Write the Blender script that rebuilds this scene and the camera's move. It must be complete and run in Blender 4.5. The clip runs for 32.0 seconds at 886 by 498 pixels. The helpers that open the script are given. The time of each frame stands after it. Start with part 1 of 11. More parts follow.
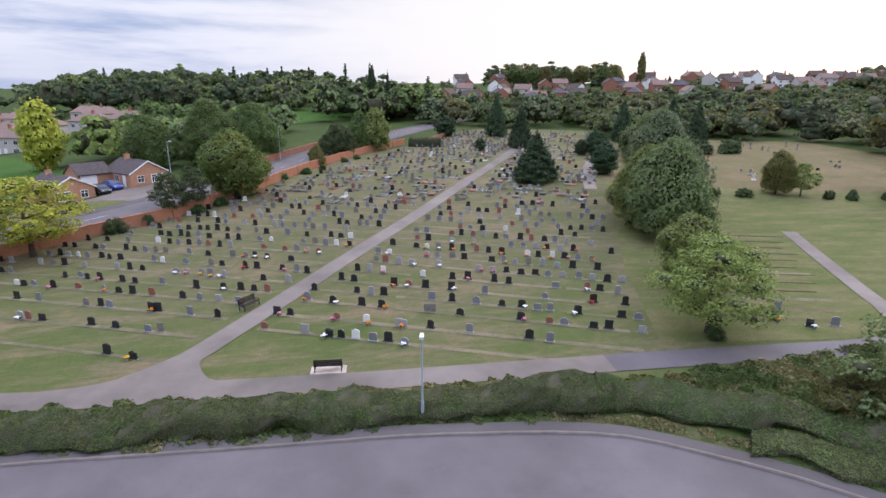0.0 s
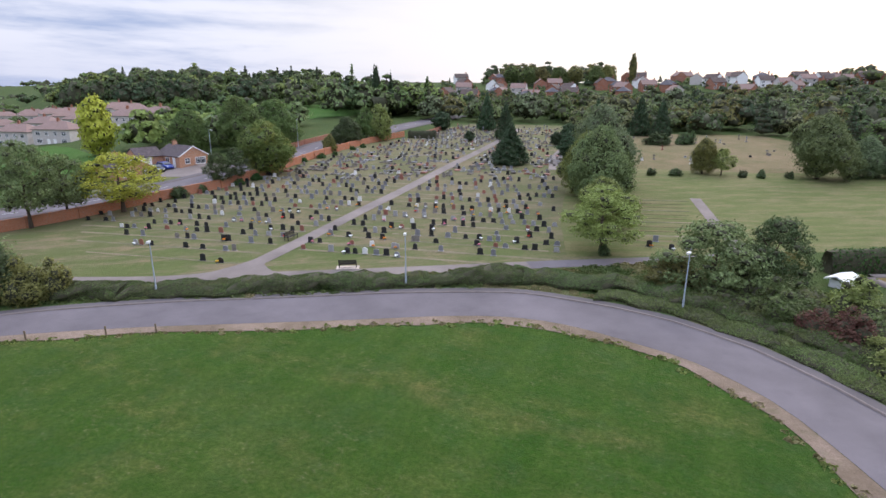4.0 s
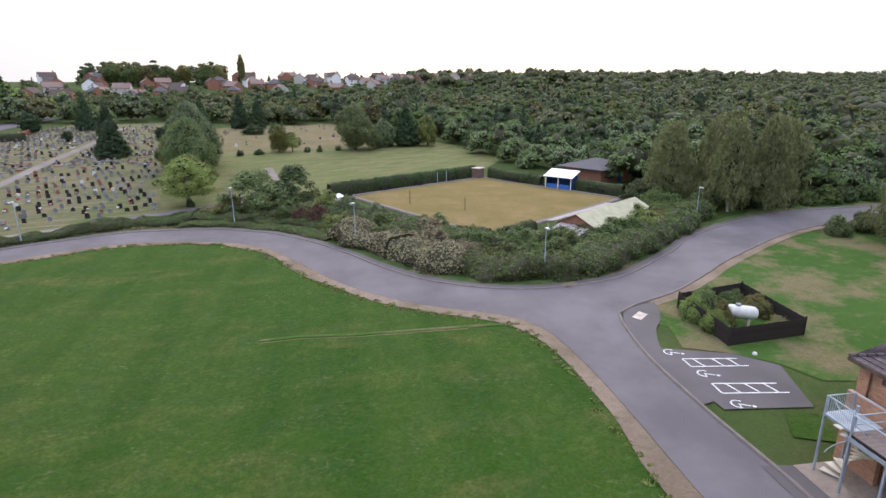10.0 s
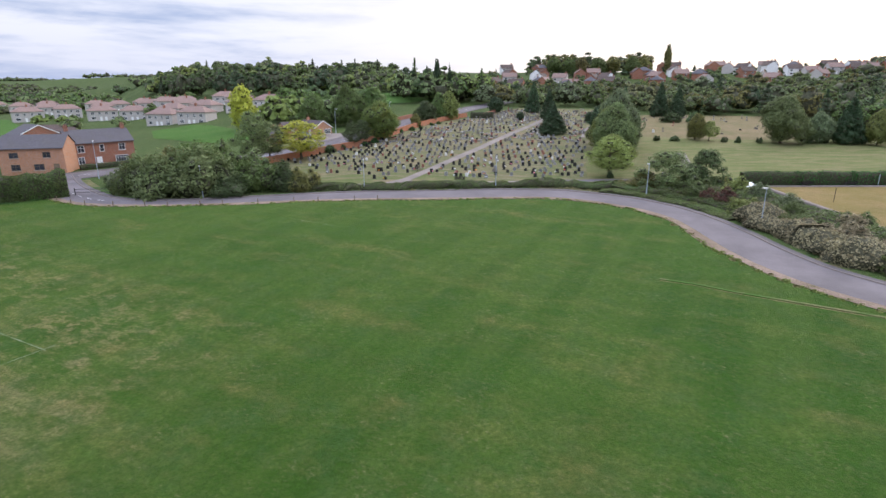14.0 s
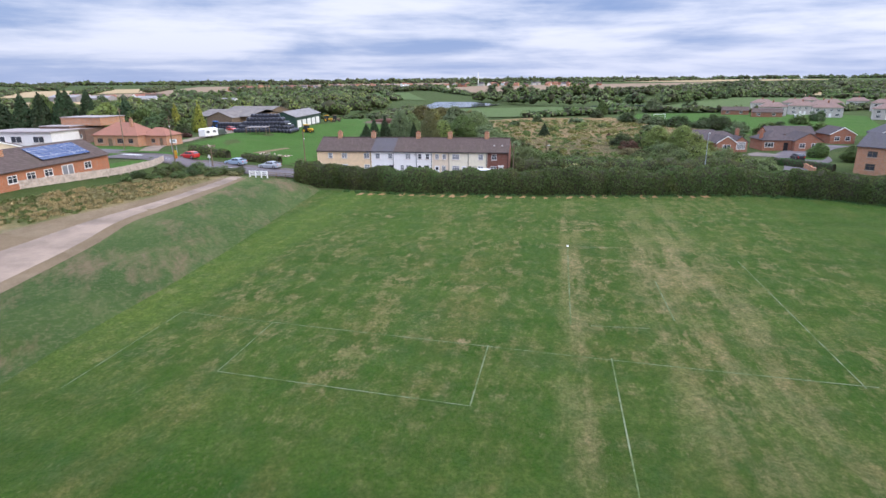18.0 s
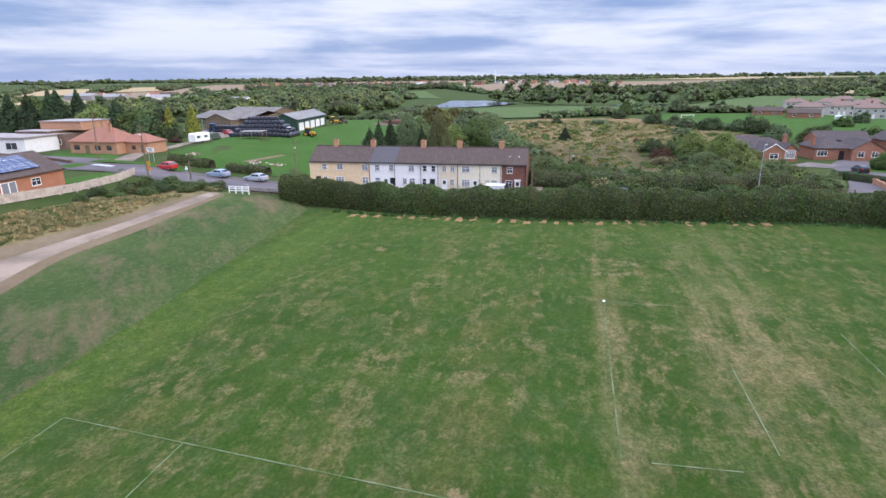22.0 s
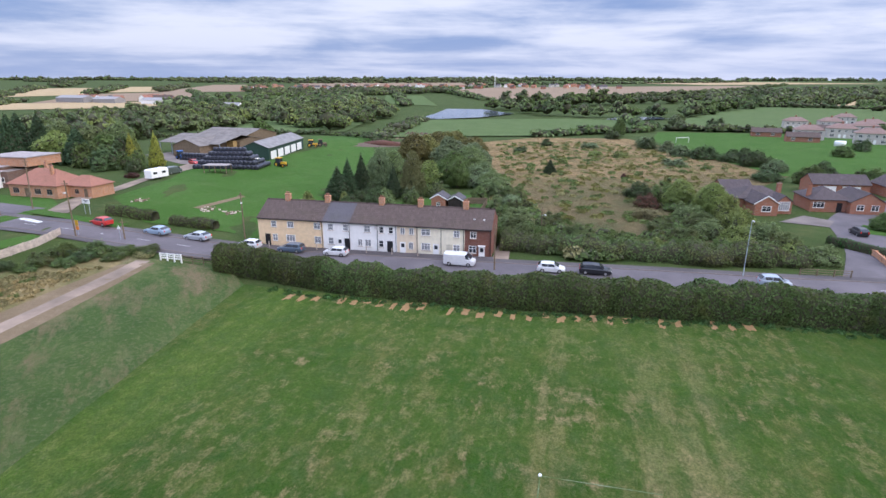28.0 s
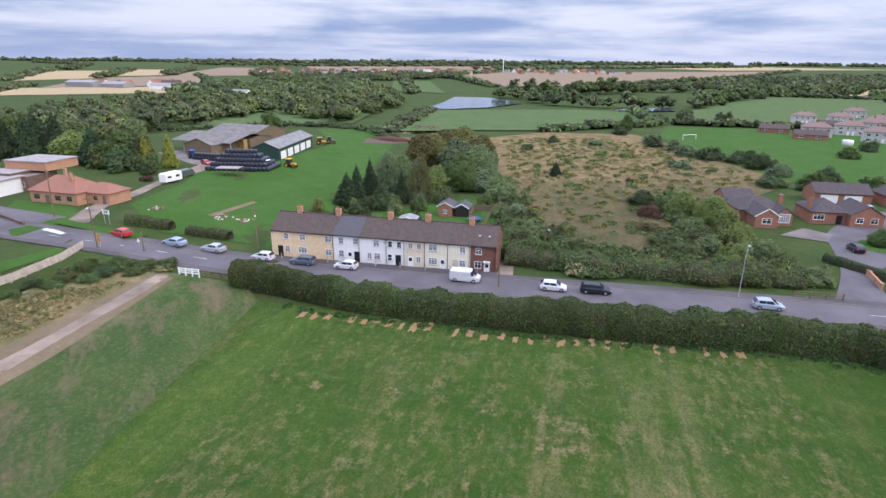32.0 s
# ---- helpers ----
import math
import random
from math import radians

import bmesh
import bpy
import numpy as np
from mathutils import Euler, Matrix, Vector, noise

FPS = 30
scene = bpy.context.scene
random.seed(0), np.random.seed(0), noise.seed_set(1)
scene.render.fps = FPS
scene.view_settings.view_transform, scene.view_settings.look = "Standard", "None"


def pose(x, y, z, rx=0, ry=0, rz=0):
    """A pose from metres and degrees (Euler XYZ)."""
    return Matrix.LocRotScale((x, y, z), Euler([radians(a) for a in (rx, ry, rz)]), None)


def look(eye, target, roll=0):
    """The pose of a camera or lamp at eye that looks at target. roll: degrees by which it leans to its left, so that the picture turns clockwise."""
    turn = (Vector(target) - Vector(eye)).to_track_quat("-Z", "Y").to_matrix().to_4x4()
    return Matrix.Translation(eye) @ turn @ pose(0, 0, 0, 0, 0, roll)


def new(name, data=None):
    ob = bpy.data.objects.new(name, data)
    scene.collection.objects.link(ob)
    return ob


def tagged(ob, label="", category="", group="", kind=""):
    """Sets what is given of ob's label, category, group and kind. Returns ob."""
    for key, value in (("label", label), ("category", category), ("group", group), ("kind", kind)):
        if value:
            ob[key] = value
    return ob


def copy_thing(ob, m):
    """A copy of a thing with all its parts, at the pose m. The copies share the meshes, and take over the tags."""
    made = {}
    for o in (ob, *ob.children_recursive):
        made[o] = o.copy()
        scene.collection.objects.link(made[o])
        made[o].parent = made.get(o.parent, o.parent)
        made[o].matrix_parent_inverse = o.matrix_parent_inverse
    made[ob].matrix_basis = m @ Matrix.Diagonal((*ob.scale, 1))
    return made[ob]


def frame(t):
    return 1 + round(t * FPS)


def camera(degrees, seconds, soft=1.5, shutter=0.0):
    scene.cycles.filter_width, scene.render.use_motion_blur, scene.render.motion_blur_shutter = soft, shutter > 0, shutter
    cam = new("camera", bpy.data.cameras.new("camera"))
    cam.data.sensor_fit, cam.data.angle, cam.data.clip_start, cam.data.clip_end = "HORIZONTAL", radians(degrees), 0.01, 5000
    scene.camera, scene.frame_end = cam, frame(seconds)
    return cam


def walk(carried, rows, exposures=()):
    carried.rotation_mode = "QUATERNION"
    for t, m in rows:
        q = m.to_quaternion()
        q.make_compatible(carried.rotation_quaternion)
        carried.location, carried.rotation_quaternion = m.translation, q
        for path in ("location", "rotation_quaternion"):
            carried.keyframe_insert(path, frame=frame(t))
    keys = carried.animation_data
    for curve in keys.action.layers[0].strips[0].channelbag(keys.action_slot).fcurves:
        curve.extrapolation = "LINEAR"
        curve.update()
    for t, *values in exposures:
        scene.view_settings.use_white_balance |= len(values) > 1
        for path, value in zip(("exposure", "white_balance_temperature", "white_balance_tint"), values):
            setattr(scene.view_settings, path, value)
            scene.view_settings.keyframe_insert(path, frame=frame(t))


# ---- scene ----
cam = camera(77.7, 32.0)
PATH = [
    (0, 0, 0, 17.8, 74.3, -0.1, 0),
    (0.5, 0.32, -2.57, 17.77, 74.36, -0.07, 0.1),
    (1, 0.66, -5.14, 17.76, 74.42, -0.07, 0.17),
    (1.5, 1.01, -7.71, 17.82, 74.4, -0.09, 0.26),
    (2, 1.37, -10.29, 17.8, 74.37, -0.14, 0.33),
    (2.5, 1.74, -12.94, 17.82, 74.41, -0.15, 0.34),
    (3, 2.04, -15.6, 17.78, 74.35, -0.19, 0.35),
    (3.5, 2.33, -18.28, 17.76, 74.27, -0.24, 0.39),
    (5.5, 3.39, -29.32, 17.05, 74.01, -0.22, 0.57),
    (6, 3.69, -32.09, 16.87, 74.04, -0.14, 0.66),
    (6.5, 4, -34.89, 16.77, 73.96, -0.14, 0.68),
    (7, 4.36, -37.69, 16.68, 73.86, -0.14, 0.63),
    (7.5, 4.73, -40.5, 16.66, 73.8, -0.14, -0.14),
    (8, 4.95, -43.23, 16.74, 74.02, 0.04, -11.87),
    (8.5, 4.77, -45.9, 16.89, 74.01, 0.38, -22.08),
    (9, 4.27, -48.54, 17.12, 73.96, 0.28, -23),
    (9.5, 3.7, -51.16, 17.4, 74.14, 0.33, -33.71),
    (10, 2.83, -53.63, 17.53, 74.02, 0.4, -35.73),
    (10.5, 1.87, -56.03, 17.58, 74.08, 0.34, -36.91),
    (11, 0.84, -58.35, 17.61, 74.1, 0.35, -38.13),
    (11.5, -0.18, -60.67, 17.63, 74.08, 0.36, -39.28),
    (12, -1.2, -62.81, 17.56, 73.75, 0.05, -41.09),
    (12.5, -1.89, -64.09, 17.45, 73.83, -0.03, -37.85),
    (13, -2.31, -64.56, 17.4, 74.01, 0.03, -24.09),
    (13.5, -2.64, -64.88, 17.32, 73.61, -0.12, -10.23),
    (14, -2.93, -64.96, 17.3, 73.22, 0.03, 4.37),
    (14.5, -3.19, -64.8, 17.39, 73.13, 0.46, 19.99),
    (15, -3.61, -64.5, 17.36, 73.33, 0.73, 36.21),
    (15.5, -4.24, -64.21, 17.18, 73.69, 0.84, 53.29),
    (17.5, -8.58, -63.16, 16.87, 73.51, 0.58, 76.41),
    (18, -10, -62.81, 17.03, 73.38, 0.61, 78.26),
    (18.5, -11.51, -62.44, 17.2, 73.36, 0.64, 80.05),
    (19, -13.17, -62.05, 17.24, 73.29, 0.66, 76.57),
    (19.5, -14.87, -61.49, 17.39, 73.21, 0.55, 76.54),
    (20, -16.61, -60.87, 17.57, 73.14, 0.59, 77.52),
    (20.5, -18.47, -60.23, 17.73, 73.15, 0.66, 77.56),
    (21, -20.36, -59.61, 17.84, 73.15, 0.7, 78.48),
    (21.5, -22.27, -58.98, 17.84, 73.13, 0.67, 79.24),
    (22, -24.24, -58.35, 17.77, 73.16, 0.67, 79.95),
    (22.5, -26.28, -57.7, 18.07, 73.06, 0.57, 80.43),
    (23, -28.36, -56.97, 18.76, 73.04, 0.5, 80.6),
    (23.5, -30.47, -56.2, 19.56, 73.06, 0.56, 80.7),
    (24, -32.5, -55.38, 20.31, 73.06, 0.59, 80.71),
    (24.5, -34.07, -54.5, 21.08, 73.51, 0.67, 81),
    (25, -34.77, -53.46, 21.74, 73.13, 0.64, 80.11),
    (25.5, -34.93, -52.41, 22.37, 72.87, 0.47, 79.31),
    (27.5, -34.63, -49.74, 25.44, 73.12, 0.05, 79.94),
    (28, -34.5, -49.45, 26.24, 73.12, -0.03, 80.16),
    (28.5, -34.4, -49.18, 26.92, 73.1, -0.19, 80.38),
    (29, -34.21, -49.03, 27.56, 72.96, -0.28, 80.53),
    (29.5, -33.95, -49, 28.13, 72.92, -0.43, 80.67),
    (30, -33.69, -49.04, 28.73, 72.94, -0.54, 80.67),
    (30.5, -33.47, -49.12, 29.33, 72.98, -0.6, 80.65),
    (31, -33.32, -49.31, 30.14, 73, -0.54, 80.68),
    (31.5, -33.18, -49.53, 31.14, 73.02, -0.45, 80.79),
    (32, -33.06, -49.77, 32.16, 71.41, -0.36, 80.94),
]
walk(cam, [(t, pose(*p)) for t, *p in PATH], [(0, -0.12, 6180, 17), (6, -0.07, 6220, 16), (13, -0.09, 6300, 15), (15, 0.12, 6200, 15), (18, 0.03, 6050, 16), (22, 0.03, 5950, 16), (25, -0.20, 5850, 17), (28, -0.06, 5900, 17), (32, -0.06, 5950, 17)])

# ---- sky, sun, exposure ----
world = bpy.data.worlds.new("world")
scene.world = world
world.use_nodes = True


def sky_nodes(nt):
    n, ln = nt.nodes, nt.links
    n.clear()
    out, bg = n.new("ShaderNodeOutputWorld"), n.new("ShaderNodeBackground")
    sky = n.new("ShaderNodeTexSky")
    sky.sky_type, sky.sun_disc = "NISHITA", False
    sky.sun_elevation, sky.sun_rotation = radians(9), radians(40)
    sky.air_density, sky.dust_density, sky.ozone_density = 1.0, 2.0, 2.0
    tc = n.new("ShaderNodeTexCoord")
    sep = n.new("ShaderNodeSeparateXYZ")
    ln.new(tc.outputs["Generated"], sep.inputs[0])

    def mth(op, a, b=None, c=None):
        m = n.new("ShaderNodeMath")
        m.operation = op
        for k, v in enumerate((a, b, c)):
            if v is None:
                continue
            if isinstance(v, (int, float)):
                m.inputs[k].default_value = v
            else:
                ln.new(v, m.inputs[k])
        return m.outputs[0]

    def rng(v, a, b, c=0.0, d=1.0):
        m = n.new("ShaderNodeMapRange")
        m.interpolation_type = "SMOOTHSTEP"
        ln.new(v, m.inputs[0])
        for k, w in enumerate((a, b, c, d)):
            m.inputs[k + 1].default_value = w
        return m.outputs[0]

    # cloud layer: the direction laid onto a flat sheet overhead
    zc = mth("ADD", mth("MAXIMUM", sep.outputs[2], 0.0), 0.075)
    comb = n.new("ShaderNodeCombineXYZ")
    ln.new(mth("DIVIDE", sep.outputs[0], zc), comb.inputs[0])
    ln.new(mth("DIVIDE", sep.outputs[1], zc), comb.inputs[1])
    big = n.new("ShaderNodeTexNoise")
    big.inputs["Scale"].default_value, big.inputs["Detail"].default_value, big.inputs["Roughness"].default_value = 0.42, 7.0, 0.52
    big.inputs["Distortion"].default_value = 0.25
    mp = n.new("ShaderNodeMapping")
    mp.inputs["Scale"].default_value = (1.3, 0.75, 1.0)
    mp.inputs["Location"].default_value = (3.1, 1.7, 0.0)
    ln.new(comb.outputs[0], mp.inputs[0])
    ln.new(mp.outputs[0], big.inputs["Vector"])
    zl = mth("ADD", mth("MAXIMUM", sep.outputs[2], 0.0), 0.16)
    flat = n.new("ShaderNodeCombineXYZ")
    ln.new(mth("DIVIDE", sep.outputs[0], zl), flat.inputs[0])
    ln.new(mth("DIVIDE", sep.outputs[1], zl), flat.inputs[1])
    ln.new(mth("MULTIPLY", sep.outputs[2], 9.0), flat.inputs[2])
    lump = n.new("ShaderNodeTexNoise")
    lump.inputs["Scale"].default_value, lump.inputs["Detail"].default_value, lump.inputs["Roughness"].default_value = 1.1, 8.0, 0.6
    lump.inputs["Distortion"].default_value = 0.3
    ln.new(flat.outputs[0], lump.inputs["Vector"])
    # long level layers low in the sky
    level = n.new("ShaderNodeCombineXYZ")
    ln.new(mth("MULTIPLY", sep.outputs[0], 1.5), level.inputs[0])
    ln.new(mth("MULTIPLY", sep.outputs[1], 1.5), level.inputs[1])
    ln.new(mth("MULTIPLY", sep.outputs[2], 15.0), level.inputs[2])
    layer = n.new("ShaderNodeTexNoise")
    layer.inputs["Scale"].default_value, layer.inputs["Detail"].default_value, layer.inputs["Roughness"].default_value = 1.0, 6.0, 0.55
    ln.new(level.outputs[0], layer.inputs["Vector"])
    mass = mth("ADD", mth("MULTIPLY", big.outputs["Fac"], 0.3), mth("MULTIPLY", lump.outputs["Fac"], 0.2))
    cloud = rng(mth("ADD", mass, mth("MULTIPLY", layer.outputs["Fac"], 0.5)), 0.40, 0.565)
    # the brighter part of the sky lies round the low sun
    dot = mth("ADD", mth("MULTIPLY", sep.outputs[0], 0.66), mth("MULTIPLY", sep.outputs[1], 0.75))
    near_sun = rng(mth("ADD", dot, mth("MULTIPLY", mth("MINIMUM", sep.outputs[2], 0.16), 0.7)), 0.40, 0.92)
    ramp = n.new("ShaderNodeMix")
    ramp.data_type = "RGBA"
    ramp.inputs["A"].default_value = (0.325, 0.450, 0.715, 1)
    ramp.inputs["B"].default_value = (0.97, 1.0, 1.08, 1)
    ln.new(cloud, ramp.inputs["Factor"])
    hor = rng(sep.outputs[2], 0.0, 0.10, 1.0, 0.0)
    glow = n.new("ShaderNodeMix")
    glow.data_type = "RGBA"
    glow.inputs["B"].default_value = (0.62, 0.69, 0.88, 1)
    ln.new(mth("MULTIPLY", hor, 0.45), glow.inputs["Factor"])
    ln.new(ramp.outputs["Result"], glow.inputs["A"])
    sunny = n.new("ShaderNodeMix")
    sunny.data_type = "RGBA"
    sunny.inputs["B"].default_value = (1.12, 1.08, 1.02, 1)
    ln.new(near_sun, sunny.inputs["Factor"])
    ln.new(glow.outputs["Result"], sunny.inputs["A"])
    mix = n.new("ShaderNodeMix")
    mix.data_type = "RGBA"
    mix.inputs["Factor"].default_value = 0.9
    scaled = n.new("ShaderNodeVectorMath")
    scaled.operation = "SCALE"
    ln.new(sky.outputs[0], scaled.inputs[0])
    scaled.inputs["Scale"].default_value = 0.12
    ln.new(scaled.outputs[0], mix.inputs["A"])
    ln.new(sunny.outputs["Result"], mix.inputs["B"])
    ln.new(mix.outputs["Result"], bg.inputs["Color"])
    # an overcast sky is brighter overhead than at the horizon
    ln.new(mth("MULTIPLY", mth("MULTIPLY_ADD", rng(sep.outputs[2], 0.22, 1.0), 2.6, 1.0), mth("MULTIPLY_ADD", dot, 0.06, 1.0)), bg.inputs["Strength"])
    ln.new(bg.outputs[0], out.inputs["Surface"])


sky_nodes(world.node_tree)
sun = new("sun", bpy.data.lights.new("sun", "SUN"))
sun.data.energy, sun.data.angle, sun.data.color = 1.25, radians(25), (1.0, 0.90, 0.80)
sun.matrix_world = look((66, 75, 60), (0, 0, 0))
scene.view_settings.exposure = 0.0


# ---- materials ----
def material(name, rough=0.85, metal=0.0, spec=0.3):
    m = bpy.data.materials.new(name)
    m.use_nodes = True
    b = m.node_tree.nodes["Principled BSDF"]
    b.inputs["Roughness"].default_value = rough
    b.inputs["Metallic"].default_value = metal
    b.inputs["Specular IOR Level"].default_value = spec
    return m, m.node_tree, b


def noise_fac(nt, scale, detail=4.0, rough=0.6, stretch=(1, 1, 1), turn=0.0, shift=(0, 0, 0), lo=0.35, hi=0.65, coords="pos"):
    """A 0..1 noise in metres of the world (or of the object)."""
    n, ln = nt.nodes, nt.links
    if coords == "pos":
        src = n.new("ShaderNodeNewGeometry").outputs["Position"]
    else:
        src = n.new("ShaderNodeTexCoord").outputs["Object"]
    mp = n.new("ShaderNodeMapping")
    mp.vector_type = "TEXTURE"
    mp.inputs["Scale"].default_value = tuple(1.0 / q for q in stretch)
    mp.inputs["Rotation"].default_value = (0, 0, -turn)
    mp.inputs["Location"].default_value = shift
    ln.new(src, mp.inputs[0])
    t = n.new("ShaderNodeTexNoise")
    t.inputs["Scale"].default_value, t.inputs["Detail"].default_value, t.inputs["Roughness"].default_value = scale, detail, rough
    ln.new(mp.outputs[0], t.inputs["Vector"])
    r = n.new("ShaderNodeMapRange")
    r.inputs[1].default_value, r.inputs[2].default_value = lo, hi
    ln.new(t.outputs["Fac"], r.inputs[0])
    return r.outputs[0]


def blend(nt, fac, a, b):
    n, ln = nt.nodes, nt.links
    m = n.new("ShaderNodeMix")
    m.data_type = "RGBA"
    for s, v in (("Factor", fac), ("A", a), ("B", b)):
        if isinstance(v, tuple):
            m.inputs[s].default_value = (*v, 1)
        elif isinstance(v, (int, float)):
            m.inputs[s].default_value = v
        else:
            ln.new(v, m.inputs[s])
    return m.outputs["Result"]


def times(nt, a, b):
    m = nt.nodes.new("ShaderNodeMath")
    m.operation = "MULTIPLY"
    for k, v in enumerate((a, b)):
        if isinstance(v, (int, float)):
            m.inputs[k].default_value = v
        else:
            nt.links.new(v, m.inputs[k])
    return m.outputs[0]


def bump(nt, b, fac, strength=0.4, dist=0.05):
    k = nt.nodes.new("ShaderNodeBump")
    k.inputs["Strength"].default_value, k.inputs["Distance"].default_value = strength, dist
    nt.links.new(fac, k.inputs["Height"])
    nt.links.new(k.outputs[0], b.inputs["Normal"])


def plain(name, color, rough=0.7, metal=0.0, spec=0.3, var=0.18, scale=1.5, grain=25.0, coords="obj"):
    """Paint, stone, metal: one colour with stains and a fine grain."""
    m, nt, b = material(name, rough, metal, spec)
    dark = tuple(c * (1 - var) for c in color)
    light = tuple(min(1, c * (1 + var * 0.6)) for c in color)
    c = blend(nt, noise_fac(nt, scale, 5, coords=coords), dark, light)
    g = noise_fac(nt, grain, 3, coords=coords)
    c = blend(nt, times(nt, g, 0.25), c, tuple(x * 0.7 for x in color))
    nt.links.new(c, b.inputs["Base Color"])
    bump(nt, b, g, 0.15, 0.01)
    return m


def glass(name, tint=(0.02, 0.025, 0.03), rough=0.08):
    m, nt, b = material(name, rough, 0.0, 0.6)
    b.inputs["Base Color"].default_value = (*tint, 1)
    return m


def turf(name, green, deep, pale, bare=0.3, grain=5.0, turn=0.0, long=1.0, lo=0.5, hi=0.75, soil=(0.20, 0.15, 0.085)):
    """Grass: patches of growth, paler dry stretches, a fine tufted grain."""
    m, nt, b = material(name, 0.95, 0, 0.12)
    c = blend(nt, noise_fac(nt, 0.09, 5, 0.6, (1, long, 1), turn), deep, green)
    c = blend(nt, times(nt, noise_fac(nt, 0.16, 6, 0.65, (1, long, 1), turn, (40, 7, 0), lo, hi), bare), c, pale)
    c = blend(nt, times(nt, noise_fac(nt, 0.6, 6, 0.7, (1, long * 1.5, 1), turn, (9, 70, 0), 0.55, 0.8), bare * 0.8), c, soil)
    fine = noise_fac(nt, grain, 6, 0.75, lo=0.3, hi=0.7)
    mid = noise_fac(nt, 1.1, 5, 0.7, lo=0.3, hi=0.7)
    c = blend(nt, times(nt, fine, 0.55), c, tuple(x * 0.45 for x in deep))
    c = blend(nt, times(nt, mid, 0.3), c, tuple(x * 0.6 for x in deep))
    nt.links.new(c, b.inputs["Base Color"])
    bump(nt, b, fine, 0.7, 0.08)
    return m


def tarmac(name, color, patch=0.25):
    m, nt, b = material(name, 0.8, 0, 0.3)
    c = blend(nt, noise_fac(nt, 0.15, 5, 0.6), tuple(x * (1 - patch) for x in color), tuple(x * (1 + patch * 0.5) for x in color))
    c = blend(nt, times(nt, noise_fac(nt, 0.7, 6, 0.7, lo=0.55, hi=0.75), 0.35), c, tuple(x * 0.6 for x in color))
    g = noise_fac(nt, 30, 2)
    c = blend(nt, times(nt, g, 0.25), c, tuple(x * 0.6 for x in color))
    nt.links.new(c, b.inputs["Base Color"])
    bump(nt, b, g, 0.3, 0.01)
    return m


def leafmat(name, color, var=0.24, warm=(0.2, 0.14, 0.02), warmth=0.06):
    """Foliage: each clump of leaves its own shade, with a little light through the blade."""
    m, nt, b = material(name, 0.65, 0, 0.25)
    color = (color[0] * 1.28, color[1] * 1.38, color[2] * 1.26)
    n, ln = nt.nodes, nt.links
    geo = n.new("ShaderNodeNewGeometry")
    info = n.new("ShaderNodeObjectInfo")
    c = blend(nt, geo.outputs["Random Per Island"], tuple(x * (1 - var) for x in color), tuple(x * (1 + var) for x in color))
    c = blend(nt, times(nt, noise_fac(nt, 0.35, 3, lo=0.5, hi=0.8), warmth * 4), c, warm)
    # single leaves and small sprays: lighter blades, gap shade between painted dark
    grain = noise_fac(nt, 2.2, 6, 0.8, shift=(3, 8, 1), lo=0.40, hi=0.62)
    c = blend(nt, times(nt, grain, 0.52), c, tuple(x * 0.4 for x in color))
    c = blend(nt, times(nt, noise_fac(nt, 1.1, 5, 0.75, shift=(31, 8, 5), lo=0.52, hi=0.70), 0.5), c, tuple(min(1.0, x * 1.55) for x in color))
    bump(nt, b, grain, 0.6, 0.15)
    hs = n.new("ShaderNodeHueSaturation")
    r = n.new("ShaderNodeMapRange")
    r.inputs[3].default_value, r.inputs[4].default_value = 0.82, 1.22
    ln.new(info.outputs["Random"], r.inputs[0])
    ln.new(r.outputs[0], hs.inputs["Value"])
    r2 = n.new("ShaderNodeMapRange")
    r2.inputs[3].default_value, r2.inputs[4].default_value = 0.485, 0.515
    ln.new(info.outputs["Random"], r2.inputs[0])
    ln.new(r2.outputs[0], hs.inputs["Hue"])
    ln.new(c, hs.inputs["Color"])
    ln.new(hs.outputs[0], b.inputs["Base Color"])
    tr = n.new("ShaderNodeBsdfTranslucent")
    ln.new(hs.outputs[0], tr.inputs["Color"])
    mix = n.new("ShaderNodeMixShader")
    mix.inputs[0].default_value = 0.3
    ln.new(b.outputs[0], mix.inputs[1])
    ln.new(tr.outputs[0], mix.inputs[2])
    ln.new(mix.outputs[0], n["Material Output"].inputs["Surface"])
    return m


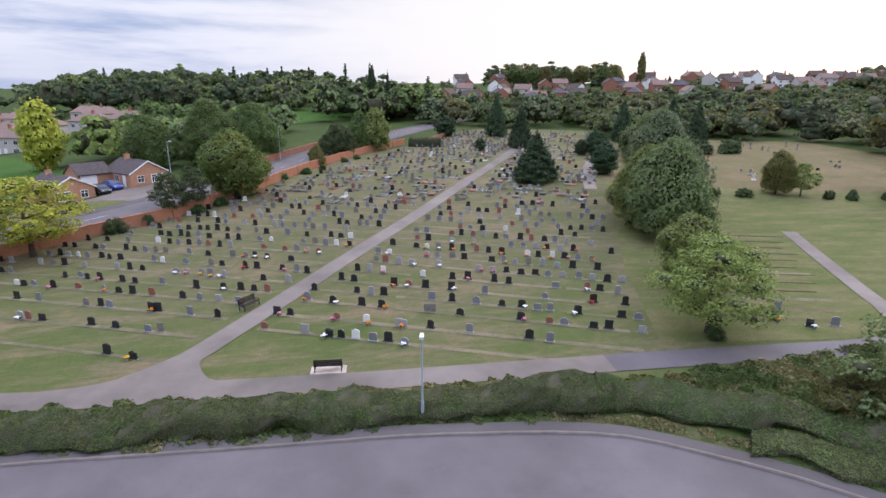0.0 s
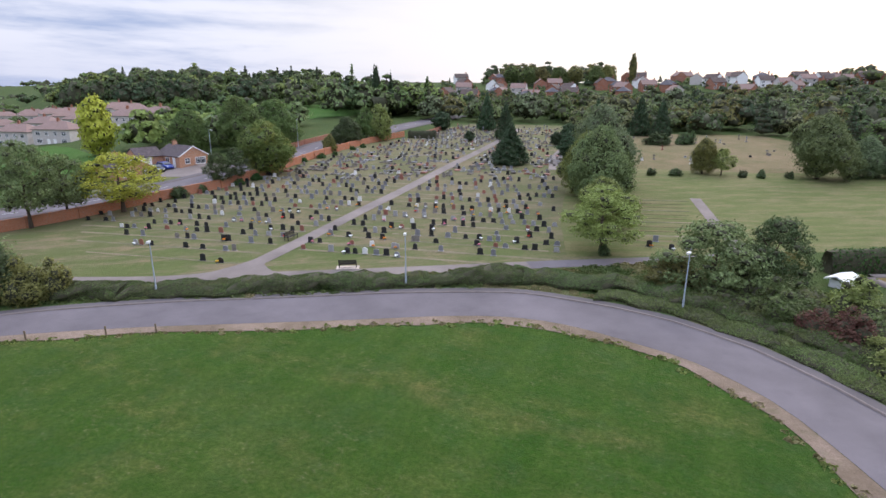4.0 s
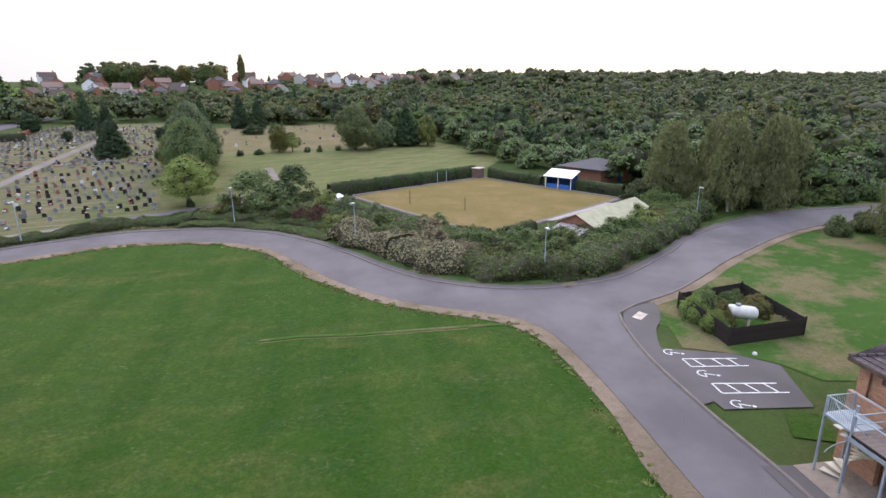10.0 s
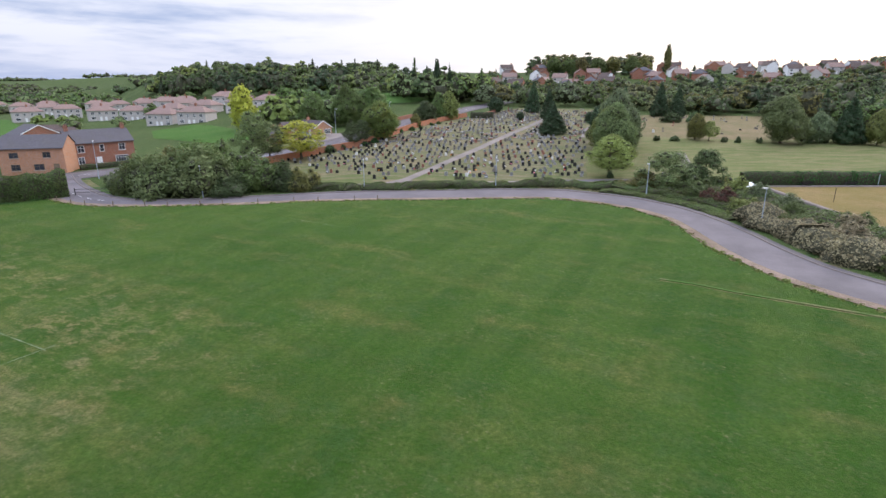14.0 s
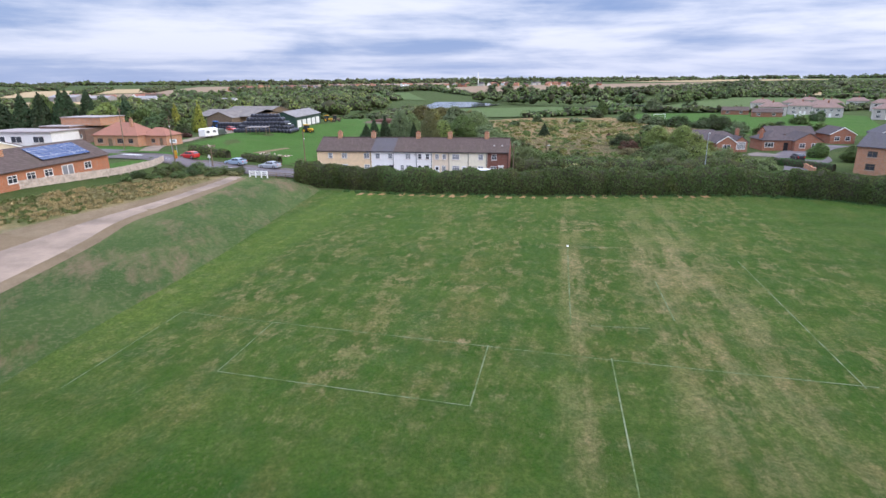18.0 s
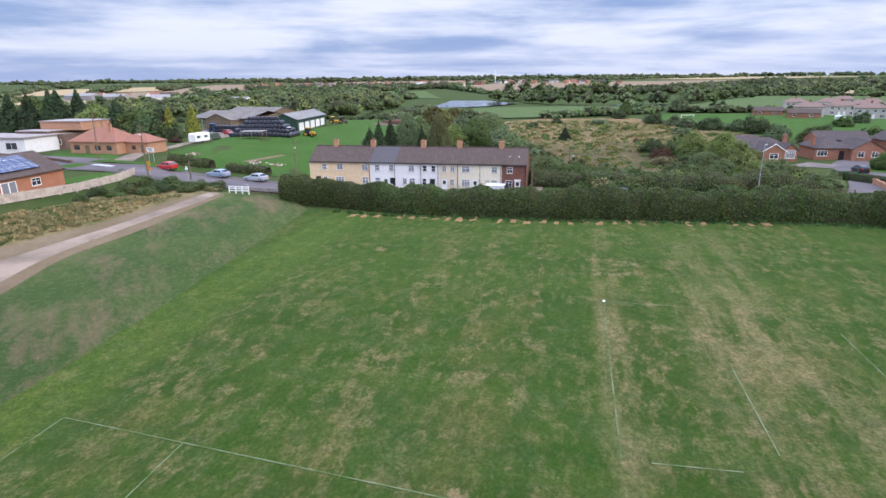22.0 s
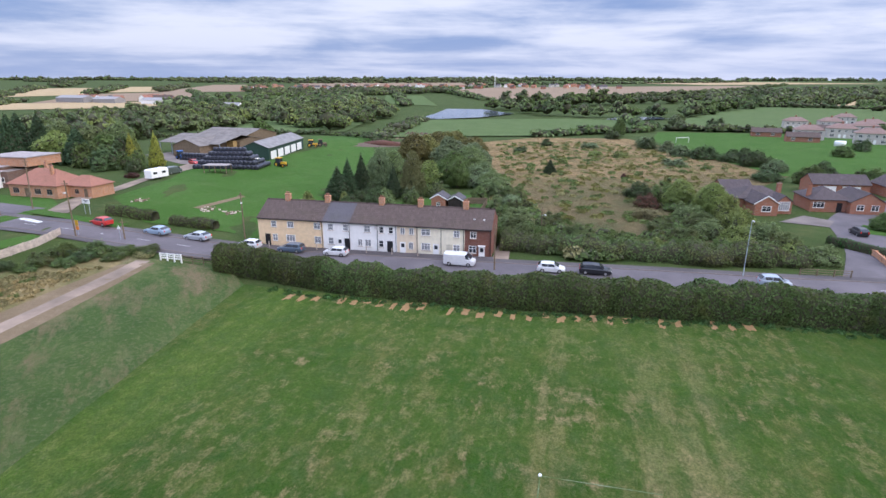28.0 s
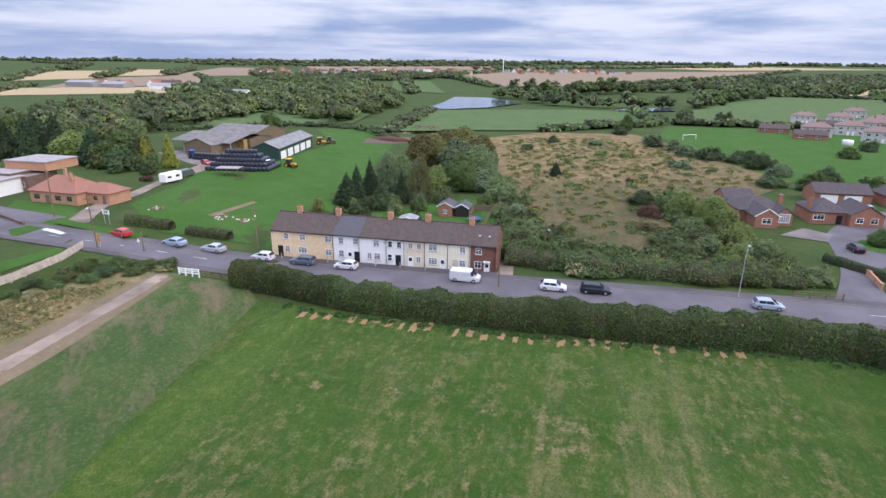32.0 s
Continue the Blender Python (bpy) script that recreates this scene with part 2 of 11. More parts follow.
def masonry(name, color, mortar, bw=0.225, bh=0.075, rough=0.9, var=0.25):
    """Brickwork seen from afar: courses in metres, soot and weathering over them."""
    m, nt, b = material(name, rough, 0, 0.2)
    n, ln = nt.nodes, nt.links
    t = n.new("ShaderNodeTexBrick")
    tc = n.new("ShaderNodeTexCoord")
    sep, comb, add = n.new("ShaderNodeSeparateXYZ"), n.new("ShaderNodeCombineXYZ"), n.new("ShaderNodeMath")
    ln.new(tc.outputs["Object"], sep.inputs[0])
    ln.new(sep.outputs[0], add.inputs[0])
    ln.new(sep.outputs[1], add.inputs[1])
    ln.new(add.outputs[0], comb.inputs[0])
    ln.new(sep.outputs[2], comb.inputs[1])
    ln.new(comb.outputs[0], t.inputs["Vector"])
    t.inputs["Scale"].default_value = 1.0
    t.inputs["Brick Width"].default_value, t.inputs["Row Height"].default_value, t.inputs["Mortar Size"].default_value = bw, bh, 0.008
    t.inputs["Color1"].default_value = (*[x * (1 - var) for x in color], 1)
    t.inputs["Color2"].default_value = (*[min(1, x * (1 + var)) for x in color], 1)
    t.inputs["Mortar"].default_value = (*mortar, 1)
    c = blend(nt, times(nt, noise_fac(nt, 0.8, 5, coords="obj"), 0.35), t.outputs["Color"], tuple(x * 0.65 for x in color))
    ln.new(c, b.inputs["Base Color"])
    bump(nt, b, t.outputs["Fac"], -0.3, 0.01)
    return m


def rooftile(name, color, row=0.3, var=0.25, moss=(0.10, 0.09, 0.05), single=False):
    """Tiles: each course a little step, single tiles a little off in tone."""
    m, nt, b = material(name, 0.85, 0, 0.2)
    n, ln = nt.nodes, nt.links
    c = blend(nt, noise_fac(nt, 3.5, 2, lo=0.2, hi=0.8, coords="obj"), tuple(x * (1 - var) for x in color), tuple(x * (1 + var) for x in color))
    if single:
        # single tiles with open joints, laid in courses up the slope
        t, tx = n.new("ShaderNodeTexBrick"), n.new("ShaderNodeTexCoord")
        ln.new(tx.outputs["Object"], t.inputs["Vector"])
        t.inputs["Scale"].default_value, t.inputs["Brick Width"].default_value, t.inputs["Row Height"].default_value, t.inputs["Mortar Size"].default_value = 1.0, 0.34, 0.38, 0.022
        t.inputs["Color1"].default_value = (*[x * (1 - var) for x in color], 1)
        t.inputs["Color2"].default_value = (*[x * (1 + var) for x in color], 1)
        t.inputs["Mortar"].default_value = (*[x * 0.35 for x in color], 1)
        c = blend(nt, 0.75, c, t.outputs["Color"])
        c = blend(nt, times(nt, noise_fac(nt, 9.0, 4, 0.7, lo=0.66, hi=0.8, coords="obj"), 0.6), c, (0.3, 0.29, 0.26))
    c = blend(nt, times(nt, noise_fac(nt, 0.45, 6, 0.65, lo=0.5, hi=0.8, coords="obj"), 0.4), c, moss)
    w = n.new("ShaderNodeTexWave")
    w.bands_direction, w.wave_profile = "Z", "SAW"
    tc = n.new("ShaderNodeTexCoord")
    ln.new(tc.outputs["Object"], w.inputs["Vector"])
    w.inputs["Scale"].default_value = 1.0 / row * 0.6
    c = blend(nt, times(nt, w.outputs["Fac"], 0.35), c, tuple(x * 0.5 for x in color))
    ln.new(c, b.inputs["Base Color"])
    bump(nt, b, w.outputs["Fac"], 0.4, 0.03)
    return m


GREEN, DEEP, PALE = (0.085, 0.135, 0.032), (0.045, 0.088, 0.018), (0.20, 0.175, 0.075)
M = {
    "ground": turf("wild grass", (0.075, 0.11, 0.03), (0.05, 0.08, 0.02), (0.16, 0.14, 0.06), 0.5),
    "field": None,
    "lawn": None,
    "lawn_dry": turf("dry lawn", (0.185, 0.155, 0.08), (0.15, 0.14, 0.06), (0.27, 0.19, 0.115), 0.9, lo=0.4, hi=0.65),
    "mown": turf("mown lawn", (0.158, 0.176, 0.060), (0.118, 0.146, 0.046), (0.250, 0.208, 0.108), 0.85, turn=radians(-3), long=3.6, lo=0.42, hi=0.62),
    "bowling": turf("bowling green", (0.245, 0.178, 0.062), (0.195, 0.160, 0.052), (0.32, 0.215, 0.105), 0.9, grain=9, lo=0.42, hi=0.66),
    "bank": turf("rough bank", (0.10, 0.135, 0.048), (0.07, 0.115, 0.035), (0.25, 0.19, 0.12), 0.95, lo=0.44, hi=0.6, soil=(0.20, 0.13, 0.095)),
    "straw_old": turf("dry stalks", (0.24, 0.185, 0.085), (0.12, 0.125, 0.045), (0.34, 0.25, 0.13), 0.9, lo=0.42, hi=0.66, grain=2.0, soil=(0.17, 0.12, 0.06)),
    "pavilion_grass": turf("patchy bank grass", (0.070, 0.140, 0.026), (0.050, 0.112, 0.018), (0.23, 0.175, 0.10), 1.0, lo=0.46, hi=0.58, soil=(0.24, 0.165, 0.11)),
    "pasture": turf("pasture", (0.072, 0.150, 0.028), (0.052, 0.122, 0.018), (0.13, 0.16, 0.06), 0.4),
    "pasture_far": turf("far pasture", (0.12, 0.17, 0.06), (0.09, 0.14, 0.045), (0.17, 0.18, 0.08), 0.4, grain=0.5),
    "stubble": turf("stubble field", (0.50, 0.38, 0.22), (0.44, 0.33, 0.18), (0.58, 0.45, 0.28), 0.5, grain=0.5),
    "plough": turf("bare field", (0.33, 0.24, 0.16), (0.28, 0.205, 0.14), (0.40, 0.30, 0.20), 0.4, grain=0.5),
    "dirt": turf("worn earth", (0.27, 0.20, 0.125), (0.20, 0.15, 0.09), (0.36, 0.28, 0.19), 0.8),
    "bare": turf("bare earth", (0.42, 0.26, 0.12), (0.34, 0.21, 0.10), (0.46, 0.33, 0.20), 0.6),
    "verge": turf("worn verge", (0.27, 0.20, 0.15), (0.19, 0.145, 0.095), (0.37, 0.28, 0.215), 0.9, grain=8, lo=0.4, hi=0.6, soil=(0.10, 0.13, 0.04)),
    "gravel": tarmac("gravel track", (0.27, 0.205, 0.155), 0.5),
    "asphalt": tarmac("asphalt", (0.134, 0.117, 0.124), 0.28),
    "asphalt_dark": tarmac("dark asphalt", (0.104, 0.090, 0.092)),
    "strip": turf("grave footing strip", (0.215, 0.180, 0.120), (0.145, 0.150, 0.075), (0.31, 0.245, 0.175), 1.0, lo=0.42, hi=0.60, soil=(0.11, 0.135, 0.045)),
    "path": tarmac("path asphalt", (0.195, 0.163, 0.145), 0.35),
    "concrete": plain("concrete", (0.54, 0.455, 0.385), 0.9, var=0.3),
    "apron": turf("stained concrete apron", (0.36, 0.29, 0.235), (0.29, 0.235, 0.195), (0.50, 0.42, 0.35), 0.8, grain=12, lo=0.42, hi=0.62, soil=(0.12, 0.10, 0.075)),
    "kerb": plain("kerb stone", (0.18, 0.15, 0.135), 0.9),
    "white_line": plain("road paint", (0.62, 0.62, 0.60), 0.8, var=0.3, scale=2),
    "chalk": plain("pitch chalk", (0.34, 0.38, 0.29), 0.95, var=0.5, scale=1.2, coords="pos"),
    "bark": plain("bark", (0.10, 0.075, 0.055), 0.95, var=0.4, scale=4),
    # shade inside hedges and crowns, put into the colour of their solid cores
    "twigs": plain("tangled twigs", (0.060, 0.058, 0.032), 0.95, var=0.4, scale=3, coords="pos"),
    "crown_shade": plain("bare twigs within a crown", (0.072, 0.074, 0.042), 0.95, var=0.5, scale=2, coords="pos"),
    "birchbark": plain("birch bark", (0.42, 0.38, 0.33), 0.9, var=0.5, scale=6),
    "water": None,
}
m_, nt_, b_ = material("water", 0.08, 0, 0.5)
b_.inputs["Base Color"].default_value = (0.10, 0.12, 0.14, 1)
bump(nt_, b_, noise_fac(nt_, 0.8, 3), 0.15, 0.05)
M["water"] = m_


def field_material():
    """The playing field: green turf with straw-coloured worn lanes along the pitch."""
    m, nt, b = material("playing field", 0.95, 0, 0.12)
    n, ln = nt.nodes, nt.links
    lane = radians(23.5)
    c = blend(nt, noise_fac(nt, 0.05, 5, 0.6), (0.033, 0.073, 0.010), (0.058, 0.098, 0.017))
    lush = blend(nt, noise_fac(nt, 0.07, 5, 0.6), (0.021, 0.063, 0.008), (0.038, 0.092, 0.012))
    c = blend(nt, times(nt, noise_fac(nt, 0.10, 5, 0.6, shift=(5, 90, 0), lo=0.5, hi=0.75), 0.5), c, (0.125, 0.140, 0.050))
    # worn lanes: bands across one axis, broken up by noise drawn out along the other
    geo, sep = n.new("ShaderNodeNewGeometry"), n.new("ShaderNodeSeparateXYZ")
    ln.new(geo.outputs["Position"], sep.inputs[0])

    def mth(op, a, q=None):
        k = n.new("ShaderNodeMath")
        k.operation = op
        for i, v in enumerate((a, q)):
            if v is None:
                continue
            if isinstance(v, (int, float)):
                k.inputs[i].default_value = v
            else:
                ln.new(v, k.inputs[i])
        return k.outputs[0]

    v = mth("ADD", mth("MULTIPLY", sep.outputs[0], 0.40), mth("MULTIPLY", sep.outputs[1], 0.917))
    u = mth("ADD", mth("MULTIPLY", sep.outputs[0], -0.917), mth("MULTIPLY", sep.outputs[1], 0.40))

    def band(mid, half, soft):
        k = n.new("ShaderNodeMapRange")
        k.interpolation_type = "SMOOTHSTEP"
        ln.new(mth("ABSOLUTE", mth("SUBTRACT", v, mid)), k.inputs[0])
        for i, w in enumerate((half, half + soft, 1.0, 0.0)):
            k.inputs[i + 1].default_value = w
        return k.outputs[0]

    def span(a, q):
        k = n.new("ShaderNodeMapRange")
        k.interpolation_type = "SMOOTHSTEP"
        ln.new(u, k.inputs[0])
        for i, w in enumerate((a, q, 0.0, 1.0)):
            k.inputs[i + 1].default_value = w
        return k.outputs[0]

    # the half nearer the road is greener and less worn
    c = blend(nt, mth("SUBTRACT", 1.0, span(-28, 6)), c, lush)
    # straw-coloured wear: short streaks along and across the pitch
    worn = noise_fac(nt, 0.5, 6, 0.7, (0.25, 1.0, 1), lane, (3, 3, 0), 0.42, 0.60)
    lanes = mth("MAXIMUM", mth("MULTIPLY", band(-50.0, 2.6, 3.0), 0.9), mth("MULTIPLY", band(-60.0, 0.5, 1.0), 1.0))
    lanes = mth("MULTIPLY", mth("MULTIPLY", lanes, worn), mth("MULTIPLY", span(2, 14), mth("SUBTRACT", 1.0, span(64, 76))))
    west = mth("MULTIPLY", span(-2, 22), band(-66, 26, 14))
    streak = noise_fac(nt, 0.95, 8, 0.74, (0.55, 1.0, 1), lane, (30, 3, 0), 0.47, 0.60)
    cross = noise_fac(nt, 0.6, 8, 0.74, (1.0, 0.30, 1), lane, (8, 61, 0), 0.47, 0.62)
    big = noise_fac(nt, 0.06, 3, 0.6, shift=(17, 6, 0), lo=0.28, hi=0.50)
    tan = (0.33, 0.245, 0.12)
    c = blend(nt, mth("MULTIPLY", mth("MULTIPLY", streak, west), mth("MULTIPLY", big, 0.65)), c, tan)
    c = blend(nt, mth("MULTIPLY", mth("MULTIPLY", mth("MULTIPLY", streak, cross), west), 1.0), c, (0.40, 0.285, 0.165))
    c = blend(nt, mth("MULTIPLY", lanes, 0.95), c, (0.38, 0.28, 0.155))
    # soft dry patches all over, fewer towards the road
    c = blend(nt, times(nt, noise_fac(nt, 0.22, 6, 0.7, (0.6, 1, 1), lane, (50, 20, 0), 0.50, 0.68), 0.55), c, (0.235, 0.180, 0.070))
    # bright unworn edge along the bank
    edge = mth("MULTIPLY", band(-95, 2.2, 2.4), span(6, 20))
    c = blend(nt, mth("MULTIPLY", edge, 0.6), c, (0.16, 0.21, 0.042))
    fine = noise_fac(nt, 4.6, 7, 0.8, lo=0.38, hi=0.62)
    mid = noise_fac(nt, 1.3, 8, 0.8, lo=0.40, hi=0.62)
    # mowing bands and tufty growth
    c = blend(nt, times(nt, noise_fac(nt, 0.35, 3, 0.5, (0.06, 1.0, 1), lane, (1, 8, 0), 0.42, 0.58), 0.42), c, (0.036, 0.105, 0.010))
    c = blend(nt, times(nt, noise_fac(nt, 0.35, 3, 0.5, (1.0, 0.06, 1), lane, (1, 8, 0), 0.42, 0.58), 0.30), c, (0.115, 0.168, 0.035))
    c = blend(nt, times(nt, noise_fac(nt, 1.7, 5, 0.75, shift=(3, 4, 0), lo=0.45, hi=0.7), 0.40), c, (0.125, 0.155, 0.042))
    c = blend(nt, times(nt, noise_fac(nt, 0.45, 5, 0.7, shift=(71, 4, 0), lo=0.48, hi=0.66), 0.40), c, (0.050, 0.098, 0.036))
    c = blend(nt, times(nt, mid, 0.48), c, (0.026, 0.070, 0.006))
    c = blend(nt, times(nt, fine, 0.66), c, (0.022, 0.048, 0.007))
    # single dry blades and bare spots
    fleck = mth("MULTIPLY", noise_fac(nt, 3.4, 6, 0.75, (0.8, 1.1, 1), lane, (9, 33, 0), 0.54, 0.68), noise_fac(nt, 0.30, 4, 0.6, shift=(2, 81, 0), lo=0.42, hi=0.62))
    c = blend(nt, mth("MULTIPLY", fleck, 0.34), c, (0.27, 0.225, 0.125))
    tone = n.new("ShaderNodeHueSaturation")
    tone.inputs["Value"].default_value, tone.inputs["Saturation"].default_value = 1.02, 1.03
    ln.new(c, tone.inputs["Color"])
    ln.new(tone.outputs[0], b.inputs["Base Color"])
    bump(nt, b, fine, 0.7, 0.08)
    return m


def bank_material():
    """Rough bank: grey-green weeds in drifts, dry stalks and bare soil between."""
    m, nt, b = material("rough bank growth", 0.95, 0, 0.12)
    run = radians(17)
    c = blend(nt, noise_fac(nt, 0.12, 5, 0.65), (0.048, 0.098, 0.022), (0.090, 0.138, 0.036))
    c = blend(nt, times(nt, noise_fac(nt, 0.3, 8, 0.76, (0.4, 1, 1), -run, (4, 9, 0), 0.52, 0.68), 0.5), c, (0.25, 0.205, 0.115))
    c = blend(nt, times(nt, noise_fac(nt, 0.14, 8, 0.74, (0.35, 1, 1), -run, (44, 19, 0), 0.51, 0.62), 0.7), c, (0.27, 0.175, 0.115))
    c = blend(nt, times(nt, noise_fac(nt, 1.1, 7, 0.75, shift=(4, 2, 0), lo=0.45, hi=0.65), 0.40), c, (0.060, 0.112, 0.032))
    c = blend(nt, times(nt, noise_fac(nt, 2.2, 6, 0.75, shift=(14, 2, 0), lo=0.5, hi=0.64), 0.3), c, (0.30, 0.25, 0.15))
    n, ln = nt.nodes, nt.links
    geo, dot, r = n.new("ShaderNodeNewGeometry"), n.new("ShaderNodeVectorMath"), n.new("ShaderNodeMapRange")
    dot.operation = "DOT_PRODUCT"
    dot.inputs[1].default_value = (-0.283, -0.959, 0.0)
    ln.new(geo.outputs["Position"], dot.inputs[0])
    add = n.new("ShaderNodeMath")
    add.operation = "MULTIPLY_ADD"
    ln.new(noise_fac(nt, 0.2, 6, 0.7, (0.5, 1, 1), -run, (14, 3, 0), 0.2, 0.8), add.inputs[0])
    add.inputs[1].default_value = 7.0
    ln.new(dot.outputs["Value"], add.inputs[2])
    r.interpolation_type = "SMOOTHSTEP"
    ln.new(add.outputs[0], r.inputs[0])
    r.inputs[1].default_value, r.inputs[2].default_value = 108.5, 114.5
    thin = blend(nt, noise_fac(nt, 0.5, 7, 0.72, (0.5, 1, 1), -run, (2, 41, 0), 0.38, 0.62), (0.135, 0.155, 0.055), (0.30, 0.235, 0.140))
    c = blend(nt, r.outputs[0], c, thin)
    fine = noise_fac(nt, 5.0, 6, 0.75, lo=0.3, hi=0.7)
    c = blend(nt, times(nt, fine, 0.35), c, (0.035, 0.06, 0.02))
    nt.links.new(c, b.inputs["Base Color"])
    bump(nt, b, fine, 0.9, 0.15)
    return m


def meadow_material():
    """Rough meadow: pale dry grass at the back, browner and greener weeds towards the road."""
    m, nt, b = material("rough meadow", 0.95, 0, 0.12)
    n, ln = nt.nodes, nt.links
    pale = blend(nt, noise_fac(nt, 0.13, 7, 0.75), (0.27, 0.180, 0.075), (0.47, 0.325, 0.165))
    pale = blend(nt, times(nt, noise_fac(nt, 0.10, 7, 0.75, shift=(7, 7, 0), lo=0.50, hi=0.60), 0.85), pale, (0.115, 0.125, 0.045))
    pale = blend(nt, times(nt, noise_fac(nt, 0.35, 6, 0.75, shift=(27, 7, 0), lo=0.52, hi=0.64), 0.7), pale, (0.17, 0.115, 0.060))
    front = blend(nt, noise_fac(nt, 0.12, 7, 0.75, lo=0.40, hi=0.60), (0.090, 0.110, 0.040), (0.24, 0.180, 0.090))
    front = blend(nt, times(nt, noise_fac(nt, 0.5, 6, 0.75, shift=(5, 17, 0), lo=0.50, hi=0.62), 0.6), front, (0.13, 0.085, 0.05))
    geo, sep, k, r = n.new("ShaderNodeNewGeometry"), n.new("ShaderNodeSeparateXYZ"), n.new("ShaderNodeMath"), n.new("ShaderNodeMapRange")
    ln.new(geo.outputs["Position"], sep.inputs[0])
    k.operation = "MULTIPLY_ADD"
    ln.new(noise_fac(nt, 0.05, 6, 0.7, lo=0.3, hi=0.7), k.inputs[0])
    k.inputs[1].default_value = 40.0
    ln.new(sep.outputs[0], k.inputs[2])
    r.interpolation_type = "SMOOTHSTEP"
    ln.new(k.outputs[0], r.inputs[0])
    r.inputs[1].default_value, r.inputs[2].default_value = -185.0, -135.0
    c = blend(nt, r.outputs[0], pale, front)
    c = blend(nt, times(nt, noise_fac(nt, 0.9, 7, 0.75, shift=(3, 2, 0), lo=0.46, hi=0.60), 0.65), c, (0.12, 0.09, 0.042))
    c = blend(nt, times(nt, noise_fac(nt, 1.6, 7, 0.75, shift=(31, 2, 0), lo=0.52, hi=0.68), 0.55), c, (0.40, 0.31, 0.18))
    fine = noise_fac(nt, 2.5, 6, 0.75, lo=0.3, hi=0.7)
    c = blend(nt, times(nt, fine, 0.45), c, (0.06, 0.05, 0.022))
    ln.new(c, b.inputs["Base Color"])
    bump(nt, b, fine, 0.9, 0.3)
    return m


def lawn_material():
    """Cemetery lawn: mown green by the lower path, drier among the older graves, worn streaks along the rows."""
    m, nt, b = material("cemetery lawn", 0.95, 0, 0.12)
    n, ln = nt.nodes, nt.links
    run = radians(-13.2)
    geo, sep, k, r = n.new("ShaderNodeNewGeometry"), n.new("ShaderNodeSeparateXYZ"), n.new("ShaderNodeMath"), n.new("ShaderNodeMapRange")
    ln.new(geo.outputs["Position"], sep.inputs[0])
    k.operation = "MULTIPLY_ADD"
    ln.new(noise_fac(nt, 0.06, 5, 0.65, lo=0.3, hi=0.7), k.inputs[0])
    k.inputs[1].default_value = 22.0
    ln.new(sep.outputs[1], k.inputs[2])
    r.interpolation_type = "SMOOTHSTEP"
    ln.new(k.outputs[0], r.inputs[0])
    r.inputs[1].default_value, r.inputs[2].default_value = 40.0, 72.0
    front = blend(nt, noise_fac(nt, 0.12, 5, 0.6), (0.098, 0.126, 0.038), (0.138, 0.152, 0.056))
    back = blend(nt, noise_fac(nt, 0.09, 5, 0.65), (0.130, 0.130, 0.062), (0.195, 0.162, 0.098))
    c = blend(nt, r.outputs[0], front, back)
    c = blend(nt, times(nt, noise_fac(nt, 0.42, 7, 0.72, (0.22, 1, 1), run, (3, 5, 0), 0.47, 0.62), 0.8), c, (0.27, 0.192, 0.135))
    c = blend(nt, times(nt, noise_fac(nt, 0.5, 5, 0.6, (0.08, 1, 1), run, (13, 5, 0), 0.44, 0.60), 0.4), c, (0.095, 0.130, 0.035))
    c = blend(nt, times(nt, noise_fac(nt, 0.16, 6, 0.7, shift=(9, 31, 0), lo=0.54, hi=0.70), 0.7), c, (0.29, 0.20, 0.13))
    fine = noise_fac(nt, 5.0, 6, 0.75, lo=0.3, hi=0.7)
    c = blend(nt, times(nt, noise_fac(nt, 1.4, 6, 0.75, lo=0.36, hi=0.66), 0.35), c, (0.062, 0.082, 0.024))
    c = blend(nt, times(nt, fine, 0.4), c, (0.06, 0.07, 0.025))
    ln.new(c, b.inputs["Base Color"])
    bump(nt, b, fine, 0.7, 0.08)
    return m


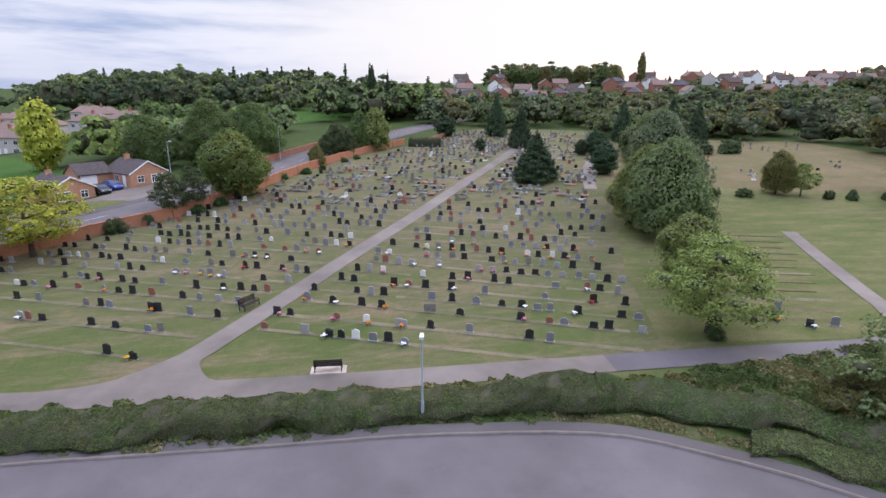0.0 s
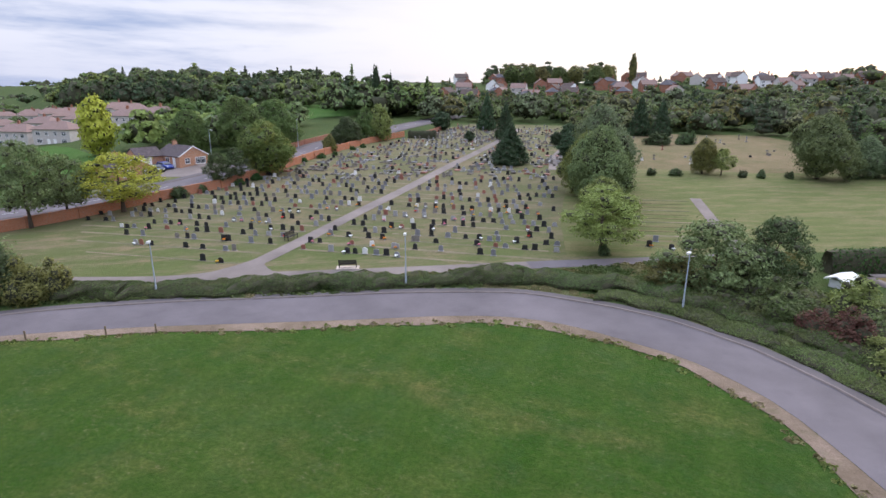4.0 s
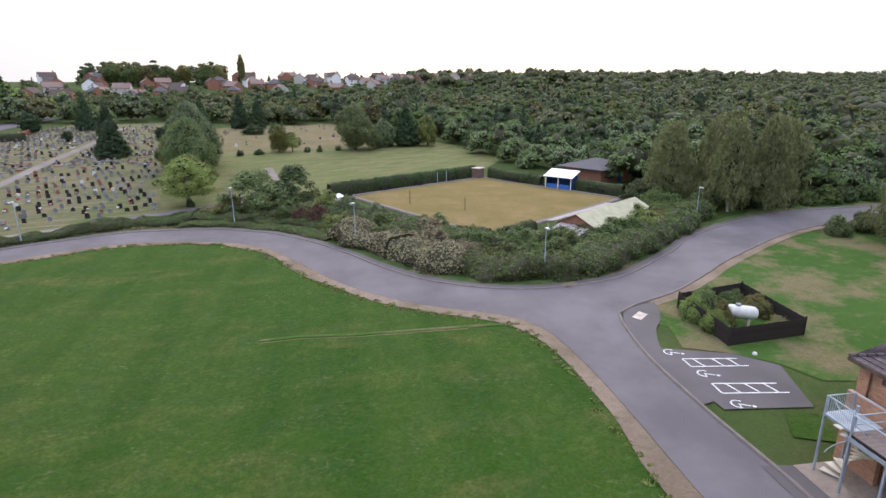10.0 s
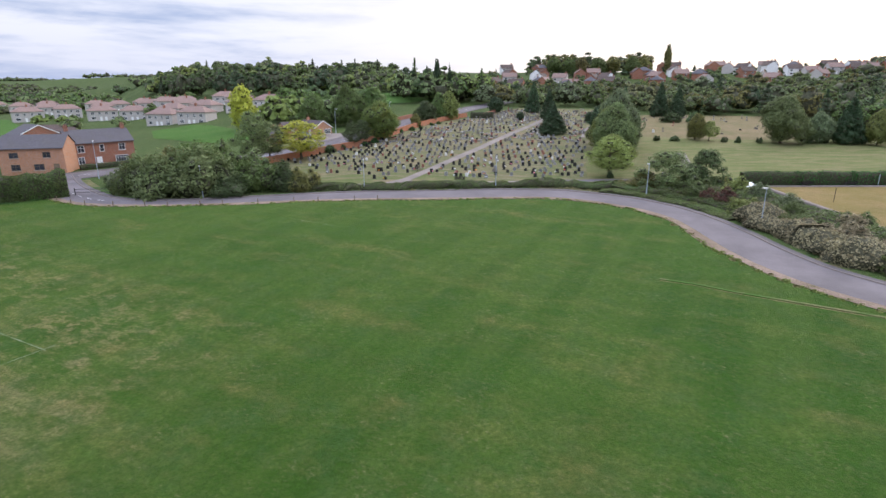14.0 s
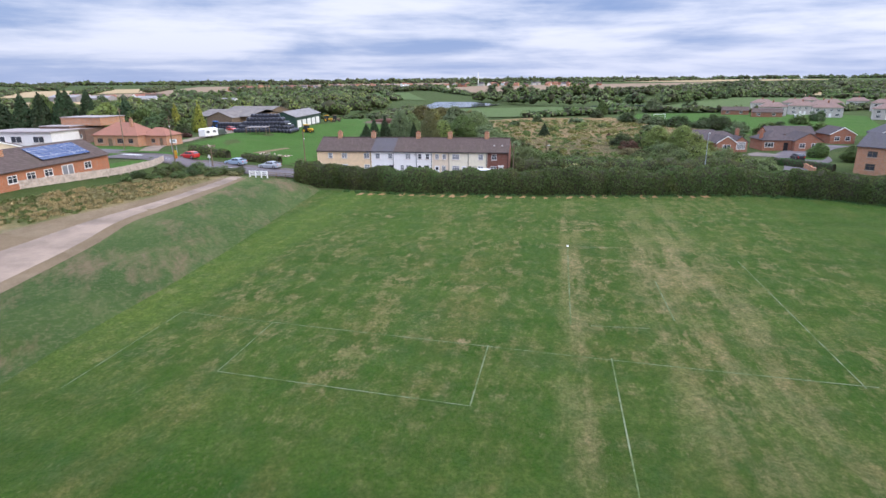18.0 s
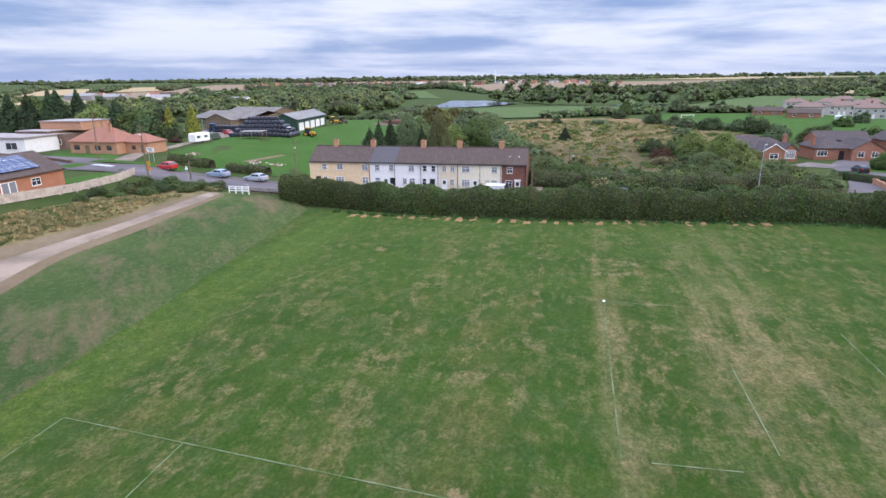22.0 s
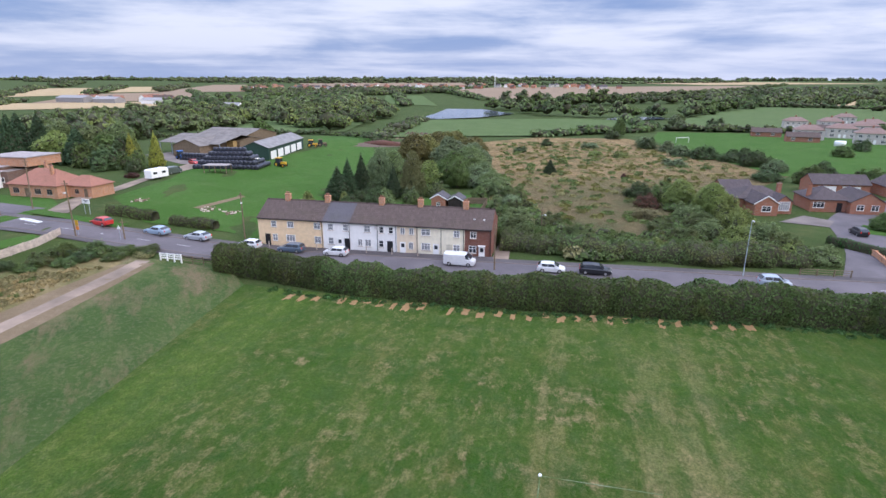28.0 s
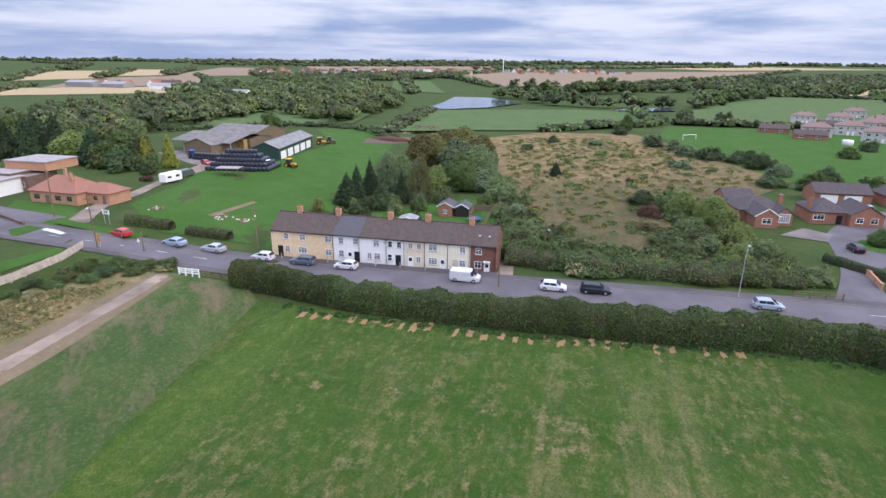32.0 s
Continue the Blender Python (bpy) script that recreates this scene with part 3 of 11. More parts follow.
M["lawn"] = lawn_material()
M["bank"], M["straw"] = bank_material(), meadow_material()
M["field"] = field_material()
m_, nt_, b_ = material("pitch chalk", 0.95, 0, 0.1)
nt_.links.new(blend(nt_, noise_fac(nt_, 0.55, 6, 0.75, lo=0.42, hi=0.66), (0.085, 0.125, 0.04), (0.215, 0.25, 0.155)), b_.inputs["Base Color"])
M["chalk"] = m_
LEAF = {
    "oak": leafmat("oak leaves", (0.105, 0.140, 0.045)),
    "lime": leafmat("lime leaves", (0.195, 0.225, 0.070)),
    "ash": leafmat("ash leaves", (0.155, 0.186, 0.080)),
    "dark": leafmat("dark leaves", (0.076, 0.104, 0.044), warmth=0.02),
    "grey": leafmat("willow leaves", (0.151, 0.178, 0.096), warmth=0.04),
    "birch": leafmat("birch leaves", (0.178, 0.176, 0.085), warmth=0.08),
    "yellow": leafmat("yellow leaves", (0.39, 0.375, 0.055), warm=(0.14, 0.19, 0.045), warmth=0.24),
    "lemon": leafmat("yellow poplar leaves", (0.46, 0.45, 0.075), warm=(0.20, 0.24, 0.05), warmth=0.10),
    "maple": leafmat("maple leaves", (0.135, 0.165, 0.048), warm=(0.42, 0.34, 0.06), warmth=0.16),
    "golden": leafmat("golden conifer needles", (0.30, 0.30, 0.06)),
    "sapling": leafmat("bright tree leaves", (0.235, 0.275, 0.085)),
    "autumn": leafmat("turning leaves", (0.155, 0.138, 0.048), warmth=0.14),
    "pine": leafmat("conifer needles", (0.047, 0.072, 0.036), warmth=0.0),
    "hedge": leafmat("hawthorn hedge", (0.076, 0.104, 0.032), warm=(0.22, 0.15, 0.04), warmth=0.11),
    "beech": leafmat("clipped hedge", (0.040, 0.100, 0.022), warmth=0.0),
    "pinkish": leafmat("faded blossom shrub", (0.26, 0.205, 0.135), warm=(0.15, 0.10, 0.06), warmth=0.2),
    "maroon": leafmat("red leaves", (0.110, 0.047, 0.036), warmth=0.0),
    "bramble": leafmat("bramble", (0.103, 0.133, 0.047), warm=(0.2, 0.13, 0.05), warmth=0.2),
    "bramble_green": leafmat("green brambles", (0.082, 0.112, 0.034), warm=(0.24, 0.16, 0.08), warmth=0.14),
    "bank_tall": leafmat("long bank grass", (0.120, 0.150, 0.050), warm=(0.22, 0.16, 0.07), warmth=0.10),
    "straw": leafmat("dry grass stalks", (0.34, 0.26, 0.13), warmth=0.05),
    "bank": leafmat("bank weeds", (0.062, 0.112, 0.034), warm=(0.2, 0.15, 0.08), warmth=0.08),
    "weed": leafmat("dry weeds", (0.241, 0.206, 0.103), warmth=0.15),
}


# ---- lie of the land ----
YK = [-5000, -100, -40, -8, 35, 60, 90, 120, 150, 200, 260, 330, 360, 400, 430, 600, 1000, 5000]
ZK = [-1, -0.9, -0.8, -0.1, 0.6, 1.8, 3.7, 4.6, 5.4, 7, 9.5, 14, 18, 23.5, 26, 27, 27, 28]
DK = [0, 100, 300, 550, 800, 1300, 2000, 3000, 4500, 9000]
WK = [0, 0, -1.5, -3.5, 0, 11, 22, 32, 40, 42]


def land(x, y):
    """Height of the ground, for numbers or arrays."""
    x, y = np.asarray(x, float), np.asarray(y, float)
    s = y + 0.3 * np.maximum(0, x - 80)
    n = sum(np.interp(s + d, YK, ZK) for d in (-9, -4.5, 0, 4.5, 9)) / 5
    k = np.clip((x + 0.75 * y + 40) / 80, 0, 1)
    k = np.where(y > -8, k * k * (3 - 2 * k), 1)
    n = np.where(n < 0, n, n * k)
    d = np.maximum(0, -x)
    w = sum(np.interp(d + q * np.maximum(10, 0.1 * d), DK, WK) for q in (-1, 0, 1)) / 3
    return n + w


def H(x, y):
    return float(land(x, y))


# ---- mesh kit ----
class Geo:
    """Gathers vertices and faces for one mesh."""

    def __init__(self):
        self.v, self.f, self.k, self.slot = [], [], [], 0

    def add(self, verts, faces):
        o = len(self.v)
        self.v += [tuple(p) for p in verts]
        self.f += [tuple(i + o for i in q) for q in faces]
        self.k += [self.slot] * len(faces)
        return self

    def box(self, x0, y0, z0, x1, y1, z1, m=None):
        p = [(x0, y0, z0), (x1, y0, z0), (x1, y1, z0), (x0, y1, z0), (x0, y0, z1), (x1, y0, z1), (x1, y1, z1), (x0, y1, z1)]
        if m is not None:
            p = [m @ Vector(q) for q in p]
        return self.add(p, [(3, 2, 1, 0), (4, 5, 6, 7), (0, 1, 5, 4), (1, 2, 6, 5), (2, 3, 7, 6), (3, 0, 4, 7)])

    def slab(self, x0, y0, z0, x1, y1, z1, c=0.02, m=None):
        """A box with chamfered upper edges."""
        p = [(x0, y0, z0), (x1, y0, z0), (x1, y1, z0), (x0, y1, z0), (x0, y0, z1 - c), (x1, y0, z1 - c), (x1, y1, z1 - c), (x0, y1, z1 - c),
             (x0 + c, y0 + c, z1), (x1 - c, y0 + c, z1), (x1 - c, y1 - c, z1), (x0 + c, y1 - c, z1)]
        if m is not None:
            p = [m @ Vector(q) for q in p]
        f = [(3, 2, 1, 0), (8, 9, 10, 11)]
        for i in range(4):
            j = (i + 1) % 4
            f += [(i, j, j + 4, i + 4), (i + 4, j + 4, j + 8, i + 8)]
        return self.add(p, f)

    def prism(self, poly, z0, z1, m=None):
        """A polygon (x, y) raised from z0 to z1."""
        n = len(poly)
        p = [(x, y, z0) for x, y in poly] + [(x, y, z1) for x, y in poly]
        if m is not None:
            p = [m @ Vector(q) for q in p]
        return self.add(p, [tuple(range(n))[::-1], tuple(range(n, 2 * n))] + [(i, (i + 1) % n, n + (i + 1) % n, n + i) for i in range(n)])

    def tube(self, a, b, r0, r1=None, n=8):
        a, b = Vector(a), Vector(b)
        r1 = r0 if r1 is None else r1
        q = (b - a).to_track_quat("Z", "Y")
        ring = [Vector((math.cos(6.2832 * i / n), math.sin(6.2832 * i / n), 0)) for i in range(n)]
        p = [a + q @ (r0 * c) for c in ring] + [b + q @ (r1 * c) for c in ring]
        return self.add(p, [tuple(range(n))[::-1], tuple(range(n, 2 * n))] + [(i, (i + 1) % n, n + (i + 1) % n, n + i) for i in range(n)])

    def lathe(self, profile, n=10, m=None):
        """(radius, z) turned round the z axis."""
        p = [(r * math.cos(6.2832 * i / n), r * math.sin(6.2832 * i / n), z) for r, z in profile for i in range(n)]
        if m is not None:
            p = [m @ Vector(q) for q in p]
        f = [(k * n + i, k * n + (i + 1) % n, (k + 1) * n + (i + 1) % n, (k + 1) * n + i) for k in range(len(profile) - 1) for i in range(n)]
        f += [tuple(range(n))[::-1], tuple(range((len(profile) - 1) * n, len(profile) * n))]
        return self.add(p, f)

    def mesh(self, name, mats, smooth=False):
        me = bpy.data.meshes.new(name)
        me.from_pydata(self.v, [], self.f)
        for mt in mats if isinstance(mats, (list, tuple)) else [mats]:
            me.materials.append(mt)
        if any(self.k):
            me.polygons.foreach_set("material_index", self.k)
        if smooth:
            me.polygons.foreach_set("use_smooth", [True] * len(self.f))
        me.update()
        return me


def empty(name, x, y, z=None, turn=0.0):
    ob = new(name)
    ob.matrix_world = pose(x, y, H(x, y) if z is None else z, 0, 0, turn)
    return ob


def part(name, geo, mat, parent, label="", smooth=False):
    """One mesh under a thing or a part, in the thing's own coordinates."""
    me = geo if isinstance(geo, bpy.types.Mesh) else geo.mesh(name, mat, smooth)
    ob = new(name, me)
    ob.parent = parent
    return tagged(ob, label)


def solo(name, geo, mat, smooth=False, m=None):
    ob = new(name, geo if isinstance(geo, bpy.types.Mesh) else geo.mesh(name, mat, smooth))
    if m is not None:
        ob.matrix_world = m
    return ob


def raw_mesh(name, verts, faces, mats, slots=None, smooth=False):
    """A mesh from arrays; faces all of one size."""
    me = bpy.data.meshes.new(name)
    verts, faces = np.asarray(verts, np.float32), np.asarray(faces, np.int32)
    n = faces.shape[1]
    me.vertices.add(len(verts))
    me.vertices.foreach_set("co", verts.ravel())
    me.loops.add(faces.size)
    me.loops.foreach_set("vertex_index", faces.ravel())
    me.polygons.add(len(faces))
    me.polygons.foreach_set("loop_start", np.arange(0, faces.size, n, dtype=np.int32))
    for mt in mats:
        me.materials.append(mt)
    if slots is not None:
        me.polygons.foreach_set("material_index", np.asarray(slots, np.int32))
    if smooth:
        me.polygons.foreach_set("use_smooth", np.ones(len(faces), bool))
    me.update(calc_edges=True)
    me.validate()
    return me


from mathutils.geometry import delaunay_2d_cdt


def fine_line(pts, step):
    out = []
    for (ax, ay), (bx, by) in zip(pts, pts[1:]):
        n = max(1, int(math.hypot(bx - ax, by - ay) / step))
        out += [(ax + (bx - ax) * i / n, ay + (by - ay) * i / n) for i in range(n)]
    return out + [tuple(pts[-1])]


def curve_line(pts, step=1.5):
    """A smooth line through points (Catmull-Rom)."""
    p = [Vector(q) for q in ([pts[0]] + list(pts) + [pts[-1]])]
    out = []
    for a, b, c, d in zip(p, p[1:], p[2:], p[3:]):
        n = max(1, int((c - b).length / step))
        for i in range(n):
            t = i / n
            out.append(tuple(0.5 * (2 * b + (c - a) * t + (2 * a - 5 * b + 4 * c - d) * t * t + (3 * b - a - 3 * c + d) * t * t * t)))
    return out + [tuple(pts[-1])]


def drape(name, poly, mat, lift=0.04, step=5.0):
    """A sheet over the land, within an outline."""
    edge = fine_line(list(poly) + [poly[0]], step)[:-1]
    xs, ys = [p[0] for p in edge], [p[1] for p in edge]
    pts = [Vector(p) for p in edge]
    px, py = np.array(xs), np.array(ys)
    qx, qy = np.roll(px, -1), np.roll(py, -1)
    gx, gy = np.meshgrid(np.arange(min(xs), max(xs), step), np.arange(min(ys), max(ys), step))
    gx, gy = gx.ravel() + 0.013, gy.ravel() + 0.017
    inside = np.zeros(len(gx), bool)
    for a, b, c, d in zip(px, py, qx, qy):
        if b != d:
            inside ^= ((b > gy) != (d > gy)) & (gx < (c - a) * (gy - b) / (d - b) + a)
    pts += [Vector((x, y)) for x, y, k in zip(gx, gy, inside) if k]
    n = len(edge)
    v, _, f, *_ = delaunay_2d_cdt(pts, [(i, (i + 1) % n) for i in range(n)], [tuple(range(n))], 1, 1e-4)
    v = np.array([tuple(p) for p in v])
    z = land(v[:, 0], v[:, 1]) + lift
    me = raw_mesh(name, np.c_[v, z], [q if (v[q[1]][0] - v[q[0]][0]) * (v[q[2]][1] - v[q[0]][1]) - (v[q[1]][1] - v[q[0]][1]) * (v[q[2]][0] - v[q[0]][0]) > 0 else q[::-1] for q in (tuple(t) for t in f) if len(q) == 3], [mat], smooth=True)
    return tagged(new(name, me), kind="structure")


def offset(line, d):
    """The line moved by d to its left."""
    p = np.array(line, float)
    t = np.gradient(p, axis=0)
    t /= np.linalg.norm(t, axis=1)[:, None] + 1e-9
    return [tuple(q) for q in p + d * np.c_[-t[:, 1], t[:, 0]]]


def ribbon(name, line, a, b, mat, lift=0.05, height=0.0):
    """A strip along a line from a to b on its left side; with a height it is a kerb."""
    l, r = np.array(offset(line, b)), np.array(offset(line, a))
    n = len(l)
    if not height:
        p = np.concatenate([np.c_[l, land(l[:, 0], l[:, 1]) + lift], np.c_[r, land(r[:, 0], r[:, 1]) + lift]])
        me = raw_mesh(name, p, [(n + i, n + i + 1, i + 1, i) for i in range(n - 1)], [mat], smooth=True)
    else:
        zl, zr = land(l[:, 0], l[:, 1]), land(r[:, 0], r[:, 1])
        p = np.concatenate([np.c_[l, zl - 0.1], np.c_[l, zl + height], np.c_[r, zr + height], np.c_[r, zr - 0.1]])
        me = raw_mesh(name, p, [(k * n + n + i, k * n + n + i + 1, k * n + i + 1, k * n + i) for k in range(3) for i in range(n - 1)], [mat])
    return tagged(new(name, me), kind="structure")


# ---- ground ----
def spread(lo, hi, fine, end):
    a = list(np.arange(lo, hi + 0.1, fine))
    s = fine
    while a[-1] < end:
        s *= 1.12
        a.append(a[-1] + s)
    b, s = lo, fine
    while b > -end:
        s *= 1.12
        b -= s
        a.insert(0, b)
    return np.array(a)


GX, GY = spread(-160, 140, 4.0, 4800), spread(-130, 240, 4.0, 4800)
gx, gy = np.meshgrid(GX, GY)
nx, ny = len(GX), len(GY)
idx = np.arange(nx * ny).reshape(ny, nx)
quads = np.stack([idx[:-1, :-1], idx[:-1, 1:], idx[1:, 1:], idx[1:, :-1]], -1).reshape(-1, 4)
ground = new("ground", raw_mesh("ground", np.c_[gx.ravel(), gy.ravel(), land(gx, gy).ravel()], quads, [M["ground"]], smooth=True))
tagged(ground, "wide grassy ground rolling to the horizon", kind="structure")

FAR_KERB = curve_line([(-84, 37), (-76.5, 28.5), (-69, 21.5), (-60.5, 15.6), (-52, 14.6), (-39.4, 18.2), (-30.4, 21.2), (-21.8, 23.0), (-15.6, 23.7), (-9.1, 24.4), (-2.3, 25.2), (1.8, 25.4), (5.9, 25.5), (9.8, 25.1), (13.2, 23.7), (16.8, 21.9), (20.6, 19.2), (22.5, 17.0), (24.3, 14.7), (25.6, 12.0), (26.7, 9.4), (27.5, 6.6), (28.2, 3.0), (28.8, -0.7), (29.1, -3.8), (30.1, -8.9), (31.2, -12.0), (33.8, -15.9), (37.0, -18.7), (40.9, -20.6), (45.8, -21.7), (49.2, -21.7), (54.2, -20.8), (60.8, -19.4), (68.4, -17.3), (85, -17), (99, -21), (120, -31), (150, -50)])
NEAR_KERB = curve_line([(-90, 33), (-80, 23), (-70, 15.6), (-64.6, 12.6), (-58.6, 11.5), (-49.2, 12.0), (-40, 13.9), (-30, 16.5), (-21.2, 18.0), (-15.9, 18.5), (-10.4, 19.0), (-4.7, 19.5), (0.5, 20.1), (3.6, 20.3), (7.0, 20.2), (10.3, 19.4), (13.2, 17.9), (16.8, 15.1), (19.4, 12.7), (21.9, 8.2), (22.7, 4.0), (23.1, -1.0), (23.6, -5.8), (24.5, -10.0), (26.4, -14.9), (28.9, -18.6), (31.4, -21.8), (32.5, -25.5), (30.9, -31.0), (28.4, -36.6), (25.6, -42.2), (22.8, -48.1), (20.4, -52.6), (10, -72), (0, -95)])
SIDE_KERB = curve_line([(148, -57), (118, -38), (98, -28), (82.3, -23.8), (63.8, -24.8), (54, -26.4), (47.8, -27.2), (42.5, -27), (39.8, -27.3), (38.4, -28.7), (35.2, -33.2), (32.2, -39.1), (29.3, -45.6), (26.1, -51.4), (23.6, -55.6), (13.2, -75), (4, -96)])
drape("road_loop", FAR_KERB + SIDE_KERB + NEAR_KERB[::-1], M["asphalt"], 0.06, 4.0)
VILLAGE = curve_line([(-172, -142), (-156.5, -121), (-143.5, -98), (-134, -82), (-126.2, -68), (-117.5, -47), (-109, -27), (-101, -8), (-95, 7), (-89, 24), (-81, 38), (-70, 49.5), (-58, 60.5), (-48, 70.4), (-41.6, 78.6), (-36.2, 88.6), (-32.4, 100), (-30.0, 112), (-27.8, 127), (-21, 150), (-8, 190), (8, 228)], 3)
ribbon("road_village", VILLAGE, -3.3, 3.3, M["asphalt"], 0.08)
ribbon("pavement_west", VILLAGE, 3.3, 5.2, M["asphalt_dark"], 0.14)
ribbon("pavement_east", VILLAGE, -5.0, -3.3, M["asphalt_dark"], 0.14)
ribbon("wall_foot_paving", [p for p in VILLAGE if 44 < p[1] < 130 and p[0] < -20], -6.2, -5.0, M["asphalt_dark"], 0.13)
ribbon("kerb_west", VILLAGE, 3.25, 3.4, M["kerb"], 0, 0.19)
ribbon("kerb_east", VILLAGE, -3.4, -3.25, M["kerb"], 0, 0.19)

# playing field and its edges
FIELD = NEAR_KERB[12:] + [(-20, -92), (-40, -85.9), (-51, -82.5), (-60.4, -79.1), (-71.3, -75.5), (-110.4, -64.5), (-103.5, -50), (-97, -37), (-91.5, -24), (-86.5, -11), (-80, 6), (-70.5, 15)]
drape("field_grass", FIELD, M["field"], 0.03, 4.0)
drape("bank_grass", [(0, -130), (0, -98), (-20, -92), (-40, -85.9), (-51, -82.5), (-60.4, -79.1), (-71.3, -75.5), (-110.4, -64.5), (-117.5, -68), (-124, -80), (-133, -96), (-108, -104), (-92, -118), (-60, -128)], M["bank"], 0.035, 2.0)
drape("dry_grass", [(-123, -84.5), (-113, -88), (-101, -92.5), (-88, -100), (-78, -108), (-92, -117), (-108, -106), (-120, -99), (-131, -92)], M["straw_old"], 0.045, 3.0)
drape("track_gravel", curve_line([(-52, -96), (-64, -94), (-76, -92.3), (-87, -91.5), (-97, -88.6), (-106, -85.8), (-114, -83), (-123.2, -80.6)]) + curve_line([(-124, -82.9), (-114, -85.7), (-101, -89.8), (-88, -95.2), (-76, -98.8), (-64, -102.5), (-50, -108)]), M["gravel"], 0.07, 3.0)
drape("track_worn", curve_line([(-50, -94), (-64, -92), (-76, -90.3), (-87, -89.6), (-97, -86.0), (-106, -83.6), (-114, -81.5), (-122.2, -79.6)]) + curve_line([(-122, -84.6), (-113, -88.5), (-101, -93), (-88, -100.5), (-76, -105), (-62, -111), (-48, -118)]), M["dirt"], 0.055, 3.0)
VR0 = np.random.default_rng(41)
edge_line = fine_line(NEAR_KERB, 1.2)
inner = np.array(offset(edge_line, -0.05))
outer = np.array(offset(edge_line, -1.3))
wob = np.interp(np.arange(len(edge_line)), np.arange(0, len(edge_line) + 4, 2.5), VR0.uniform(0.7, 1.35, len(np.arange(0, len(edge_line) + 4, 2.5))))[:, None]
drape("verge_worn", [tuple(p) for p in inner + (outer - inner) * wob] + [tuple(p) for p in inner[::-1]], M["verge"], 0.075, 3.0)
ribbon("turf_ridge", fine_line([(13.5, -15.2), (16.2, -16.2), (19.6, -18.2), (23.4, -20.0), (27.6, -22.0), (31.6, -24.0)], 1.5), -0.3, 0.15, M["pavilion_grass"], 0, 0.09)
ribbon("turf_groove", fine_line([(13.5, -15.5), (16.2, -16.5), (19.6, -18.5), (23.4, -20.3), (27.6, -22.3)], 1.5), -0.16, 0.04, M["straw_old"], 0.045)
ribbon("kerb_far", FAR_KERB, -0.05, 0.10, M["kerb"], 0, 0.17)
ribbon("footway", FAR_KERB, 0.10, 0.95, M["asphalt_dark"], 0.13)
ribbon("verge_far", FAR_KERB, 0.95, 2.3, M["bank"], 0.05)
ribbon("kerb_side", SIDE_KERB, -0.05, 0.12, M["kerb"], 0, 0.17)
ribbon("verge_side", [p for p in SIDE_KERB if 44 < p[0] < 100], 0.12, 1.1, M["verge"], 0.07)

# cemetery
LOWER = curve_line([(-60, 30.4), (-40, 28.8), (-29.5, 28.6), (-22, 29.0), (-14, 30.0), (-6.8, 30.7), (-0.4, 31.5), (7.8, 32.6), (16, 33.7), (24, 34.7), (31, 35.6), (35.5, 37.5), (37.6, 41)])
drape("cemetery_lawn", [(-66, 34), (-60, 41), (-52.6, 49.2), (-48.8, 54.2), (-45.3, 59.8), (-40.4, 65.9), (-35.4, 71), (-32.7, 76.4), (-29.5, 84), (-27.2, 93.3), (-25, 103.8), (-21.4, 116), (-17.8, 127), (-8, 142), (2, 172), (12, 190), (50, 182), (46, 150), (35, 122), (27, 92), (23, 72), (18, 52), (15.6, 36), (36, 37), (30, 33), (8, 30.5), (-20, 27.6), (-45, 27), (-64, 29)], M["lawn"], 0.03, 5.0)
drape("mown_lawn", [(15.6, 36), (18, 52), (23, 72), (27, 92), (40, 88), (62, 84), (95, 84), (100, 62), (92, 47), (78, 38), (42, 38), (36, 37)], M["mown"], 0.034, 5.0)
drape("old_lawn", [(27, 92), (35, 122), (46, 150), (66, 158), (98, 150), (100, 110), (102, 84), (62, 84), (40, 88)], M["lawn_dry"], 0.036, 6.0)
drape("verge_lawn", [(12, 29.6), (19, 27.4), (24, 25.6), (34, 28), (40, 32), (42, 38), (36, 36.6), (24, 33.6), (8, 31.6)], M["lawn"], 0.033, 4.0)
ribbon("path_lower", LOWER, -1.1, 1.1, M["path"], 0.075)
ribbon("path_diagonal", curve_line([(-21.5, 28.8), (-19.2, 31.4), (-17.2, 34.2), (-15.3, 39.4), (-9.6, 54.9), (-1.5, 76.3), (8.1, 104.5), (17.2, 134.6), (27, 170)]), -1.0, 1.0, M["path"], 0.08)
drape("path_mouth", curve_line([(-26, 29.6), (-22.1, 30.5), (-19.8, 31.9), (-17.9, 34.0), (-16.6, 34.6), (-16.2, 33.2), (-14.8, 31.3), (-13, 30.9)], 0.6) + [(-14, 29.4), (-26, 28.2)], M["path"], 0.085, 2.0)
ribbon("path_right", curve_line([(33.4, 37.2), (35.4, 39.6), (36.4, 42.4), (36.9, 45.0), (37.9, 49.4), (39.3, 55.6), (41.2, 63.6)]), -0.8, 0.8, M["path"], 0.08)
ribbon("path_top", curve_line([(23.3, 86), (27, 103), (32.5, 120), (38, 140)]), -1.0, 1.0, M["path"], 0.08)
ribbon("path_repair", LOWER[-18:], -1.1, 1.1, M["asphalt"], 0.085)

# bowling green with its sunk ditch and plinth
GREEN_RECT = [(44.0, 29.6), (73.6, 31.8), (79.0, 2.8), (46.6, -2.6)]
drape("bowling_green", GREEN_RECT, M["bowling"], 0.16, 4.0)
for k in range(4):
    ribbon("green_plinth_%d" % (k + 1), fine_line([GREEN_RECT[k], GREEN_RECT[(k + 1) % 4]], 4), 0.05, 0.9, M["kerb"], 0, 0.24)

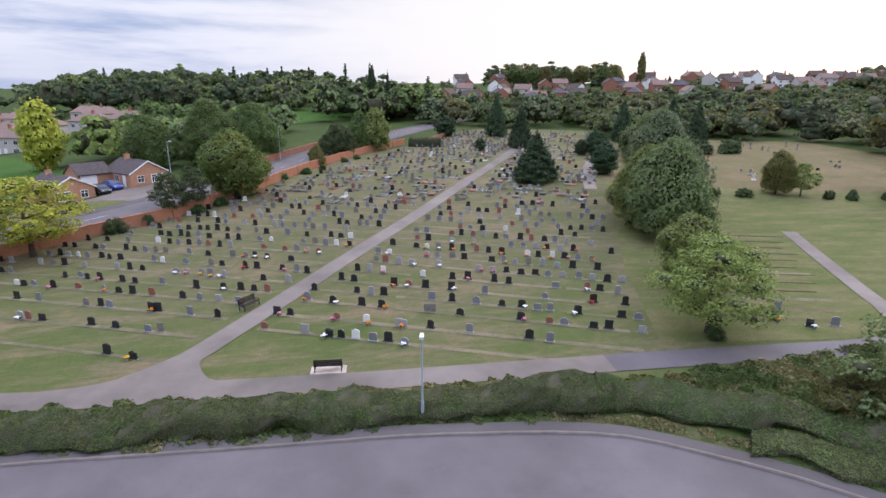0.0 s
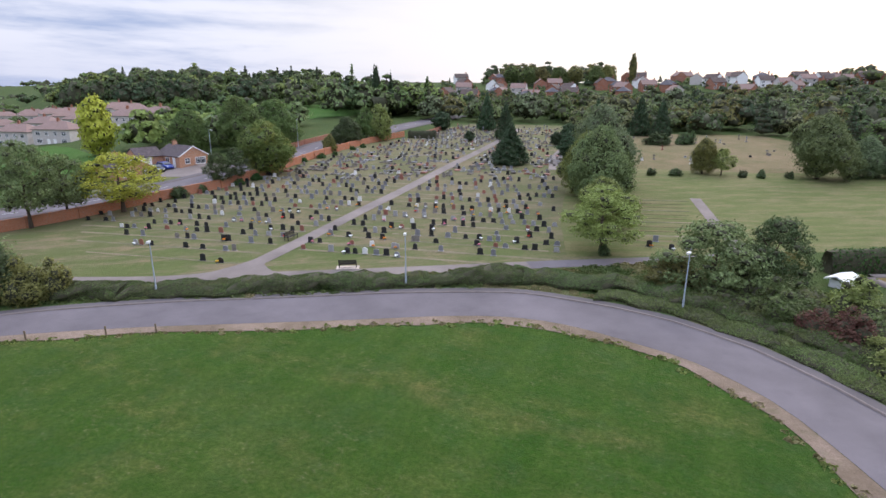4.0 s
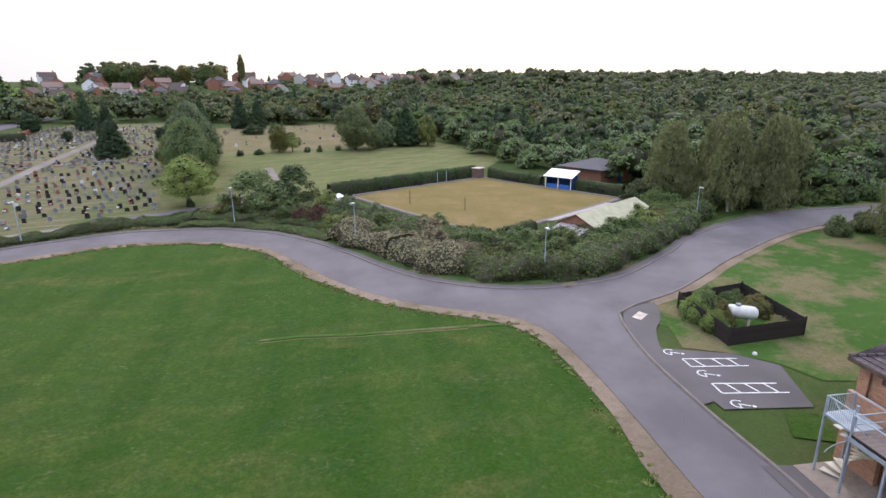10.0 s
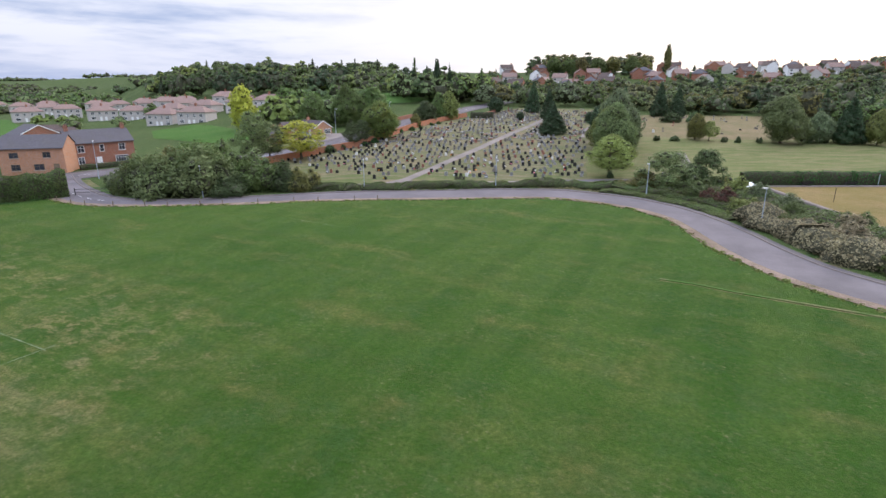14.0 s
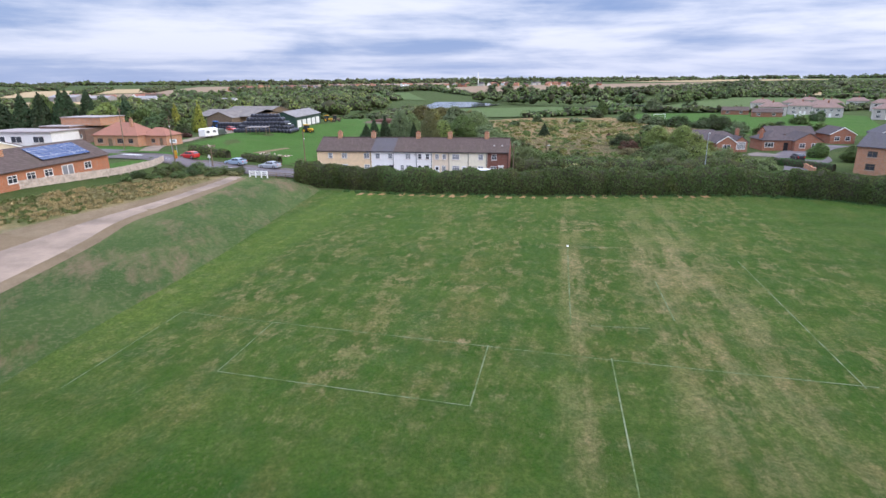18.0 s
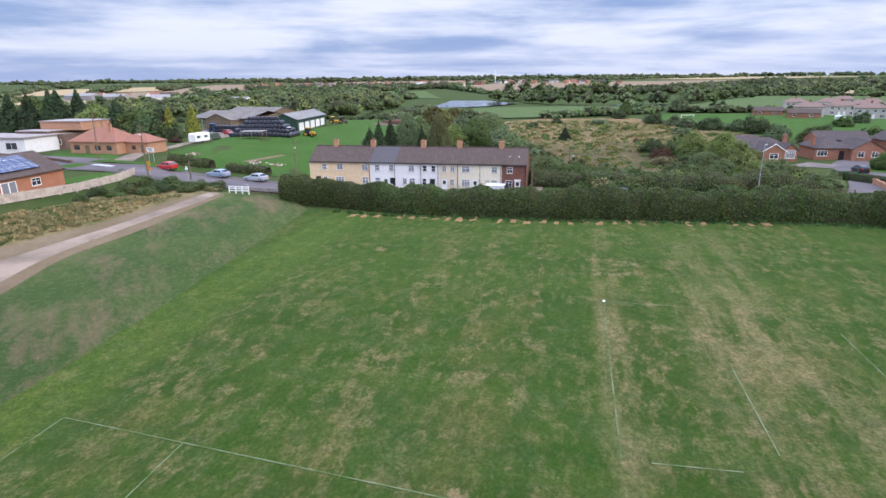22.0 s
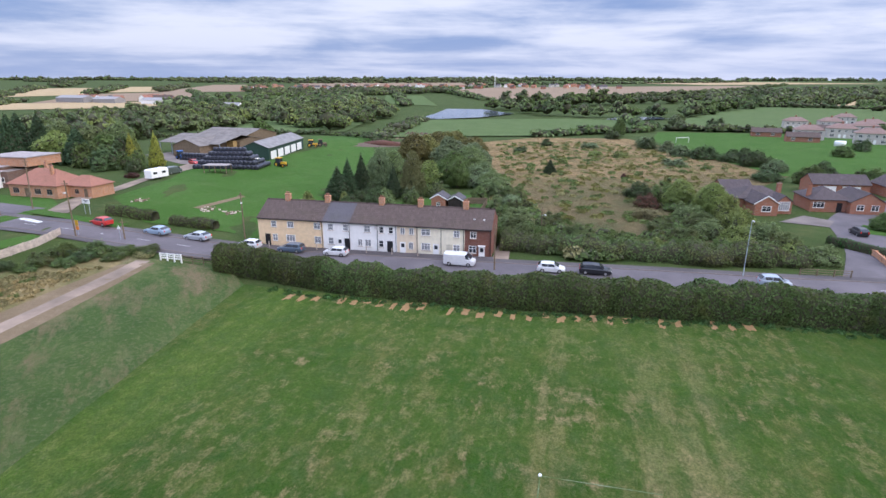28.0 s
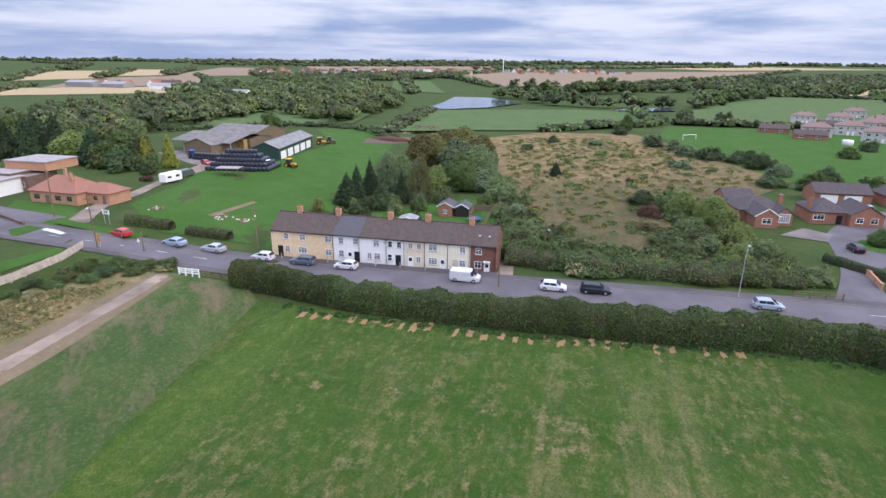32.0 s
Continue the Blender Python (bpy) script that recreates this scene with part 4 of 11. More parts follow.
# farmland to the west, village pitch, lakes, far fields
drape("farm_grass", [(-150, -90), (-140, -72), (-134, -66), (-142, -60), (-172, -52), (-200, -48), (-255, -38), (-300, -28), (-345, -40), (-360, -70), (-285, -60), (-255, -74), (-236, -80), (-236, -102), (-205, -100), (-178, -106)], M["pasture"], 0.06, 8.0)
drape("rough_meadow", [(-124, -24), (-150, -20), (-190, -8), (-240, 5), (-295, 14), (-315, 50), (-300, 92), (-240, 88), (-180, 84), (-150, 40), (-128, 24), (-107, 6), (-114, -14)], M["straw"], 0.06, 8.0)
drape("village_pitch", [(-178, 78), (-240, 86), (-290, 100), (-335, 130), (-300, 215), (-255, 215), (-190, 150), (-160, 110)], M["pasture"], 0.09, 10.0)
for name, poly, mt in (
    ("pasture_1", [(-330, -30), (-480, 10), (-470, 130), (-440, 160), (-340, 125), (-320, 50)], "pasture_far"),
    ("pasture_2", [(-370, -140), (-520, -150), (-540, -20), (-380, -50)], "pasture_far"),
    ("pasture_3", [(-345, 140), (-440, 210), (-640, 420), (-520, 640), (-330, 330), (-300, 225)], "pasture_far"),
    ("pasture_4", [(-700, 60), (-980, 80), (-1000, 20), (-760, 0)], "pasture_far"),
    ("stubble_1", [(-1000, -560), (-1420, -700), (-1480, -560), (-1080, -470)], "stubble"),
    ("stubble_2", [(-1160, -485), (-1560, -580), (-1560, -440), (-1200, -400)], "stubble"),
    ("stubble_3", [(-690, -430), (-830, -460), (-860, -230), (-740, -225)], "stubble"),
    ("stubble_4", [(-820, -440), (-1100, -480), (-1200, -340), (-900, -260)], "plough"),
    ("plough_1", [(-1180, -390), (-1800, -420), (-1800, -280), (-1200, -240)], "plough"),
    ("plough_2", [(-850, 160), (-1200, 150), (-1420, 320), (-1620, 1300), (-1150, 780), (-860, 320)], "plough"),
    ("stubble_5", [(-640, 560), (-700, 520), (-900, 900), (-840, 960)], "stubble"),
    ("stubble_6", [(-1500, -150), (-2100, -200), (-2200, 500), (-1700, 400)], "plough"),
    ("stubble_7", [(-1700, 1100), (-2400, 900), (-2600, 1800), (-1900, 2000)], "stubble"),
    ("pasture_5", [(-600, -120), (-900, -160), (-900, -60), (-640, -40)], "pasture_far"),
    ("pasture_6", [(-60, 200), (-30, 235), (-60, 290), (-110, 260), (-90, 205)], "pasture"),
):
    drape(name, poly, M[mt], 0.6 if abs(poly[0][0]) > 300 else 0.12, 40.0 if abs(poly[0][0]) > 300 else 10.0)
drape("water_lake", [(-480, 24), (-500, 12), (-560, 34), (-640, 60), (-625, 96), (-548, 108), (-498, 62)], M["water"], 0.9, 30.0)
drape("water_pond", [(-440, 160), (-452, 152), (-478, 180), (-476, 214), (-445, 204)], M["water"], 0.9, 20.0)


# ---- trees, hedges, woods ----
RNG = np.random.default_rng(7)


def ico(level=1):
    bm = bmesh.new()
    bmesh.ops.create_icosphere(bm, subdivisions=level, radius=1.0)
    v = np.array([tuple(p.co) for p in bm.verts])
    f = np.array([[q.index for q in t.verts] for t in bm.faces])
    bm.free()
    return v, f


ICO1, ICO2 = ico(1), ico(2)


def leaf_cards(centres, normals, size, rng, stretch=1.0):
    """Small leaf sprays: kinked quads at places, facing roughly along normals."""
    n = len(centres)
    nrm = normals + rng.normal(0, 0.45, (n, 3))
    nrm /= np.linalg.norm(nrm, axis=1)[:, None] + 1e-9
    up = rng.normal(0, 1, (n, 3))
    a = np.cross(nrm, up)
    a /= np.linalg.norm(a, axis=1)[:, None] + 1e-9
    b = np.cross(nrm, a)
    s = size * rng.uniform(0.6, 1.3, (n, 1))
    if stretch != 1.0:
        b = b * 0.4 + np.array([0, 0, -1.0]) * 0.8
    p = np.stack([centres - a * s * 0.5, centres - b * s * 0.35 * stretch + nrm * s * 0.12, centres + a * s * 0.5, centres + b * s * 0.5 * stretch + nrm * s * 0.1], 1).reshape(-1, 3)
    i = np.arange(n)[:, None] * 4
    tris = np.concatenate([i + [0, 1, 2], i + [0, 2, 3]], 1).reshape(-1, 3)
    return p, tris


def clump_mesh(name, blobs, leaf, mats, rng, density=1.0, core=0.8, stretch=1.0, out=(0.74, 1.16), heart=(0, 0, 0.45), tilt=0.5):
    """A crown of clumps: blobs are rows (x, y, z, rx, ry, rz); a rough core in each, leaf sprays over their joint outside."""
    vs, fs, o = [], [], 0
    cv, cf = ICO1
    rows = np.array(blobs)
    pos, nrm = [], []
    for x, y, z, a, b, c in blobs:
        r = np.array([a, b, c])
        # the core's dark colour paints the shade inside the crown
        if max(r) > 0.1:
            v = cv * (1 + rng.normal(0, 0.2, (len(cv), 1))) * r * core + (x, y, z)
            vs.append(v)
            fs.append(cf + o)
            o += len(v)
        n = max(8, int(density * 4.19 * (a * b + a * c + b * c) / (0.4 * leaf * leaf)))
        d = rng.normal(0, 1, (n, 3))
        d /= np.linalg.norm(d, axis=1)[:, None]
        push = rng.uniform(out[0], out[1], (n, 1)) + (rng.uniform(0, 1, (n, 1)) < 0.16) * rng.uniform(0, 0.45, (n, 1))
        pos.append(d * r * push + (x, y, z))
        nrm.append(d)
    pos, nrm = np.concatenate(pos), np.concatenate(nrm)
    keep = np.ones(len(pos), bool)
    for x, y, z, a, b, c in rows:
        keep &= (((pos - (x, y, z)) / (a * 0.7, b * 0.7, c * 0.7)) ** 2).sum(1) > 1
    pos, nrm = pos[keep], nrm[keep]
    far = pos - np.array(heart)
    far /= np.linalg.norm(far, axis=1)[:, None] + 1e-9
    p, t = leaf_cards(pos, nrm * (1 - tilt) + far * tilt + (0, 0, 0.15), leaf, rng, stretch)
    inner = sum(len(q) for q in fs)
    vs.append(p)
    fs.append(t + o)
    return raw_mesh(name, np.concatenate(vs), np.concatenate(fs), [*mats, M["crown_shade"]], [1] * inner + [0] * len(t))


def trunk_mesh(name, rng, fork=0.3, top=0.8, thick=0.022, limbs=7, reach=0.3, bark="bark"):
    g = Geo()
    pts = [Vector((0, 0, -0.02))]
    for k in range(1, 6):
        z = top * k / 5
        pts.append(Vector((rng.normal(0, 0.012), rng.normal(0, 0.012), z)))
    for k in range(5):
        g.tube(pts[k], pts[k + 1], thick * (1 - 0.17 * k) * (1.35 if k == 0 else 1), thick * (1 - 0.17 * (k + 1)), 7)
    for k in range(limbs):
        z = fork + (top - fork) * (k + 0.3) / limbs
        a = k * 2.4 + rng.uniform(0, 1)
        e = Vector((math.cos(a) * reach * rng.uniform(0.6, 1), math.sin(a) * reach * rng.uniform(0.6, 1), z + rng.uniform(0.08, 0.2)))
        mid = e * 0.5 + Vector((0, 0, z * 0.45))
        g.tube((0, 0, z), mid, thick * 0.45, thick * 0.3, 5)
        g.tube(mid, e, thick * 0.3, thick * 0.12, 5)
    return g.mesh(name, M[bark])


def crown_blobs(kind, rng):
    """Clumps of a crown one high and one wide."""
    out = []
    if kind == "round":
        # a few big limbs make the outline uneven, many small clumps cover them
        lean = [(rng.uniform(0, 6.28), rng.uniform(0.1, 0.9), rng.uniform(0.05, 0.16)) for _ in range(6)]
        for k in range(95):
            u, a = ((k + 0.5) / 95) ** 0.85, k * 2.4 + rng.uniform(-0.4, 0.4)
            z = 0.10 + 0.83 * u
            r = 0.455 * math.sin(math.pi * (0.16 + 0.80 * u) ** 0.86) ** 0.7
            for q, w, s in lean:
                r += s * math.exp(-(w - u) ** 2 / 0.03) * (math.cos(a - q) - 0.3) * 0.7
            r = max(0.02, r - 0.055) * (1 if k % 4 else 0.85)
            s = rng.uniform(0.055, 0.105)
            out.append((r * math.cos(a), r * math.sin(a), z, s * 1.1, s * 1.1, s * 1.05))
        for z, q in ((0.26, 0.30), (0.45, 0.36), (0.62, 0.31), (0.78, 0.2)):
            out.append((0, 0, z, q, q, 0.17))
    elif kind == "bush":
        # several mounds grown into one another
        for k in range(9):
            a, d = k * 2.4 + rng.uniform(-0.5, 0.5), 0.36 * math.sqrt(k / 9) * rng.uniform(0.7, 1.1)
            cx, cy, top, wide = d * math.cos(a), d * math.sin(a), rng.uniform(0.5, 1.0) * (1 - 0.45 * d), rng.uniform(0.12, 0.22)
            out.append((cx, cy, top * 0.4, wide, wide, top * 0.45))
            for j in range(9):
                u, b = rng.uniform(0, 1), rng.uniform(0, 6.28)
                r = wide * math.sqrt(max(0.05, 1 - u * u))
                s = rng.uniform(0.035, 0.085)
                out.append((cx + r * math.cos(b), cy + r * math.sin(b), 0.04 + u * top * 0.9, s, s, s * rng.uniform(0.9, 1.5)))
    elif kind == "cone":
        for k in range(64):
            u = (k + rng.uniform(0, 1)) / 64
            a = k * 2.4 + rng.uniform(-0.4, 0.4)
            r = 0.42 * (1 - u) ** 0.8
            s = 0.045 + 0.09 * (1 - u)
            out.append((r * math.cos(a), r * math.sin(a), 0.06 + 0.88 * u, s * 1.2, s * 1.2, s * 0.5))
        for u in (0.1, 0.25, 0.4, 0.55, 0.7, 0.82, 0.92):
            out.append((0, 0, u, 0.38 * (1 - u) + 0.03, 0.38 * (1 - u) + 0.03, 0.12))
    elif kind == "open":
        # tiers of flat sprays on spreading limbs, with gaps between
        for k in range(74):
            u, a = (k + 0.5) / 74, k * 2.4 + rng.uniform(-0.6, 0.6)
            r = 0.46 * math.sin(math.pi * (0.16 + 0.80 * u)) ** 0.75 * rng.uniform(0.35, 1.08)
            q = rng.uniform(0.055, 0.10)
            out.append((r * math.cos(a), r * math.sin(a), 0.27 + 0.70 * u - 0.10 * r, q * 1.25, q * 1.25, q * 0.62))
    elif kind == "column":
        for k in range(30):
            u = (k + 0.5) / 30
            a = k * 2.4
            r = 0.22 * math.sin(math.pi * (0.1 + 0.85 * u)) ** 0.6 * rng.uniform(0.7, 1.25)
            s = 0.22 * math.sin(math.pi * (0.13 + 0.80 * u)) ** 0.7 * rng.uniform(0.8, 1.15)
            out.append((r * math.cos(a), r * math.sin(a), 0.05 + 0.88 * u, s, s, 0.07))
        out.append((0, 0, 0.45, 0.26, 0.26, 0.4))
    elif kind == "birch":
        for k in range(70):
            u, a = ((k + 0.5) / 70), k * 2.4 + rng.uniform(-0.5, 0.5)
            r = (0.43 - 0.34 * u ** 1.6) * rng.uniform(0.55, 1.0)
            s = rng.uniform(0.05, 0.085)
            out.append((r * math.cos(a), r * math.sin(a), 0.12 + 0.82 * u, s, s, s * 1.1))
        for z, q in ((0.3, 0.26), (0.5, 0.26), (0.7, 0.18)):
            out.append((0, 0, z, q, q, 0.15))
    return out


CROWNS, TRUNKS = {}, {}
for kind, count, leaf, dense, stretch in (("round", 4, 0.027, 0.72, 1.0), ("bush", 5, 0.041, 0.62, 1.0), ("open", 3, 0.026, 0.40, 1.0), ("cone", 2, 0.042, 0.75, 1.0), ("column", 2, 0.055, 0.9, 1.0), ("birch", 3, 0.030, 0.66, 1.3)):
    for k in range(count):
        rng = np.random.default_rng(100 + 10 * len(CROWNS) + k)
        CROWNS[kind, k] = (crown_blobs(kind, rng), leaf, dense, stretch, count)
        low = {"round": (0.2, 0.82), "bush": (0.1, 0.5), "cone": (0.05, 0.9), "column": (0.04, 0.7), "birch": (0.3, 0.86), "open": (0.22, 0.8)}[kind]
        TRUNKS[kind, k] = trunk_mesh("trunk", rng, low[0], low[1], 0.018 if kind in ("cone", "column", "birch") else 0.026, 3 if kind == "cone" else 7, 0.10 if kind == "column" else 0.28, "birchbark" if kind == "birch" else "bark")
MADE = {}
TREE_WORDS = {"round": ("tree", "tree"), "bush": ("bush", "bush"), "cone": ("conifer", "conifer"), "column": ("columnar_tree", "tree"), "open": ("tree", "tree"), "birch": ("birch_tree", "tree")}


def tree(kind, leaf, x, y, h, w, label, name=None, v=None, group="", sink=0.0):
    """A tree: a tapered trunk with limbs and a crown of leaf sprays."""
    n = CROWNS[kind, 0][4]
    v = int(RNG.integers(n)) if v is None else v % n
    far = x < -200 or y > 125 or x > 95
    key = (kind, v, leaf, far)
    if key not in MADE:
        blobs, size, dense, stretch, _ = CROWNS[kind, v]
        size = size * (1.9 if kind == "round" else 1.7) if far else size
        MADE[key] = clump_mesh("crown", blobs, size, [LEAF[leaf]], np.random.default_rng(5 + v), dense, stretch=stretch, core=0.5 if kind in ("birch", "open") else 0.72, heart=(0, 0, 0.1 if kind == "bush" else 0.4))
    ob = empty(name or TREE_WORDS[kind][0], x, y, H(x, y) - sink, RNG.uniform(0, 360))
    ob.scale = (w, w, h)
    part("trunk", TRUNKS[kind, v], None, ob)
    part("crown", MADE[key], None, ob)
    return tagged(ob, label, TREE_WORDS[kind][1], group)


def hedge_mesh(name, line, width, height, mat, leaf=0.3, density=9.0, rough=0.12, rng=None, base=0.0):
    """A hedge along a line: a lumpy body and leaf sprays over its sides and top."""
    rng = rng or np.random.default_rng(3)
    line = fine_line(line, 0.9)
    p = np.array(line)
    n = len(p)
    t = np.gradient(p, axis=0)
    t /= np.linalg.norm(t, axis=1)[:, None] + 1e-9
    side = np.c_[-t[:, 1], t[:, 0]]
    z = land(p[:, 0], p[:, 1]) + base
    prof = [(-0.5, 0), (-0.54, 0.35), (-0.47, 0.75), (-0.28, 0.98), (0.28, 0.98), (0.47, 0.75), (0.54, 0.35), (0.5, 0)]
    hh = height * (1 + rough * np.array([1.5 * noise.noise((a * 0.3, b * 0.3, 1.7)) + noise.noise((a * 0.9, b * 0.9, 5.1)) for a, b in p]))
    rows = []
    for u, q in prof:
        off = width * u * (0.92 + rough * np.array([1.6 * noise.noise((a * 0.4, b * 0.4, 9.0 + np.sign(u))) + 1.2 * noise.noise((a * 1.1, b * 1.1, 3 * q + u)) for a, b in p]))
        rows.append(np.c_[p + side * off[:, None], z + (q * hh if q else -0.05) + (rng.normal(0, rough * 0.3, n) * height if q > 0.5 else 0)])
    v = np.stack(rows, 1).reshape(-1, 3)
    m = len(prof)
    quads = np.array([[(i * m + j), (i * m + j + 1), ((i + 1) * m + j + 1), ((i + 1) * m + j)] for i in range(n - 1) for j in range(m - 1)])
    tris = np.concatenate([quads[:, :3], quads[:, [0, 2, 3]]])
    ends = np.array([[0, j, j + 1] for j in range(1, m - 1)] + [[(n - 1) * m, (n - 1) * m + j + 1, (n - 1) * m + j] for j in range(1, m - 1)])
    a, b, c, d = (v[quads[:, k]] for k in range(4))
    area = np.linalg.norm(np.cross(c - a, d - b), axis=1) / 2
    cnt = rng.poisson(area * density * 1.5)
    q = np.repeat(np.arange(len(quads)), cnt)
    s, r = rng.uniform(0, 1, (len(q), 1)), rng.uniform(0, 1, (len(q), 1))
    pos = (a[q] * (1 - s) + b[q] * s) * (1 - r) + (d[q] * (1 - s) + c[q] * s) * r
    nrm = np.cross(c - a, d - b)
    nrm /= np.linalg.norm(nrm, axis=1)[:, None] + 1e-9
    mid = np.c_[p, z + height * 0.5][np.minimum(q // (m - 1), n - 1)]
    flip = np.sign(((pos - mid) * nrm[q]).sum(1))[:, None]
    nn = nrm[q] * flip
    lv, lt = leaf_cards(pos + nn * rng.uniform(-0.1, 0.55, (len(q), 1)) * leaf * 1.3, nn, leaf, rng)
    # hedge body in a dark colour for inner shade, leaf sprays over it
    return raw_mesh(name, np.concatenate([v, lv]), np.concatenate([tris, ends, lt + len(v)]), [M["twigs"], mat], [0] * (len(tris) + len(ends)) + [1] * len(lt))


def hedge(name, line, width, height, leaf_key, label, leaf=0.3, density=9.0, rough=0.12, seed=3, base=0.0, piece=9):
    """A hedge: sections along a line, grown into one another."""
    ob = new(name)
    pts = fine_line(line, 1.0)
    for k, i in enumerate(range(0, len(pts) - 2, piece)):
        bit = pts[i:i + piece + 2]
        if len(bit) > 2:
            part("hedge_section", hedge_mesh("hedge_section", bit, width, height, LEAF[leaf_key], leaf, density, rough, np.random.default_rng(seed * 50 + k), base), None, ob)
    return tagged(ob, label, "hedge")


def wood(name, spots, label, leaves, size=(8, 13), spread_w=(6, 10), cards=26, leaf=0.11, seed=1, blobs=6, cone=0.0):
    """A stretch of woodland: many crowns of clumps, joined, too many to count."""
    rng = np.random.default_rng(seed)
    vs, fs, ks, o = [], [], [], 0
    cv, cf = ICO1
    for x, y in spots:
        h, w = rng.uniform(*size), rng.uniform(*spread_w)
        grove = noise.noise((x / 38.0, y / 38.0, seed * 1.7))
        h *= 1.0 + 0.45 * noise.noise((x / 27.0, y / 27.0, seed + 0.5))
        k = int(rng.integers(len(leaves))) if rng.uniform() < 0.45 else int((grove * 0.5 + 0.5) * 2.2 * len(leaves)) % len(leaves)
        z0 = H(x, y)
        conifer = rng.uniform() < cone
        if conifer:
            w, h, k = w * 0.6, h * 1.15, len(leaves) - 1
        heart = np.array([x, y, z0 + h * 0.35])
        for j in range(blobs):
            a = j * 2.4 + rng.uniform(-0.6, 0.6)
            if conifer:
                u = (j + 0.5) / blobs
                r = np.array([w * 0.5 * (1.05 - u), w * 0.5 * (1.05 - u), h / blobs * 0.8])
                c = np.array([x, y, z0 + h * (0.1 + 0.85 * u)])
            elif j == 0:
                r, c = np.array([w * 0.42, w * 0.42, h * 0.40]), np.array([x, y, z0 + h * 0.47])
            else:
                u = (j - 0.5) / (blobs - 1) + rng.uniform(-0.08, 0.08)
                q = w * 0.40 * math.sqrt(max(0.02, 1 - u * u)) * rng.uniform(0.75, 1.1)
                r = w * rng.uniform(0.15, 0.24) * np.array([1, 1, 0.8])
                c = np.array([x + q * math.cos(a), y + q * math.sin(a), z0 + h * (0.2 + 0.66 * u)])
            # dark solid cores paint the shade within each tree
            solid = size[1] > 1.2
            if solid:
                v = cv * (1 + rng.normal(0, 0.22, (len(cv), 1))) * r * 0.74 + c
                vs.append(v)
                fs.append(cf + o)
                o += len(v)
            m = cards * 2 if j == 0 else cards
            d = rng.normal(0, 1, (m, 3))
            d /= np.linalg.norm(d, axis=1)[:, None]
            d[:, 2] = np.abs(d[:, 2]) - 0.3
            at = d * r * rng.uniform(0.74, 1.18, (m, 1)) + c
            out = at - heart
            out /= np.linalg.norm(out, axis=1)[:, None] + 1e-9
            p, t = leaf_cards(at, d * 0.5 + out * 0.5 + (0, 0, 0.2), leaf * w * 1.0, rng)
            vs.append(p)
            fs.append(t + o)
            o += len(p)
            ks += [len(leaves)] * (len(cf) if solid else 0) + [k] * len(t)
    ob = new(name, raw_mesh(name, np.concatenate(vs), np.concatenate(fs), [LEAF[q] for q in leaves] + [M["crown_shade"]], ks))
    return tagged(ob, label, "woodland", kind="stuff")


def scatter(poly, gap, seed, jitter=0.45):
    """Places about gap metres apart inside an outline."""
    rng = np.random.default_rng(seed)
    xs, ys = [p[0] for p in poly], [p[1] for p in poly]
    out = []
    for x in np.arange(min(xs), max(xs), gap):
        for y in np.arange(min(ys), max(ys), gap):
            px, py = x + rng.uniform(-jitter, jitter) * gap, y + rng.uniform(-jitter, jitter) * gap
            inside = False
            for (a, b), (c, d) in zip(poly, poly[1:] + poly[:1]):
                if (b > py) != (d > py) and px < (c - a) * (py - b) / (d - b) + a:
                    inside = not inside
            if inside:
                out.append((px, py))
    return out


def near_line(line, gap, seed, spread=2.0):
    rng = np.random.default_rng(seed)
    return [(x + rng.uniform(-spread, spread), y + rng.uniform(-spread, spread)) for x, y in fine_line(line, gap)]


# single trees in and round the cemetery
tree("round", "ash", 25.6, 61.0, 11.4, 10.4, "tall dense green tree beside the graves", v=0)
tree("round", "lime", 24.6, 67.0, 9.6, 8.0, "smaller yellowish green tree beside the graves", v=2)
tree("round", "grey", 28.6, 72.0, 13.2, 10.5, "tall dense green tree beside the graves", v=1)
tree("round", "ash", 30.5, 82.0, 12.0, 10.0, "tall grey-green tree behind the graves", v=2)
tree("open", "sapling", 19.7, 37.7, 7.4, 9.0, "small bright green tree on the lawn", v=3)
tree("round", "lime", 22.4, 47.5, 6.4, 7.6, "pale green tree beside the grave rows", v=1)
tree("bush", "dark", 19.8, 36.6, 1.5, 1.6, "dark clipped bush under a small tree")
tree("cone", "pine", 15.5, 92.3, 8.2, 7.6, "broad dark green conifer among the graves", v=0)
for x, y, h, w in ((1.0, 164.9, 6.4, 5.0), (8.8, 132.3, 3.0, 2.4), (31.0, 124.5, 3.6, 2.6), (34.2, 123.6, 5.8, 4.4), (29.0, 99, 6.0, 4.0)):
    tree("column", "pine", x, y, h, w * 1.5, "dark clipped yew among the graves", "yew_tree", group="yews among the graves")
for x, y, h, w in ((15.7, 165.1, 12.2, 6.0), (19.1, 138.0, 10.4, 6.0), (48, 150, 11, 6), (61, 150, 12, 6.5), (66, 146, 11, 6)):
    tree("cone", "pine", x, y, h, w, "tall dark conifer at the cemetery's far end", group="conifers at the far end")
hedge("clipped_hedge", [(-8.5, 140.5), (-0.5, 139.5)], 2.0, 2.1, "pine", "dark clipped hedge beside the far graves", 0.25, 10, 0.05)
for x, y, h, w in ((40.4, 81.3, 1.8, 2.2), (45.1, 81.4, 1.6, 3.0), (56.6, 79.8, 1.6, 1.8), (59.8, 79.3, 1.8, 2.1), (65, 79.2, 1.6, 2.0), (76.5, 79.3, 1.7, 2.6), (80.5, 79.8, 1.8, 2.2), (58, 127, 3.6, 8.0), (66, 128, 4.2, 6.0)):
    tree("bush", "dark", x, y, h, w, "dark rounded shrub on the old lawn", group="shrubs on the old lawn")
